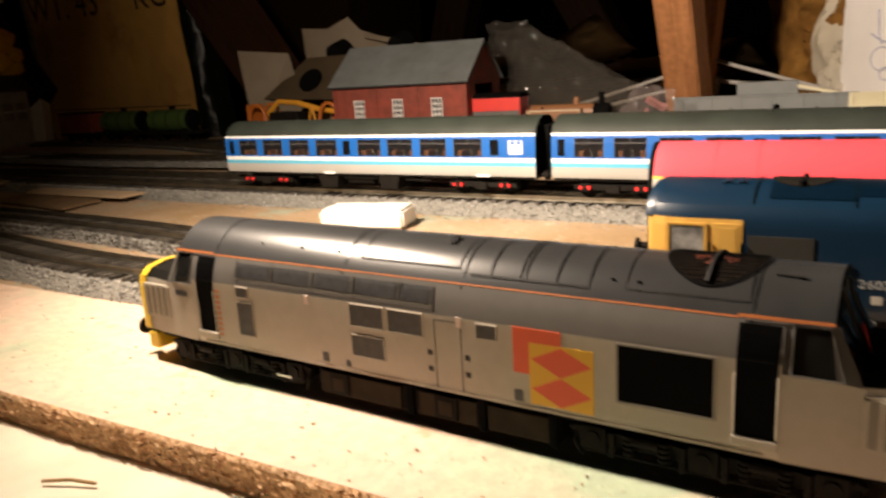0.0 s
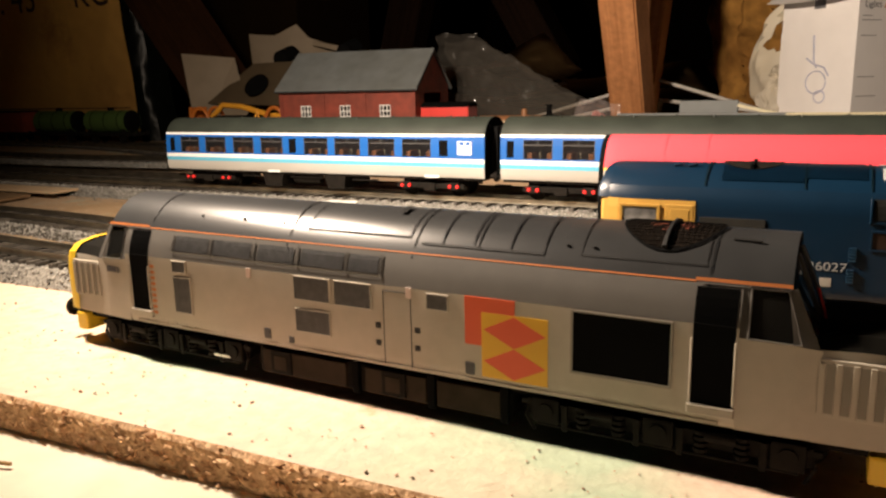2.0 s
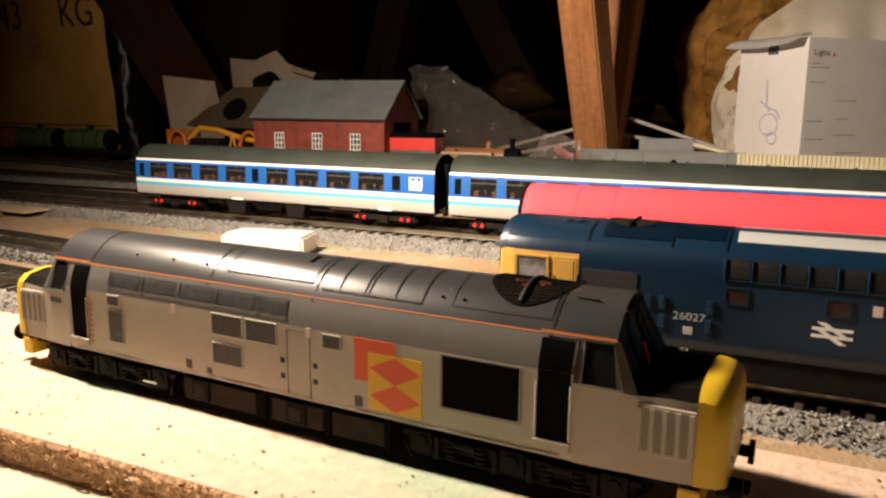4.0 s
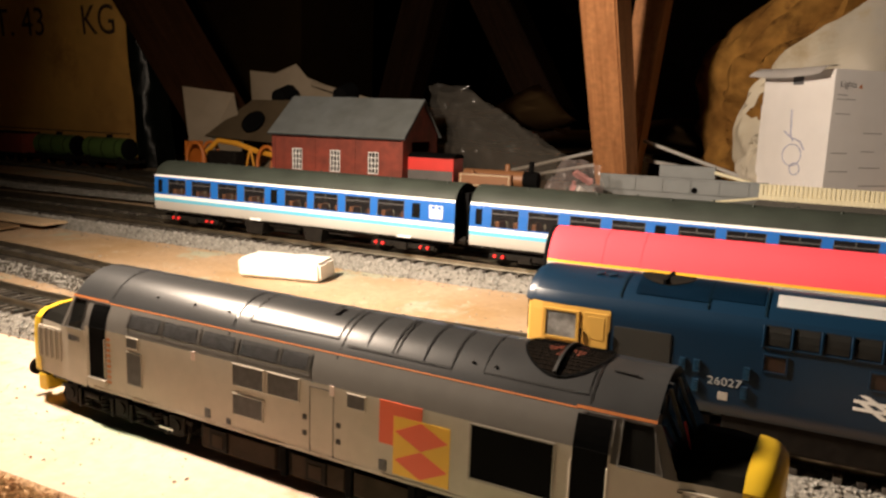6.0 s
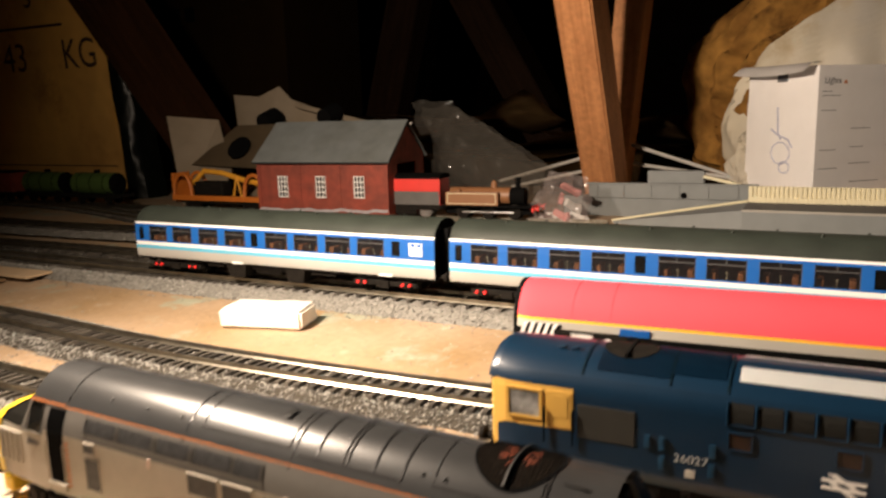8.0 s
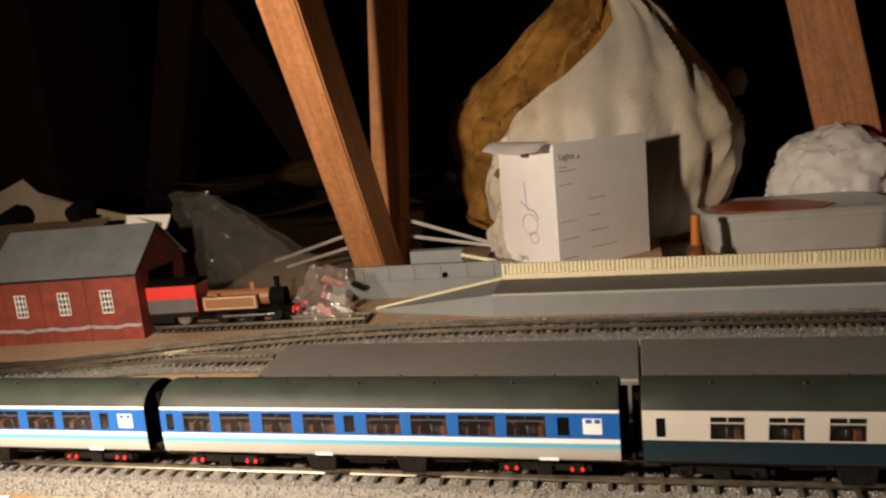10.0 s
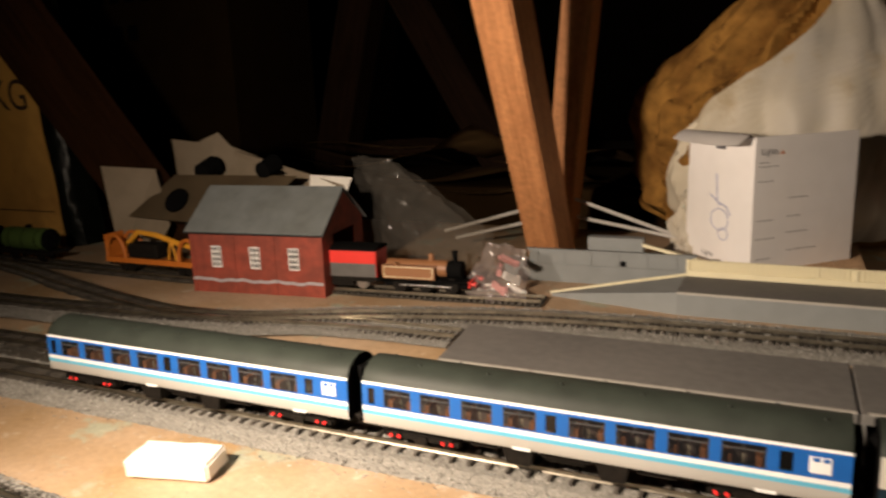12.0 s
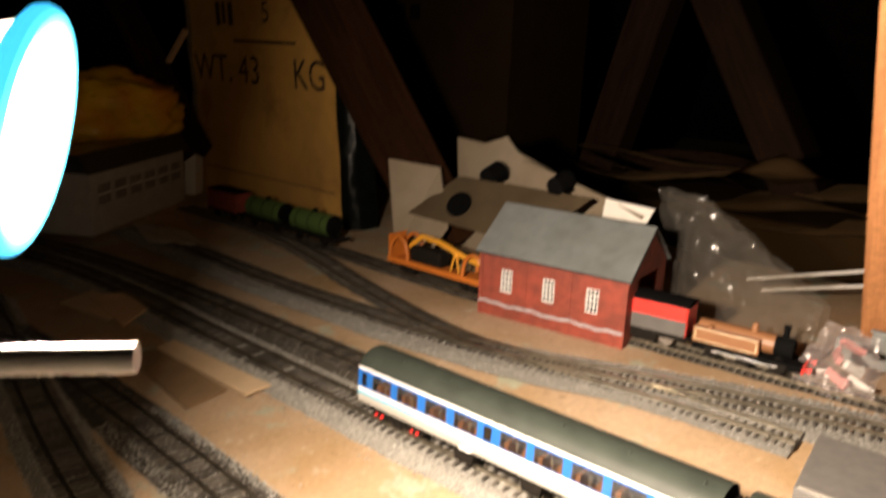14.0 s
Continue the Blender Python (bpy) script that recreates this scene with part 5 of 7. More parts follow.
def engine_shed(at, yaw):
    t = thing("engine_shed", at, yaw, "red brick model engine shed with grey slate roof and white windows", "model building")
    L, D, H, R = 156, 100, 69, 106
    wins = [(25.5, 37.5), (71.5, 83.5), (116.5, 128.5)]
    cuts = [(a, b, 28, 51) for a, b in wins]
    bm = pierced([0] + [c for w in wins for c in w] + [L], [0, 28, 51, H], [(1, 1), (3, 1), (5, 1)], 0, 2.5)
    front = part("front_wall", bm, "brick", t, "red brickwork front wall")
    for a, b in ((0, 4), (50, 54), (97.5, 101.5), (152, 156)):
        part("pilaster", box(a, b, -0.9, 0.0, 0, H - 1, 0.15), "brick", front)
    part("wall_plate", box(0, L, -0.8, 0, H - 5, H, 0.15), "brick", front)
    for a, b, lo, hi in cuts:
        w = part("window", box(a, b, 1.2, 1.5, lo, hi), "dark_pane", t, "white barred window")
        for x in (a + 0.4, a + (b - a) / 3, a + 2 * (b - a) / 3, b - 0.4):
            part("window_bar", box(x - 0.4, x + 0.4, -0.5, 1.2, lo, hi), "white", w)
        for k in range(5):
            z = lo + 0.5 + (hi - lo - 1) * k / 4
            part("window_bar", box(a, b, -0.55, 1.15, z - 0.5, z + 0.5), "white", w)
        part("window_sill", box(a - 1, b + 1, -1.2, 0.2, lo - 1.2, lo, 0.1), "brick", w)
    rows = []
    for k in range(40):
        x = 1 + 154 * k / 39
        z = 13.0 + 0.7 * math.sin(k * 0.55) + 0.5 * math.sin(k * 1.3)
        rows.append([(x, -1.0, z), (x, -1.05, z + 3.2)])
    part("pale_band", loft(rows), "pale_grey_paint", front, "wavy pale grey painted course")
    part("back_wall", box(0, L, D - 2.5, D, 0, H), "brick", t)
    gable = [(0, 0), (D, 0), (D, H), (D / 2, R - 1.5), (0, H)]
    part("gable_wall", prism(gable, 0, 2.5), "brick", t)
    g = bmesh.new()
    for a, b, lo, hi in ((0, 24, 0, H), (76, D, 0, H), (24, 76, 62, H)):
        box(L - 2.5, L, a, b, lo, hi, 0, g)
    prism([(0, H), (D, H), (D / 2, R - 1.5)], L - 2.5, L, g)
    part("gable_wall", g, "brick", t, "red gable with open doorway")
    rf = bmesh.new()
    prism([(-4.5, H - 3.6), (D / 2, R), (D / 2, R + 1.6), (-4.5, H - 2.0)], -3, L + 3, rf)
    roof = part("roof_slope", rf, "shed_roof", t, "grey slate-effect card roof slope")
    rb = prism([(D + 4.5, H - 3.6), (D / 2, R), (D / 2, R + 1.6), (D + 4.5, H - 2.0)], -3, L + 3)
    part("roof_slope", rb, "shed_roof", t)
    part("gutter", box(-3, L + 3, -5.4, -4.4, H - 4.6, H - 2.8, 0.2), "line", t, "black gutter edge")
    part("barge_board", prism([(-4.5, H - 4.4), (D / 2, R - 0.8), (D / 2, R + 1.7), (-4.5, H - 1.9)], L + 3, L + 4), "line", t)
    return t


M["pale_grey_paint"] = material("pale_grey_paint", (0.33, 0.31, 0.33), 0.7, var=0.2, scale=150)
engine_shed((-0.0785, 0.2395, 0.0125), 6.4)


def goods_van(at, yaw):
    t = thing("goods_van", at, yaw, "red model van with dark grey lower side, half inside the shed", "model wagon")
    part("body_lower", box(-42, 42, -15, 15, 14, 28, 0.5), "wagon_grey", t, "dark grey lower side")
    part("body_upper", box(-42, 42, -15.2, 15.2, 28, 41, 0.5), "wagon_red", t, "bright red upper side")
    part("van_end", box(42.0, 42.8, -15, 15, 14, 41, 0.3), "wagon_red", t)
    part("roof", prism([(15.8 * math.cos(a), 41 + 5 * math.sin(a)) for a in [math.pi * k / 10 for k in range(11)]], -43.5, 43.5), "black", t, "black roof")
    part("underframe", box(-42, 42, -13, 13, 9, 14), "soot", t)
    for x in (-24, 24):
        wheel(t, x, 6.8, 6.2, mat="steel")
    part("brake_gear", box(-16, 16, -13.6, -12.6, 4, 9, 0.3), "soot", t)
    buffers(t, 42, 12, 1)
    return t


goods_van((0.081, 0.287, 0.0188), 6.5)


def tank_engine(at, yaw):
    t = thing("tank_locomotive", at, yaw, "small tan model tank engine with black smokebox", "model locomotive")
    part("footplate", box(-48, 48, -15, 15, 12.6, 14.4, 0.3), "black", t)
    for s in (-1, 1):
        tk = part("side_tank", box(-44, 12, s * 10.8 - 3.4, s * 10.8 + 3.4, 14.4, 28, 0.8), "tan", t, "tan lined side tank")
        fb = bmesh.new()
        y = s * 14.35
        for a in ((-42, 10, 26.2, 26.8), (-42, 10, 16, 16.6), (-42, -41.4, 16, 26.8), (9.4, 10, 16, 26.8)):
            box(a[0], a[1], y - 0.12, y + 0.12, a[2], a[3], 0, fb)
        part("lining", fb, "cream", tk)
    part("filler_cap", rod((-30, -10.8, 28), (-30, -10.8, 30.5), 2.2, seg=14), "tan", t, smooth=True)
    part("boiler", rod((-42, 0, 23.5), (22, 0, 23.5), 8.4, seg=24), "tan", t, "tan boiler", smooth=True)
    part("smokebox", rod((22, 0, 23.0), (37, 0, 23.0), 8.8, seg=24), "black", t, "black smokebox", smooth=True)
    ch = rod((29, 0, 30), (29, 0, 41), 2.9, 2.5, seg=16)
    rod((29, 0, 40.4), (29, 0, 42), 3.3, seg=16, bm=ch)
    part("chimney", ch, "black", t, smooth=True)
    dm = rod((4, 0, 30), (4, 0, 36), 3.2, 2.9, seg=16)
    b2 = bmesh.new()
    bmesh.ops.create_uvsphere(b2, u_segments=14, v_segments=8, radius=2.9)
    b2.transform(Matrix.Translation((4, 0, 36)))
    merge(dm, b2)
    part("steam_dome", dm, "tan", t, smooth=True)
    part("buffer_beam", box(46.5, 48.4, -15, 15, 9, 14.6, 0.2), "wagon_red", t, "red buffer beam")
    buffers(t, 48, 12, 1, mat="wagon_red")
    for x in (-27, 0, 27):
        wheel(t, x, 7.8, 7.2, name="driving_wheel", mat="soot")
    part("coupling_rod", box(-27, 27, -10.6, -9.8, 6.6, 8.2, 0.2), "steel", t)
    part("frames", box(-46, 44, -6, 6, 5, 13), "black", t)
    return t


tank_engine((0.174, 0.2945, 0.0188), 5.0)


def crane_wagon(at, yaw):
    t = thing("flat_wagon", at, yaw, "orange model flat wagon with arched frames and yellow jib", "model wagon")
    part("deck", box(-70, 70, -14, 14, 12, 15, 0.4), "wagon_orange", t)
    part("side_rail", box(-70, 70, -15, -13.6, 12, 18, 0.3), "wagon_orange", t)
    for x0 in (-68, 40):
        arch = []
        for k in range(13):
            a = math.pi * k / 12
            arch.append((x0 + 14 - 14 * math.cos(a), 17 + 26 * math.sin(a) ** 0.8))
        for y in (-13, 13):
            part("arched_frame", tube([(x, y, z) for x, z in arch], 2.2, 6), "wagon_orange", t)
    part("end_board", box(-70, -67.5, -14, 14, 15, 44, 0.5), "wagon_orange", t, "orange-red end board")
    part("load_body", box(-40, 4, -9, 9, 17, 34, 2.5), "soot", t)
    bmm = tube([(-50, 0, 30), (-30, 0, 46), (0, -2, 44), (34, -4, 36), (62, -5, 32)], 3.2, 8)
    part("boom", bmm, "crane_yellow", t, "yellow jib")
    for k, x in enumerate((18, 30)):
        part("jib_leg", rod((x, -6, 17), (24, -6, 41), 1.2, seg=8), "crane_yellow", t)
    for x in (-50, -38, 38, 50):
        wheel(t, x, 6.4, 5.8)
    part("underframe", box(-68, 68, -12, 12, 8.6, 12), "soot", t)
    return t


M["crane_yellow"] = material("crane_yellow_plastic", (0.72, 0.33, 0.03), 0.45, var=0.08)
crane_wagon((-0.160, 0.276, 0.0188), 0.5)


def tank_wagon(at, yaw):
    t = thing("tank_wagon", at, yaw, "green cylindrical model tank wagon on a dark track", "model wagon", "tank wagons")
    r = rod((-36, 0, 27), (36, 0, 27), 14.5, seg=28)
    part("tank", r, "tank_green", t, "glossy green tank barrel", smooth=True)
    for s in (-1, 1):
        part("tank_end", rod((s * 36, 0, 27), (s * 40, 0, 27), 14.3, 9, seg=28), "black", t)
    for x in (-24, 0, 24):
        b = bmesh.new()
        loft([[(x + d, 14.8 * math.cos(a), 27 + 14.8 * math.sin(a)) for d in (-0.7, 0.7)] for a in [2 * math.pi * k / 28 for k in range(29)]], bm=b)
        part("tank_strap", b, "soot", t)
    part("filler_cap", rod((0, 0, 40), (0, 0, 45), 4, seg=14), "black", t)
    part("chassis", box(-44, 44, -12.5, 12.5, 9, 13, 0.3), "soot", t)
    for x in (-25, 25):
        wheel(t, x, 6.6, 6)
    for x in (-30, 30):
        part("saddle", box(x - 3, x + 3, -11, 11, 12, 18), "soot", t)
    buffers(t, 44, 12, 1)
    buffers(t, -44, 12, -1)
    return t


w0 = tank_wagon((-0.384, 0.282, 0.0188), 0.5)
copy_thing(w0, pose(-0.482, 0.2815, 0.0188, 0, 0, 1))


def red_van(at, yaw):
    t = thing("goods_wagon", at, yaw, "dark red model wagon behind the tank wagons", "model wagon")
    part("body", box(-34, 34, -14, 14, 13, 40, 0.5), "brick", t)
    part("chassis", box(-36, 36, -12, 12, 9, 13), "soot", t)
    part("roof", box(-35, 35, -14.6, 14.6, 40, 42, 0.5), "black", t)
    for x in (-20, 20):
        wheel(t, x, 6.6, 6)
    return t


red_van((-0.575, 0.2795, 0.0188), 1.5)


# platforms
def front_platform():
    t = thing("platform", (0, 0, 0), 0, "dark grey model station platform slab beside the main line", "platform")
    for x0, x1, shape in ((0.268, 0.541, 0), (0.5425, 0.82, 1), (0.8215, 1.2, 2)):
        lo = 0.262 if shape == 0 else x0
        b = bmesh.new()
        prof = [(lo + (0.008 if shape == 0 else 0), 0.105), (x1, 0.105), (x1, 0.190), (lo, 0.190)]
        vs = [[b.verts.new((x, y, z)) for x, y in prof] for z in (0.004, 0.0262)]
        for i in range(4):
            b.faces.new((vs[0][i], vs[0][(i + 1) % 4], vs[1][(i + 1) % 4], vs[1][i]))
        b.faces.new(vs[1])
        b.faces.new(vs[0][::-1])
        bmesh.ops.bevel(b, geom=[e for e in b.edges], offset=0.0006, segments=1, affect="EDGES")
        s = finish("platform_slab", b, "platform", t, scale=1)
        finish("edge_line", box(x0 + 0.004, x1 - 0.0005, 0.1048, 0.1078, 0.0262, 0.0268), "wagon_pale", s, scale=1)
    return t


front_platform()


def back_platform():
    t = thing("platform", (0, 0, 0), 0, "grey model station platform with ramp and cream picket fence", "platform")
    b = bmesh.new()
    prof = [(0.412, 0.305), (1.25, 0.305), (1.25, 0.368), (0.412, 0.366)]
    prism([(x, y) for x, y in prof], 0.0125, 0.0325, b, axis="z")
    body = finish("platform_body", b, "platform_side", t, "blue-grey platform wall", scale=1)
    b = prism([(0.412, 0.3052), (1.25, 0.3052), (1.25, 0.366), (0.412, 0.364)], 0.0325, 0.0338, axis="z")
    finish("platform_top", b, "platform", t, "dark grey platform surface", scale=1)
    finish("edge_line", box(0.412, 1.25, 0.3045, 0.307, 0.0322, 0.0342, 0.0002), "wagon_pale", t, "white platform edge", scale=1)
    r = bmesh.new()
    loft([[(0.29, 0.331, 0.0125), (0.29, 0.331, 0.0155), (0.292, 0.338, 0.0155), (0.292, 0.338, 0.0125)], [(0.412, 0.305, 0.0125), (0.412, 0.305, 0.0335), (0.412, 0.366, 0.0335), (0.412, 0.366, 0.0125)]], closed=True, caps=True, bm=r)
    finish("ramp", r, "platform_side", t, "blue-grey sloping platform ramp", scale=1)
    e = bmesh.new()
    tube([(0.288, 0.335, 0.0152), (0.33, 0.345, 0.022), (0.372, 0.356, 0.0285), (0.412, 0.3655, 0.0345)], 0.0017, 6, e)
    finish("ramp_edging", e, "cream", t, "cream strip along the ramp", scale=1)
    f = finish("fence_base", box(0.412, 1.25, 0.3655, 0.3685, 0.0325, 0.0385, 0.0003), "cream", t, "cream plastic picket fence", scale=1)
    fence = bmesh.new()
    box(0, 2.2, 366.4, 367.8, 38, 49, 0, fence)
    fence.transform(Matrix.Scale(MM, 4))
    pale = bpy.data.meshes.new("pale")
    fence.to_mesh(pale)
    fence.free()
    pale.materials.append(M["cream"])
    for k in range(210):
        o = new("pale", pale)
        o.parent = f
        o.location = (0.413 + k * 0.00395, 0, 0)
    finish("fence_panel", box(0.412, 1.25, 0.36795, 0.3684, 0.038, 0.0485), "cream", f, scale=1)
    finish("fence_rail", box(0.412, 1.25, 0.3684, 0.3693, 0.0465, 0.0490), "cream", f, scale=1)
    finish("fence_rail", box(0.412, 1.25, 0.3684, 0.3693, 0.0395, 0.0412), "cream", f, scale=1)
    for x in (0.414, 0.555, 0.70, 0.85, 1.0):
        finish("fence_post", box(x - 0.0015, x + 0.0015, 0.3655, 0.369, 0.038, 0.0475), "cream", f, scale=1)
    return t


back_platform()


def grey_girder(at):
    t = thing("girder_bridge", at, 2, "grey plastic model girder pieces piled behind the platform ramp", "model part")
    part("girder_base", box(-6, 200, -6, 14, 0, 21, 0.6), "platform_side", t)
    part("girder_side", box(22, 186, -8, -5, 20, 36, 0.5), "platform_side", t)
    part("girder_block", box(82, 138, 2, 16, 24, 48, 0.6), "platform_side", t)
    part("girder_flange", box(20, 190, -9, -3, 34, 36, 0.3), "platform_side", t)
    for k in range(6):
        part("girder_rib", box(30 + k * 28, 32 + k * 28, -9, -8, 21, 35), "platform_side", t)
    part("girder_hole", rod((120, -9.4, 24), (120, -7, 24), 3, seg=12), "black", t)
    return t


grey_girder((0.229, 0.388, 0.0125))


# ---- the white carton ----
def carton(at, yaw):
    t = thing("lamp_carton", at, yaw, "open white printed spotlight carton with a lifted flap", "box")
    W, D, H = 127, 98, 131
    th = 1.2
    part("front_panel", box(0, W, 0, th, 0, H, 0.3), "card_white", t)
    part("back_panel", box(0, W, D - th, D, 0, H - 34, 0.3), "card_white", t)
    part("side_panel", box(0, th, th, D - th, 0, H, 0.3), "card_white", t)
    part("side_panel", prism([(th, 0), (D - th, 0), (D - th, H - 34), (th, H - 2)], W - th, W), "card_white", t)
    part("bottom_panel", box(th, W - th, th, D - th, 0, 1.2), "card_white", t)
    fl = bmesh.new()
    rows = []
    for k in range(7):
        a = k / 6
        rows.append([(2 - 24 * a, y, H + 2.5 + 4 * math.sin(a * 3.1) - 11 * a + 0.0012 * (y - 45) ** 2 * a) for y in (-3, 8, 20, 40, 60, 74, 86, 96)])
    loft(rows, bm=fl)
    bmesh.ops.solidify(fl, geom=fl.faces[:], thickness=0.9)
    part("flap", fl, "card_white", t, "white flap standing open", smooth=True)
    f2 = loft([[(x, 1 + 16 * a, H - 1 - 16 * a * a) for x in (4, W - 4)] for a in (0, 0.3, 0.6, 1)])
    bmesh.ops.solidify(f2, geom=f2.faces[:], thickness=0.9)
    part("inner_flap", f2, "card_white", t)
    tab = box(-0.7, 0.2, 40, 54, H - 14, H, 0.3)
    part("tuck_slot", tab, "print_grey", t)
    writing("Lights", 8.6, "print_grey", t, (17, -0.15, H - 17), name="lettering")
    part("logo_mark", prism([(30, H - 17.5), (34.5, H - 17.5), (32.2, H - 13.5)], -0.3, 0, axis="y"), "orange", t)
    for u0, u1, z in ((5, 17, H - 25), (5, 28, H - 29), (5, 23, H - 43), (5, 25, 50), (42, 58, 52), (5, 28, 32), (42, 68, 36), (5, 24, 12), (44, 80, 18), (42, 66, 70)):
        part("print_line", box(u0, u1, -0.25, 0, z, z + 0.8), "print_pale", t)
    # line drawing of a lamp on the side
    d = bmesh.new()
    tube([(-0.2, 52, 92), (-0.2, 51, 78), (-0.2, 50, 66), (-0.2, 46, 60)], 0.9, 5, d)
    tube([(-0.2, 46 + 13 * math.cos(a), 46 + 11 * math.sin(a)) for a in [2 * math.pi * k / 20 for k in range(21)]], 0.7, 5, d)
    tube([(-0.2, 60, 70), (-0.2, 50, 64), (-0.2, 36, 60), (-0.2, 30, 52)], 0.9, 5, d)
    tube([(-0.2, 40 + 7 * math.cos(a), 32 + 6 * math.sin(a)) for a in [2 * math.pi * k / 16 for k in range(17)]], 0.7, 5, d)
    part("lamp_drawing", d, "print_blue", t, "pale blue line drawing of a lamp")
    writing("Lights", 7.5, "print_grey", t, (-0.15, 62, 6), rz=-90, name="lettering")
    return t


carton((0.4665, 0.405, 0.030), 44)
tagged(finish("carton_stand", box(0.39, 0.57, 0.40, 0.57, 0.0125, 0.0298, 0.001), "chip", scale=1), "chipboard offcut under the white carton", "board")


# ---- timber ----
def beam(name, p, q, w, d, mat, label, spin=0.0, cat="beam"):
    p, q = Vector(p), Vector(q)
    L = (q - p).length
    b = bmesh.new()
    bmesh.ops.create_cube(b, size=1)
    b.transform(Matrix.Diagonal((w, d, L, 1)))
    bmesh.ops.bevel(b, geom=b.edges[:], offset=0.002, segments=2, affect="EDGES")
    b.transform(Matrix.Translation((0, 0, L / 2)))
    ob = finish(name, b, mat, scale=1)
    z = (q - p).normalized()
    x = Vector((1, 0, 0))
    x = (x - z * x.dot(z)).normalized()
    y = z.cross(x)
    m = Matrix((x, y, z)).transposed().to_4x4()
    ob.matrix_world = Matrix.Translation(p) @ m @ Matrix.Rotation(radians(spin), 4, "Z")
    return tagged(ob, label, cat)


beam("roof_strut", (0.249, 0.494, -0.008), (0.261, -0.05, 0.872), 0.037, 0.058, "timber", "orange-brown sawn timber roof strut leaning over the layout")
beam("roof_brace", (0.222, 0.59, -0.02), (0.346, 0.46, 0.9), 0.036, 0.05, "timber_mid", "narrow brown timber brace behind the strut")
beam("roof_strut", (0.855, 0.77, -0.02), (0.66, 0.77, 0.95), 0.075, 0.05, "timber_mid", "brown sawn timber roof strut further along", spin=-10)
beam("rafter", (-0.272, 0.4251, 0.015), (-0.669, 0.2024, 0.8), 0.080, 0.045, "timber_shaded", "old rafter leaning across the stencilled box, shade put into its colour")
beam("rafter", (-0.36, 0.95, 0.0), (-0.16, 0.95, 0.75), 0.07, 0.06, "timber_dark", "old strut in the eaves, shade put into its colour")
beam("rafter", (0.05, 1.0, 0.0), (-0.5, 1.0, 0.95), 0.07, 0.10, "timber_dark", "old rafter in the eaves, shade put into its colour")



# ---- stored boxes at the left ----
def brown_box(at, size, yaw, label, text=True):
    t = thing("cardboard_box", at, yaw, label, "box")
    w, d, h = size
    # The far box takes the card darkened for shade.
    M_face = "carton" if text else "carton_shaded"
    part("front_face", box(0, w, 0, 3, 0, h, 0.8), M_face, t)
    part("side_face", box(w - 3, w, 3, d, 0, h, 0.8), M_face, t)
    part("side_face", box(0, 3, 3, d, 0, h, 0.8), M_face, t)
    part("back_face", box(3, w - 3, d - 3, d, 0, h), M_face, t)
    part("lid", box(0, w, 0, d, h, h + 3, 0.8), M_face, t)
    return t


big_box = brown_box((-0.80, 0.378, 0.0), (372, 45, 560), 0.0, "large brown cardboard box stencilled with its weight")
writing("WT. 43", 61, "stencil", big_box, (101, -0.2, 205), wide=0.95, name="stencil_lettering", depth=0.1)
writing("KG", 61, "stencil", big_box, (308, -0.2, 205), wide=0.88, name="stencil_lettering", depth=0.1)
writing("5", 44, "stencil", big_box, (214, -0.2, 298), name="stencil_lettering", depth=0.1)
for u, z, n in ((84, 292, 3), (78, 345, 3), (162, 345, 3), (108, 418, 3)):
    for k in range(n):
        part("stencil_bar", box(u + 17 * k, u + 17 * k + (9 if k % 2 else 12), -0.3, 0, z + 3 * (k % 2), z + 36, 0.1), "stencil", big_box, "unreadable stencilled mark")
part("stencil_rule", box(126, 282, -0.3, 0, 267, 271), "stencil", big_box)
part("lower_print", box(20, 350, -0.25, 0, 60, 61.5), "stencil", big_box)
wrap = bmesh.new()
loft([[(x, y + 1.2 * math.sin(z * 0.05 + x), z) for z in range(0, 561, 20)] for x, y in ((367, -3), (376, -4), (384, -1), (392, 8), (396, 40))], bm=wrap)
part("edge_tape", wrap, "tape", big_box, "shiny dark tape along the box edge", smooth=True)
seam = loft([[(x, y + 1.5 * math.sin(z * 0.06 + x), z) for z in range(0, 561, 14)] for x, y in ((-7, 6), (-4, -2), (3, -3.5), (9, -2))])
part("edge_tape", seam, "tape_pale", big_box, "creased clear tape along the box edge", smooth=True)
lean = Matrix.Identity(4)
lean[0][2] = -0.095
for piece in big_box.children:
    piece.data.transform(lean)

far_box = brown_box((-0.88, 0.83, -0.02), (380, 300, 620), 3.0, "brown cardboard box at the back of the loft, dimmed in its colour", text=False)
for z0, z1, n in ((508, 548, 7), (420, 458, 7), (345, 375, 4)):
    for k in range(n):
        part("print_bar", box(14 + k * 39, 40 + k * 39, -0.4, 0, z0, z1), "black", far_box)


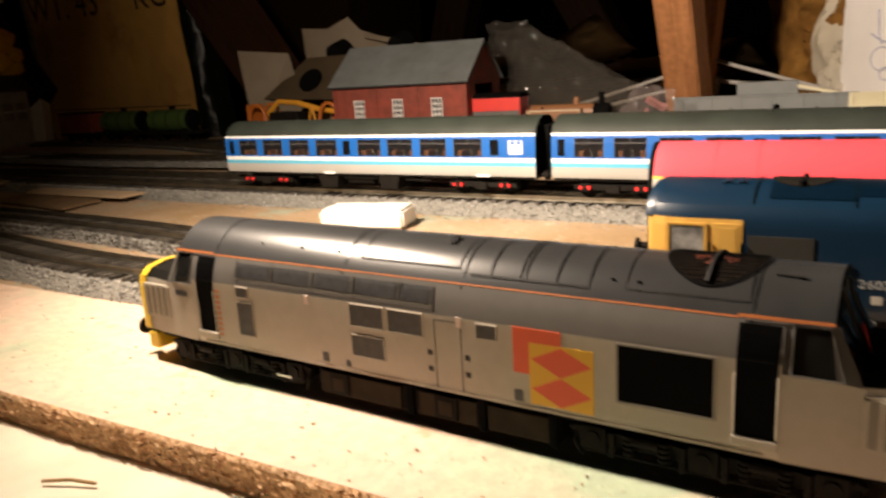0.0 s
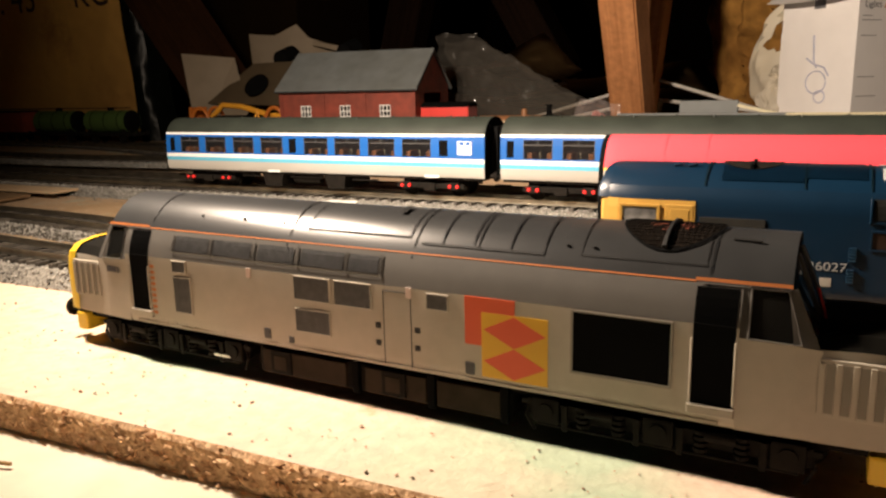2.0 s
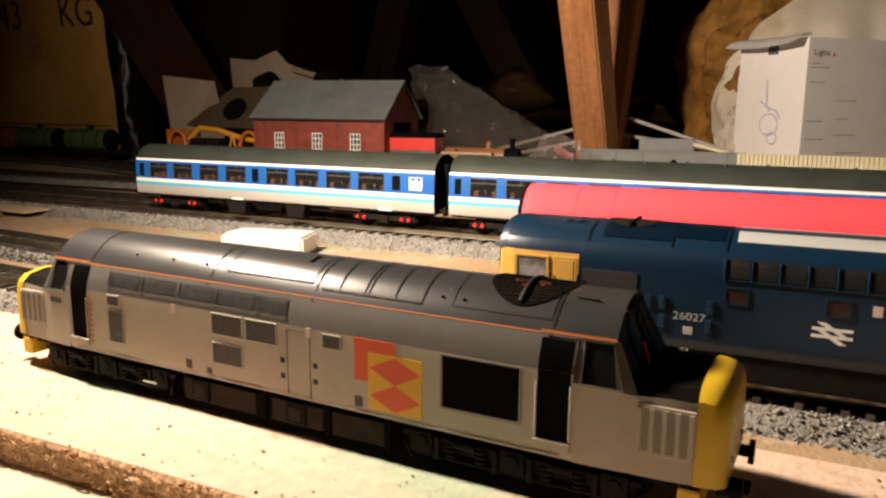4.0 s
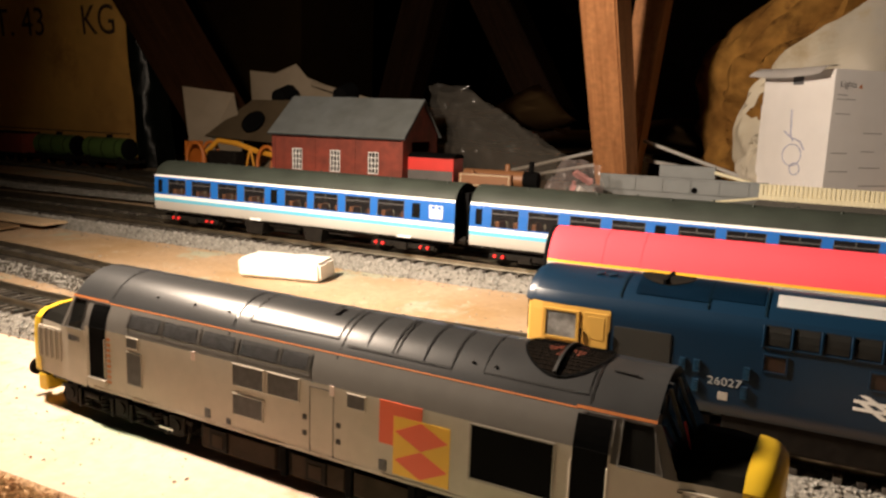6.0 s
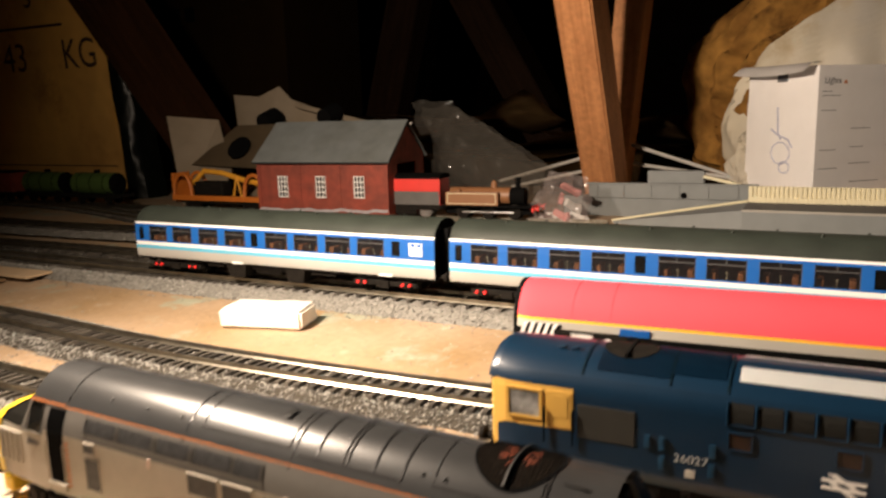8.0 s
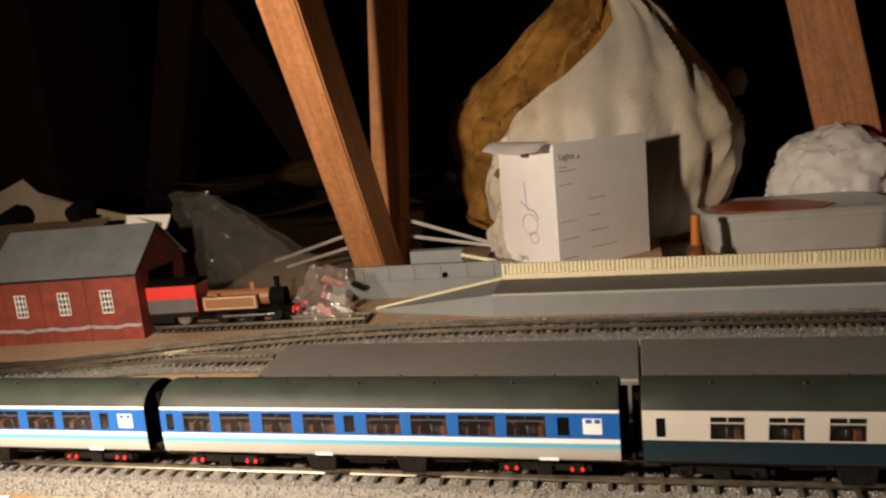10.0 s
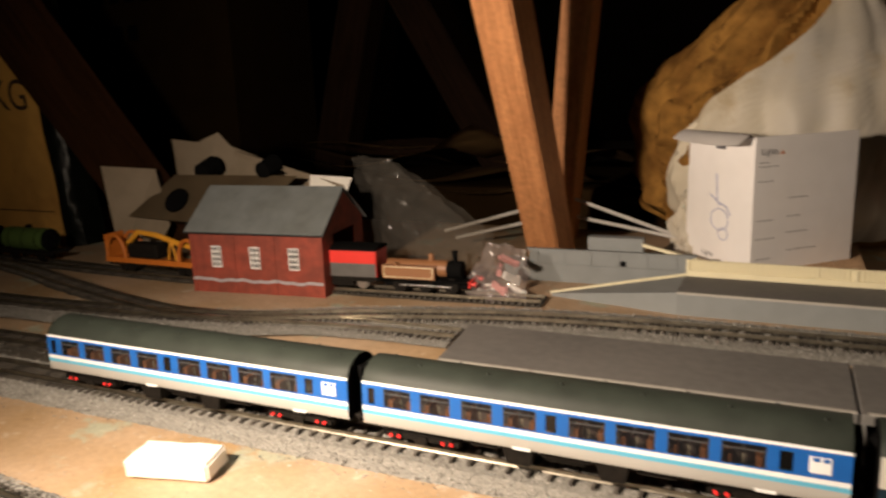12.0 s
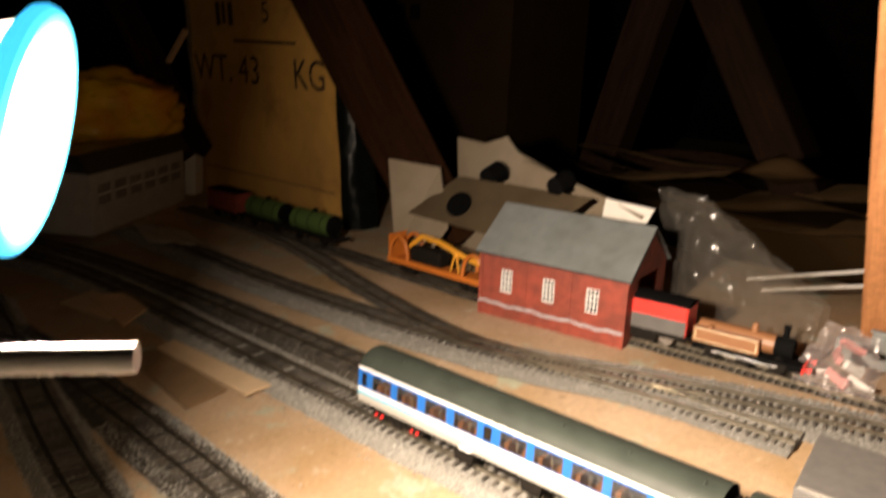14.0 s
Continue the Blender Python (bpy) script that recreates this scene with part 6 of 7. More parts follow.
# ---- card, foam and bags behind the shed ----
M["tray_brown"] = material("dull_brown_card", (0.085, 0.060, 0.030), 0.85, var=0.12, scale=40, second=(0.065, 0.043, 0.02), mix_scale=14)
def card_sheet(name, pts, mat, label, thick=0.0018, holes=(), cat="card"):
    b = bmesh.new()
    v = [Vector(p) for p in pts]
    n = (v[1] - v[0]).cross(v[2] - v[0]).normalized()
    if n.z < 0:
        n = -n
    loft([v + v[:1], [p - n * thick for p in v + v[:1]]], bm=b)
    b.faces.new([b.verts.new(p) for p in v])
    b.faces.new([b.verts.new(p - n * thick) for p in v])
    bmesh.ops.remove_doubles(b, verts=b.verts, dist=1e-6)
    t = finish(name, b, mat, scale=1)
    n = (Vector(pts[1]) - Vector(pts[0])).cross(Vector(pts[2]) - Vector(pts[0])).normalized()
    if n.y > 0:
        n = -n
    for c, r in holes:
        h = rod(Vector(c) + n * 0.003, Vector(c) + n * 0.0005, r, seg=18)
        o = finish("cut_hole", h, "black", t, scale=1)
    return tagged(t, label, cat)


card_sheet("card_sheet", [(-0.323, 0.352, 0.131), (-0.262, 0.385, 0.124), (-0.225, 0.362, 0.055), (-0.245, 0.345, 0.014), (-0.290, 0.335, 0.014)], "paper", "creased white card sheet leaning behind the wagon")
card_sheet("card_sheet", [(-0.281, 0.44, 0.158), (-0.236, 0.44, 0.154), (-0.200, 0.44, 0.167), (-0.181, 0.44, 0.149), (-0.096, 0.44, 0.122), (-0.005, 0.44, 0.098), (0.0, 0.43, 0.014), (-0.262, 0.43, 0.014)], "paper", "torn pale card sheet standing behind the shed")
card_sheet("card_tray", [(-0.285, 0.352, 0.066), (-0.236, 0.392, 0.116), (-0.045, 0.392, 0.118), (-0.10, 0.352, 0.060)], "tray_brown", "dark brown card tray with round black holes", holes=(((-0.2107, 0.3645, 0.0865), 0.017),))
for x, y, z, r in ((-0.195, 0.402, 0.122, 0.0135), (-0.0916, 0.394, 0.1266, 0.0125)):
    tagged(finish("black_knob", rod((x, y + 0.02, z + 0.003), (x, y - 0.006, z - 0.003), r, r * 0.85, seg=18), "black", scale=1), "round black plastic cap on the card", "cap")
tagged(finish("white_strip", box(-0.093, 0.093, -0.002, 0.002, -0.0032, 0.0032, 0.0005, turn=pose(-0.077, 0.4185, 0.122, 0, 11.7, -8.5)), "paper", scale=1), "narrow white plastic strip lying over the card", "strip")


card_sheet("card_sheet", [(-0.037, 0.410, 0.117), (0.023, 0.408, 0.115), (0.018, 0.402, 0.099), (-0.036, 0.404, 0.097)], "white_block", "small white card scrap propped behind the shed roof")


M["pink_part"] = material("pink_kit_plastic", (0.62, 0.25, 0.24), 0.45, var=0.1)


def bag_sheet(name, rows, mat, label, amount, scale, seed, cat="bag", fine=30):
    """A crumpled skin through a few rows of guide points."""
    pts = np.array(rows, float)
    n, m = pts.shape[:2]
    bm = bmesh.new()
    U, V = fine, fine
    grid = []
    for i in range(U + 1):
        line = []
        for j in range(V + 1):
            a, c = i / U * (n - 1), j / V * (m - 1)
            i0, j0 = min(int(a), n - 2), min(int(c), m - 2)
            fa, fc = a - i0, c - j0
            fa, fc = fa * fa * (3 - 2 * fa), fc * fc * (3 - 2 * fc)
            p = (pts[i0, j0] * (1 - fa) + pts[i0 + 1, j0] * fa) * (1 - fc) + (pts[i0, j0 + 1] * (1 - fa) + pts[i0 + 1, j0 + 1] * fa) * fc
            line.append(p)
        grid.append(line)
    loft(grid, bm=bm)
    for v in bm.verts:
        q = v.co * scale
        v.co += noise.noise_vector(q + Vector((seed, 0, 0))) * amount + Vector((0, 0, 0)) + noise.noise_vector(q * 2.7 + Vector((0, seed, 0))) * amount * 0.5 + noise.noise_vector(q * 6.5 + Vector((0, 0, seed))) * amount * 0.2
    return tagged(finish(name, bm, mat, smooth=fine > 40, scale=1), label, cat)


BAG = [[(0.025, 0.405, 0.142), (0.037, 0.395, 0.113), (0.046, 0.392, 0.085), (0.05, 0.395, 0.016)], [(0.076, 0.40, 0.140), (0.082, 0.38, 0.107), (0.086, 0.372, 0.061), (0.09, 0.372, 0.015)], [(0.126, 0.385, 0.114), (0.133, 0.362, 0.084), (0.133, 0.354, 0.042), (0.135, 0.350, 0.015)], [(0.174, 0.365, 0.086), (0.179, 0.345, 0.063), (0.180, 0.337, 0.032), (0.182, 0.334, 0.015)], [(0.217, 0.345, 0.067), (0.216, 0.33, 0.048), (0.217, 0.32, 0.027), (0.219, 0.316, 0.015)]]
bag_sheet("clear_bag", BAG, "poly_clear", "crumpled clear polythene bag slumped beside the shed", 0.0055, 30, 1.0, fine=90)
bag_sheet("clear_bag", [[(x + 0.004, y + 0.022, z * 0.94) for x, y, z in r] for r in BAG], "poly_clear", "inner layer of crumpled clear polythene", 0.006, 24, 5.0, fine=70)
for k, (x, y, z, a, c) in enumerate(((0.228, 0.318, 0.020, 20, "white"), (0.243, 0.312, 0.022, -35, "pink_part"), (0.252, 0.322, 0.030, 60, "white"), (0.238, 0.326, 0.036, 110, "pink_part"), (0.260, 0.318, 0.019, -15, "white"), (0.247, 0.330, 0.046, 40, "pink_part"))):
    pc = box(-11, 11, -2.2, 2.2, -3.5, 3.5, 0.6)
    rod((0, 0, 0), (9, 0, 5), 2.0, seg=8, bm=pc)
    ob = finish("plastic_part", pc, c)
    ob.matrix_world = pose(x, y, z, 20 * (k - 2), 15 * (k % 3), a)
    tagged(ob, "small pink plastic kit part in the bag" if c == "pink_part" else "small white plastic kit part in the bag", "kit part", "kit parts")
bag_sheet("small_clear_bag", [[(0.222, 0.326, 0.060), (0.243, 0.322, 0.066), (0.266, 0.327, 0.058)], [(0.215, 0.306, 0.036), (0.243, 0.296, 0.043), (0.272, 0.308, 0.036)], [(0.210, 0.30, 0.014), (0.243, 0.286, 0.014), (0.276, 0.298, 0.014)]], "poly_milky", "small clear bag with pink and white parts", 0.005, 60, 2.0, fine=44)


for p, q in (((0.10, 0.50, 0.036), (0.23, 0.52, 0.072)), ((0.12, 0.49, 0.030), (0.24, 0.53, 0.056)), ((0.27, 0.50, 0.082), (0.405, 0.49, 0.040)), ((0.27, 0.51, 0.059), (0.40, 0.48, 0.044))):
    tagged(finish("plastic_rod", rod(p, q, 0.0022, seg=8), "grey_rod", scale=1), "thin grey-white plastic rod in the pile", "rod", "plastic rods")

tagged(finish("cream_strip", box(-0.036, 0.036, -0.003, 0.003, -0.0015, 0.0015, 0.0004, turn=pose(0.402, 0.392, 0.0475, 0, 13, 0)), "cream", scale=1), "loose cream plastic strip resting on the girder", "strip")


# ---- insulation sack, tub and clutter at the right ----
def ball_bag(name, centre, size, mat, label, amount, scale, seed, cat="bag", flat=None, fine=5, folds=0.0):
    b = bmesh.new()
    bmesh.ops.create_icosphere(b, subdivisions=fine, radius=1)
    for v in b.verts:
        n = v.co.normalized()
        r = 1 + amount * noise.noise(n * scale + Vector((seed, 0, 0))) + 0.5 * amount * noise.ridged_multi_fractal(n * scale * 1.6 + Vector((0, seed, 0)), 1.0, 2.0, 3, 1.0, 2.0)
        if folds:
            d, _ = noise.voronoi(n * 3.2 + Vector((seed, seed, 0)))
            r += folds * (d[1] - d[0]) + folds * 0.5 * math.sin(9 * math.atan2(n.x, n.z + 0.4) + seed)
            d, _ = noise.voronoi(n * 8 + Vector((seed, 0, seed)))
            r += folds * 0.35 * (d[1] - d[0])
        v.co = Vector((n.x * size[0], n.y * size[1], n.z * size[2])) * r
        v.co += Vector(centre)
        if flat is not None:
            v.co.z = max(v.co.z, flat)
    return tagged(finish(name, b, mat, smooth=fine > 4, scale=1), label, cat)


SACK = [(0.013, 0.105), (0.03, 0.128), (0.06, 0.152), (0.10, 0.166), (0.15, 0.168), (0.19, 0.158), (0.23, 0.135), (0.265, 0.106), (0.30, 0.080), (0.33, 0.05), (0.345, 0.012)]


def sack_skin(spread, swell, a0, a1, nu, nv, z0, cut=None, pleat=0.0, lump=0.0, seed=0.0, left=0.0, creases=(), facets=0.0):
    """A slumped round bag: outline by height, with pleats running to the neck."""
    bm = bmesh.new()
    zs = [z0 + (0.345 - z0) * k / nv for k in range(nv + 1)]
    grid = []
    for i in range(nu + 1):
        line = []
        for z in zs:
            lo = a0 if cut is None else cut(z)
            a = radians(lo + (a1 - lo) * i / nu)
            r = float(np.interp(z, [p[0] for p in SACK], [p[1] for p in SACK])) * swell
            f = abs(((a * 2.6 + 0.6 * noise.noise(Vector((a * 2, z * 9, seed)))) % 1.0) - 0.5) * 2
            g = abs(((a * 6.1 + 0.9 * noise.noise(Vector((a * 3, z * 14, seed + 4)))) % 1.0) - 0.5) * 2
            r *= 1 + pleat * (f - 0.5) + pleat * 0.4 * (g - 0.5)
            q = Vector((math.cos(a) + z * 3, math.sin(a), z * 3.5 - 0.6 * math.cos(a))) * 2.2 + Vector((seed, 0, 0))
            s2 = noise.noise(q * 0.9) + 0.5 * abs(noise.noise(q * 2.1)) + 0.22 * noise.noise(q * 5)
            if facets:
                d, _ = noise.voronoi(Vector((math.cos(a) * 1.4, math.sin(a) * 1.4, z * 8)) + Vector((seed, 0, 0)))
                e, _ = noise.voronoi(Vector((math.cos(a) * 3.4, math.sin(a) * 3.4, z * 17)) + Vector((0, seed, 0)))
                r *= 1 + facets * (d[0] - 0.4) + facets * 0.4 * (e[0] - 0.4)
            r *= 1 + lump * s2
            for c0, c1, w in creases:
                d = abs(math.degrees(a) - c0 - c1 * (z - 0.2) - 9 * noise.noise(Vector((z * 25, seed, c0)))) / w
                r *= 1 - 0.30 * math.exp(-d * d)
            r *= 1 + left * max(0, -math.cos(a))
            line.append((0.494 + 0.10 * max(z - 0.2, 0) * 1.2 + r * math.cos(a), 0.66 + spread * r * math.sin(a), z + lump * 0.05 * noise.noise(q * 3)))
        grid.append(line)
    return loft(grid, bm=bm)


t = thing("insulation_sack", (0, 0, 0), 0, "torn polythene sack spilling golden brown loft insulation", "sack")
finish("insulation", sack_skin(0.62, 0.95, -180, 180, 110, 60, 0.013, lump=0.17, seed=3.0, left=0.11, creases=((-128, 260, 5), (-150, 180, 4), (-112, 330, 4))), "sack", t, "fibrous golden brown insulation", smooth=True, scale=1)
finish("polythene_wrap", sack_skin(0.66, 1.02, -130, 100, 90, 46, 0.026, cut=lambda z: float(np.interp(z, (0.0, 0.12, 0.18, 0.235, 0.29, 0.345), (-150, -140, -126, -100, -75, -75))), pleat=0.07, lump=0.03, seed=8.0, facets=0.14), "poly_grey", t, "dusty creased grey polythene wrapping", smooth=True, scale=1)
bag_sheet("loose_polythene", [[(0.385, 0.50, 0.075), (0.40, 0.51, 0.10), (0.43, 0.53, 0.12)], [(0.372, 0.47, 0.03), (0.39, 0.47, 0.045), (0.42, 0.49, 0.06)], [(0.36, 0.46, 0.014), (0.39, 0.455, 0.014), (0.43, 0.46, 0.014)]], "poly_grey", "loose crumpled polythene beside the carton", 0.010, 40, 6.0)


def tub(at):
    t = thing("plastic_tub", at, 4, "lidded frosted grey plastic tub with an orange-brown patch", "tub")
    def ring(w, d, z, r=14, n=6):
        out = []
        for cx, cy, a0 in ((w - r, d - r, 0), (-w + r, d - r, 90), (-w + r, -d + r, 180), (w - r, -d + r, 270)):
            for k in range(n + 1):
                a = radians(a0 + 90 * k / n)
                out.append((cx + r * math.cos(a), cy + r * math.sin(a), z))
        return out
    part("tub_body", loft([ring(96, 56, 0, 26), ring(104, 62, 40, 30)], closed=True, caps=True), "tub", t, smooth=True)
    lid = part("tub_lid", loft([ring(107, 65, 38, 32), ring(108, 66, 43, 33), ring(104, 62, 46.5, 30), ring(99, 57, 45, 27)], closed=True, caps=True), "tub", t, "grey lid with raised rim", smooth=True)
    part("lid_patch", prism([(-84, -40), (-40, -50), (20, -48), (44, -20), (10, 30), (-60, 40), (-90, 8)], 45.2, 46.2, axis="z"), "rust_red", lid, "orange-brown contents under the lid")
    return t


tub((0.722, 0.60, 0.013))
ball_bag("white_bag", (0.80, 0.72, 0.07), (0.075, 0.05, 0.06), "card_white", "crumpled white carrier bag", 0.16, 2.5, 5.0, flat=0.013)
ball_bag("magenta_cloth", (0.95, 0.78, 0.13), (0.075, 0.05, 0.04), "magenta", "bright magenta cloth bundle", 0.14, 2.5, 7.0, "cloth")
ball_bag("cloth_pile", (0.96, 0.76, 0.05), (0.09, 0.06, 0.07), "sack", "brown cloth pile under the bundle", 0.14, 2.5, 9.0, "cloth", flat=0.0)
t = thing("glue_bottle", (0.605, 0.475, 0.0125), 0, "small dark brown glue bottle with an orange neck", "bottle")
part("bottle_body", rod((0, 0, 0), (0, 0, 26), 11, 8, seg=18), "rust_dark", t, smooth=True)
part("bottle_neck", rod((0, 0, 26), (0, 0, 58), 5.5, 4.5, seg=14), "wagon_orange", t, smooth=True)
# Pale lumps added to stand for white glints by the plank wall.
for x, z in ((0.69, 0.205), (0.685, 0.148)):
    bb = ball_bag("glint_lump", (x, 0.80, z), (0.012, 0.006, 0.016), "poly_grey", "pale lump added for a white glint in the dark", 0.3, 3, x)
beam("wall_plank", (0.60, 0.83, 0.10), (0.98, 0.83, 0.10), 0.26, 0.03, "timber_dark", "plank wall behind the clutter, shade put into its colour", cat="plank")

# brown sheets heaped in the eaves
for k, (x0, x1, y0, y1, z0, z1, tz) in enumerate(((-0.42, -0.06, 0.72, 0.95, 0.0, 0.10, 4), (-0.30, 0.06, 0.70, 0.92, 0.02, 0.115, -3), (-0.2, 0.22, 0.74, 1.0, 0.03, 0.075, 5), (-0.05, 0.36, 0.72, 1.0, 0.0, 0.06, -6), (0.05, 0.45, 0.80, 1.05, 0.0, 0.10, 3))):
    b = bmesh.new()
    rows = []
    for i in range(21):
        u = i / 20
        rows.append([(x0 + (x1 - x0) * u, y0 + (y1 - y0) * v, z1 - 0.03 * v + 0.012 * math.sin(u * 7 + k + v * 3) + (0.03 * max(0, u - 0.8) * 5 if k == 1 else 0)) for v in (0, 0.25, 0.5, 0.75, 1)])
    loft(rows, bm=b)
    bmesh.ops.solidify(b, geom=b.faces[:], thickness=0.006)
    tagged(finish("felt_sheet", b, "old_card", smooth=True, scale=1), "curled brown sheet in a dim heap in the eaves", "sheet", "heaped sheets")

# Core coloured near black, as card lying in shade.
tagged(finish("heap_core", box(-0.42, 0.45, 0.76, 1.05, -0.02, 0.055, 0.01), "carton_shaded", scale=1), "stacked brown card under the sheets, dimmed in its colour", "card stack")

coil = bmesh.new()
for k in range(4):
    r = 0.092 + 0.009 * k
    tube([(-0.135 + r * math.cos(a), 0.87 + r * 0.8 * math.sin(a), 0.106 + 0.003 * (k % 2) + 0.003 * math.sin(3 * a + k)) for a in [2 * math.pi * q / 40 for q in range(41)]], 0.0042, 6, coil)
tagged(finish("cable_coil", coil, "timber_dark", smooth=True, scale=1), "coil of dark cable lying on the heaped sheets", "cable")
curl = loft([[(-0.30 + 0.335 * u, 0.78 + w, 0.122 - 0.01 * u + 0.034 * max(0, (u - 0.82) / 0.18) ** 2 + 0.003 * math.sin(u * 9)) for w in (0, 0.012, 0.024)] for u in [k / 24 for k in range(25)]])
bmesh.ops.solidify(curl, geom=curl.faces[:], thickness=0.004)
tagged(finish("card_strip", curl, "old_card", smooth=True, scale=1), "long brown card strip with a curled end on the heap", "card")

# ---- far left corner ----
M["old_tan"] = material("brown_card_sheet", (0.26, 0.165, 0.085), 0.85, var=0.08, second=(0.2, 0.125, 0.06), mix_scale=14)
ball_bag("yellow_bag", (-0.79, 0.205, 0.148), (0.06, 0.115, 0.062), "yellow_bag", "crumpled yellow carrier bag on the grey station roof", 0.16, 2.2, 2.0, folds=0.09)


def grey_station(at, yaw):
    t = thing("station_building", at, yaw, "grey model station building with a row of pale windows", "model building")
    part("wall", box(-130, 130, -40, 40, 0, 85, 0.6), "grey_model", t)
    part("roof", prism([(-48, 84), (48, 84), (30, 108), (-30, 108)], -138, 138), "roof_dark", t)
    for k in range(6):
        w = part("window", box(-112 + k * 40, -86 + k * 40, -41, -39.5, 40, 66), "pane", t)
        part("window_frame", box(-114 + k * 40, -84 + k * 40, -41.6, -41, 52, 54), "coach_white", w)
    return t


grey_station((-0.708, 0.178, 0.013), 123)
tagged(finish("white_block", box(-0.010, 0.010, -0.016, 0.016, 0, 0.092, 0.002, turn=pose(-0.790, 0.352, 0.013, 0, 3, 33)), "white_block", scale=1), "upright white plastic block beside the grey station", "block")
card_sheet("card_offcut", [(-0.225, -0.031, 0.0065), (-0.230, -0.012, 0.007), (-0.095, -0.006, 0.006), (-0.095, -0.030, 0.006)], "tan_card", "pale tan card strip lying beside the main line")
card_sheet("card_offcut", [(-0.232, -0.056, 0.0035), (-0.228, -0.026, 0.0035), (-0.117, -0.033, 0.0035), (-0.111, -0.072, 0.0035)], "old_tan", "brown card offcut lying between the tracks")
card_sheet("card_offcut", [(-0.399, -0.041, 0.006), (-0.415, 0.001, 0.007), (-0.327, 0.002, 0.007), (-0.321, -0.030, 0.006)], "tan_card", "tan card offcut lying between the tracks")
for p, q in (((-0.897, 0.30, 0.331), (-0.73, 0.30, 0.429)), ((-0.761, 0.30, 0.233), (-0.707, 0.30, 0.281)), ((-1.0, 0.30, 0.40), (-0.94, 0.30, 0.46))):
    tagged(finish("timber_splinter", box(-0.004, 0.004, -0.003, 0.003, 0, (Vector(q) - Vector(p)).length, turn=Matrix.Translation(p) @ (Vector(q) - Vector(p)).to_track_quat("Z", "Y").to_matrix().to_4x4()), "tan_card", scale=1), "pale split wood stick in the eaves", "stick", "split sticks")
beam("rafter", (-0.80, 0.345, 0.06), (-1.22, 0.285, 0.62), 0.11, 0.06, "timber_shaded", "old rafter over the grey station, shade put into its colour")


card_sheet("card_offcut", [(-0.638, 0.163, 0.0150), (-0.552, 0.194, 0.0155), (-0.476, 0.174, 0.0150), (-0.541, 0.134, 0.0145)], "cyan_card", "pale card offcut lying by the far tracks")
card_sheet("card_offcut", [(-0.40, -0.012, 0.0085), (-0.375, 0.020, 0.0085), (-0.318, 0.010, 0.0085), (-0.288, -0.030, 0.0085)], "tan_card", "small pale card offcut on the board")


# ---- the spotlight that lights the layout ----
def spotlight():
    t = thing("spotlight", LAMP_AT, 0, "lit reflector spotlight with blue rim on a white arm", "lamp")
    aim = LAMP_WAY.to_track_quat("Z", "Y").to_matrix().to_4x4() @ Matrix.Scale(1.18, 4)
    bowl = bmesh.new()
    prof = [(6, -34), (8, -30), (14, -20), (20.5, -11), (24.5, -0.5)]
    loft([[(r * math.cos(a), r * math.sin(a), z) for r, z in prof] for a in [2 * math.pi * k / 48 for k in range(49)]], bm=bowl)
    bmesh.ops.solidify(bowl, geom=bowl.faces[:], thickness=0.8)
    bowl.transform(aim)
    part("reflector", bowl, "lamp_white", t, "flared reflector bowl", smooth=True)
    rim = tube([(24.9 * math.cos(a), 24.9 * math.sin(a), 0) for a in [2 * math.pi * k / 48 for k in range(49)]], 2.5, 10)
    rim.transform(aim)
    part("rim", rim, "lamp_rim", t, "bright blue rim", smooth=True)
    bulb = bmesh.new()
    bmesh.ops.create_uvsphere(bulb, u_segments=24, v_segments=14, radius=12)
    bulb.transform(aim @ Matrix.Translation((0, 0, -17)))
    part("bulb_face", bulb, "glow", t, "glowing lamp bulb", smooth=True)
    back = rod((0, 0, -29), (0, 0, -48), 7, 6, seg=24)
    back.transform(aim)
    part("lamp_holder", back, "lamp_white", t, smooth=True)
    tail = aim @ Vector((0, 0, -48))
    tip = (Vector((0.2655, -0.2953, 0.2264)) - LAMP_AT) * 1000
    arm = [tip, tip + Vector((-12, -12.5, -0.35)), tip + Vector((-35, -37, -1)), tip + Vector((-71, -58, 5)), tip + Vector((-97, -52, 17)), tail]
    part("arm", tube([p * 1000 for p in smooth_path([tuple(a / 1000) for a in arm], 0.004)], 2.2, 12), "lamp_white", t, "white bent steel arm", smooth=True)
    stem = [tail, tail + Vector((-30, -50, 80)), tail + Vector((-40, -80, 320)), tail + Vector((-30, -60, 900)), tail + Vector((-20, -40, 1700))]
    part("flex", tube([p * 1000 for p in smooth_path([tuple(a / 1000) for a in stem], 0.02)], 1.8, 8), "lamp_white", t, "white flex rising to the rafters", smooth=True)
    return t


spotlight()


# ---- fine litter ----
def litter(name, area, count, size, mat, label, seed, z=None):
    rng = np.random.default_rng(seed)
    x0, x1, y0, y1 = area
    xy = np.stack([rng.uniform(x0, x1, count), rng.uniform(y0, y1, count)], 1)
    zz = np.array([(rise(y) if z is None else z) for _, y in xy])
    shape = STONE[None] * rng.uniform(0.4, 1.6, (count, 6, 1)) * (size * rng.uniform(0.3, 1.4, (count, 1, 1)))
    shape[..., 2] *= 0.5
    shape[..., :2] += xy[:, None, :]
    shape[..., 2] += zz[:, None] + 0.0003
    me = bpy.data.meshes.new(name)
    me.from_pydata(shape.reshape(-1, 3).tolist(), [], (STONE_FACES[None] + 6 * np.arange(count)[:, None, None]).reshape(-1, 3).tolist())
    me.materials.append(M[mat])
    return tagged(new(name, me), label, "debris", kind="stuff")


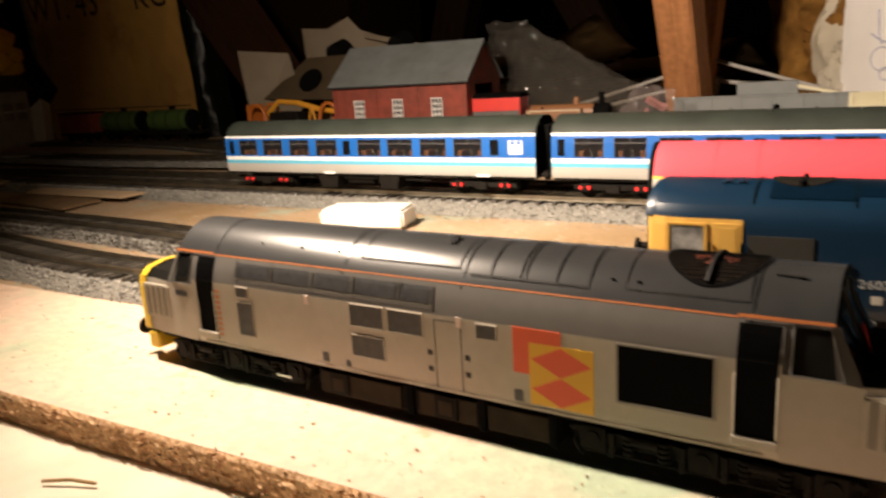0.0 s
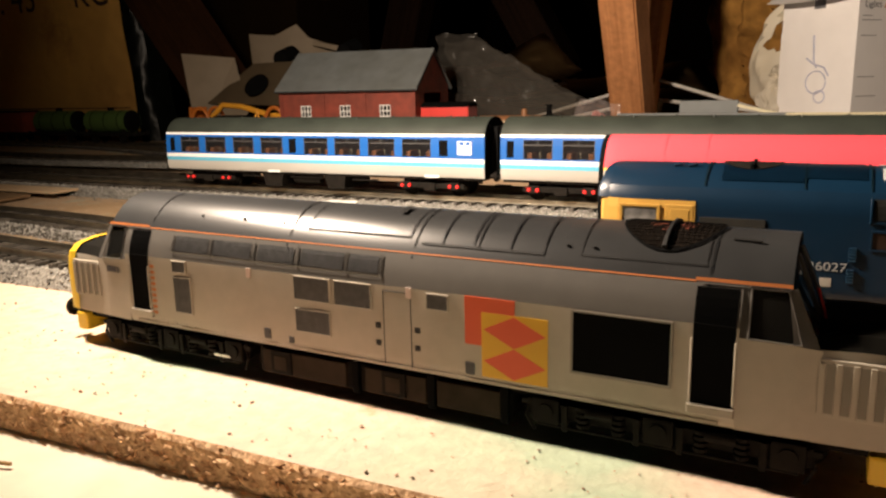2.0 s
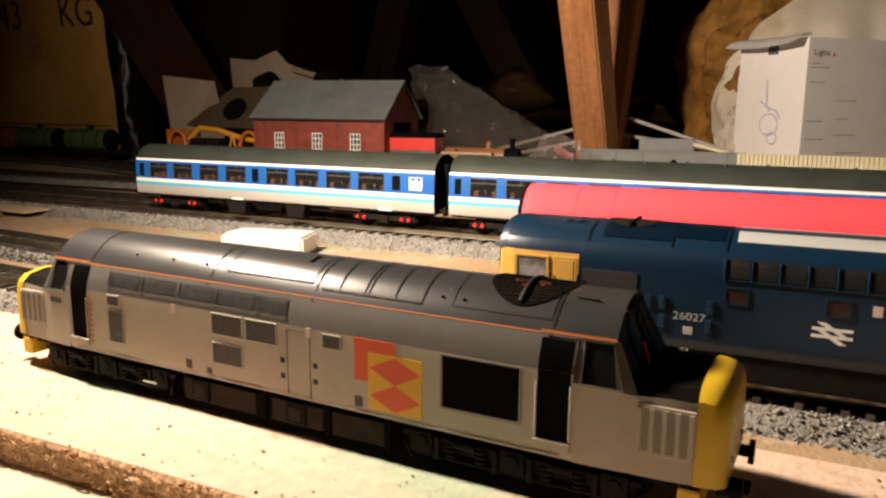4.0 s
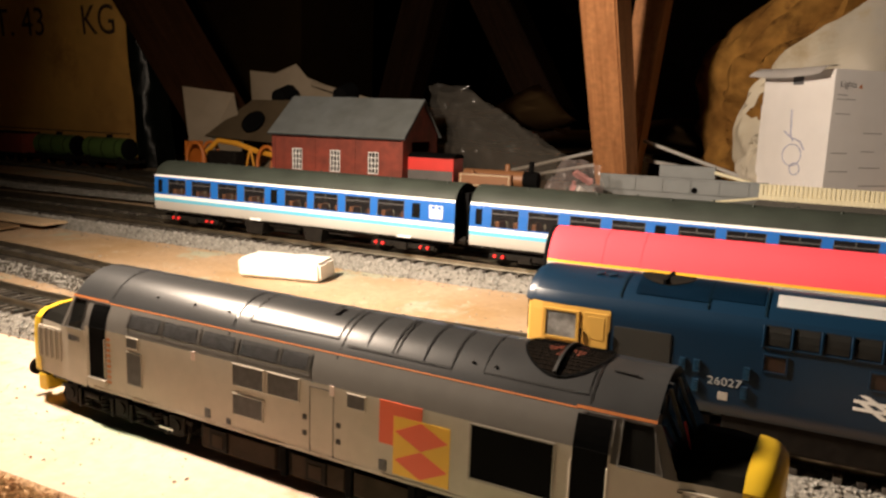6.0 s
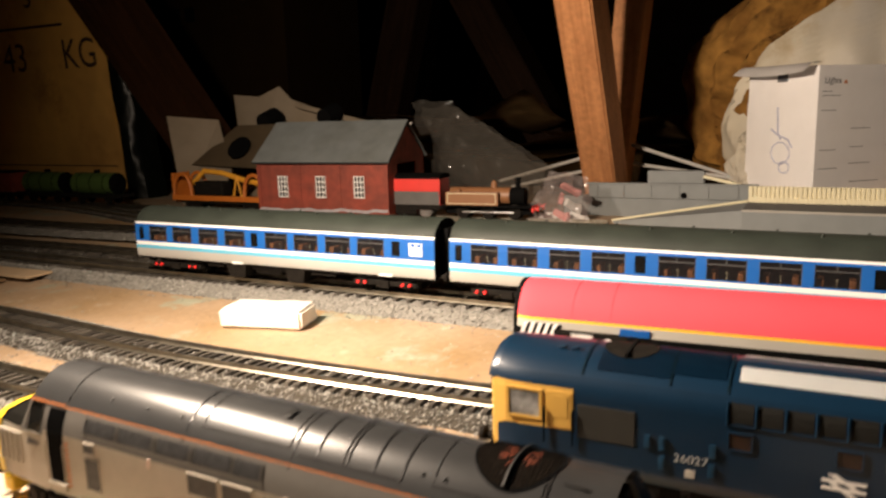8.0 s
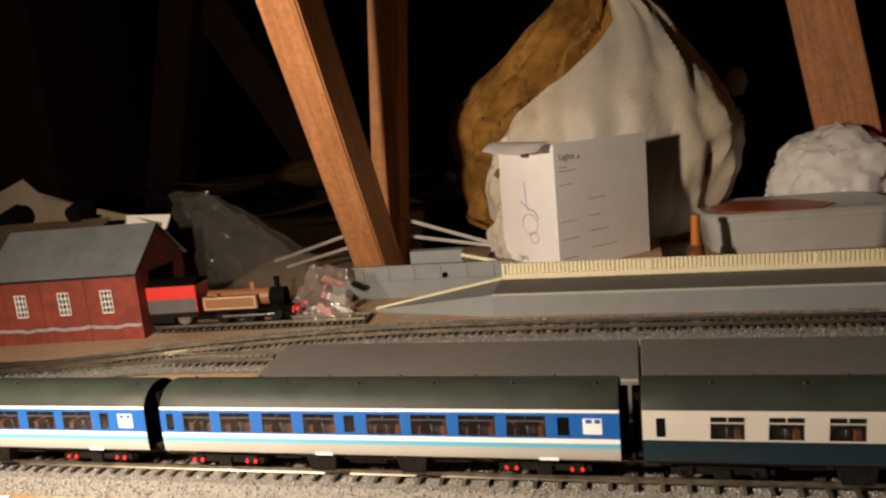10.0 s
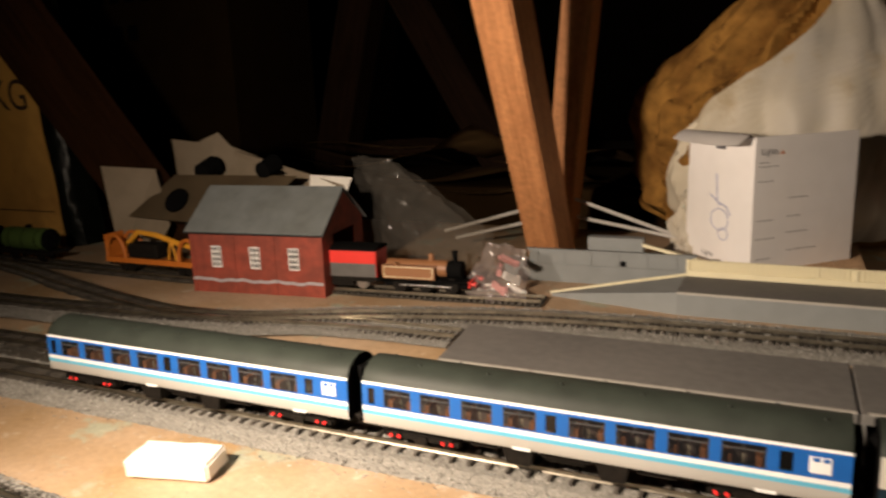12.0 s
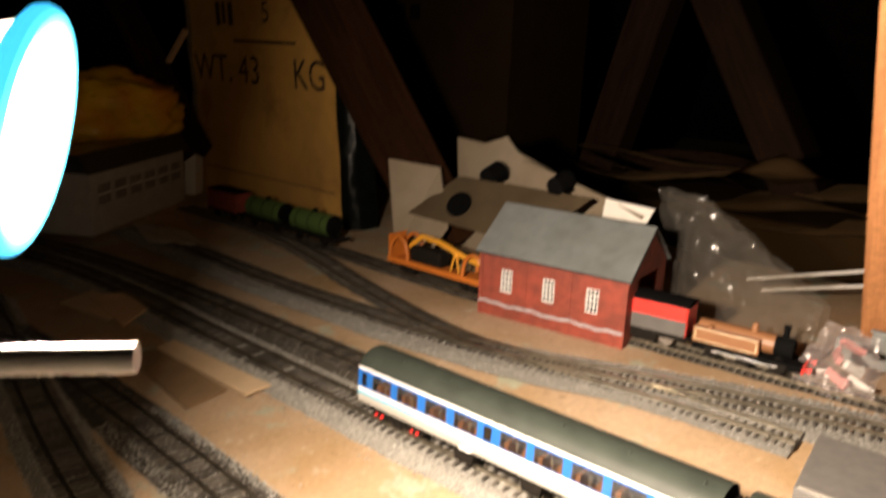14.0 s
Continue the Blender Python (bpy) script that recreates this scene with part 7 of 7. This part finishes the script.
litter("board_debris", (-0.3, 0.8, FRONT, -0.22), 320, 0.0005, "board_fleck", "crumbs and grit scattered on the front of the board", 21)
litter("loose_ballast", (-0.15, 0.8, -0.026, -0.008), 700, 0.0007, "ballast", "loose ballast stones spilled beside the main line", 51)
litter("loose_ballast", (-0.1, 0.75, -0.165, -0.145), 500, 0.0007, "ballast", "loose ballast stones between the sidings", 52)
litter("loose_ballast", (-0.1, 0.6, -0.105, -0.07), 260, 0.0006, "ballast", "scattered ballast stones on the board", 53)
litter("board_debris", (-0.2, 0.8, -0.1, -0.01), 700, 0.0005, "board_fleck", "crumbs and grit scattered by the main line", 22)
litter("board_debris", (-0.3, 0.4, 0.17, 0.36), 500, 0.0006, "board_fleck", "crumbs and grit scattered round the shed", 23)
for k, (x, y, a, L) in enumerate(((0.262, -0.322, 20, 0.016), (0.238, -0.330, -8, 0.011))):
    tagged(finish("twig", tube([(x - math.cos(radians(a)) * L / 2, y - math.sin(radians(a)) * L / 2, -0.0086), (x, y + 0.0006, -0.0082), (x + math.cos(radians(a)) * L / 2, y + math.sin(radians(a)) * L / 2, -0.0086)], 0.0005, 5), "old_card", scale=1), "thin dark splinter of wood on the ledge", "splinter", "splinters")

# splintered chips along the broken board edge
rng = np.random.default_rng(31)
count = 5200
centre = np.stack([rng.uniform(-0.15, 0.75, count), rng.uniform(FRONT - 0.0022, FRONT - 0.0004, count), rng.uniform(-0.0096, 0.0002, count)], 1)
chips = STONE[None] * np.array([1.7, 0.7, 0.55])[None, None] * rng.uniform(0.5, 1.5, (count, 6, 1)) * (0.00055 * rng.uniform(0.35, 1.5, (count, 1, 1)))
turn = rng.normal(0, 0.5, count)
ca, sa = np.cos(turn)[:, None], np.sin(turn)[:, None]
chips = np.stack([chips[..., 0] * ca - chips[..., 2] * sa, chips[..., 1], chips[..., 0] * sa + chips[..., 2] * ca], -1) + centre[:, None, :]
me = bpy.data.meshes.new("chip_edge")
me.from_pydata(chips.reshape(-1, 3).tolist(), [], (STONE_FACES[None] + 6 * np.arange(count)[:, None, None]).reshape(-1, 3).tolist())
me.materials.append(M["chip_bits"])
tagged(new("wood_chip", me), "brown and tan wood chips along the broken board edge", "wood chips", kind="stuff")
litter("board_debris", (-0.3, 0.8, FRONT, -0.235), 1500, 0.00035, "pink_grit", "pinkish grit and sawdust on the front of the board", 41)
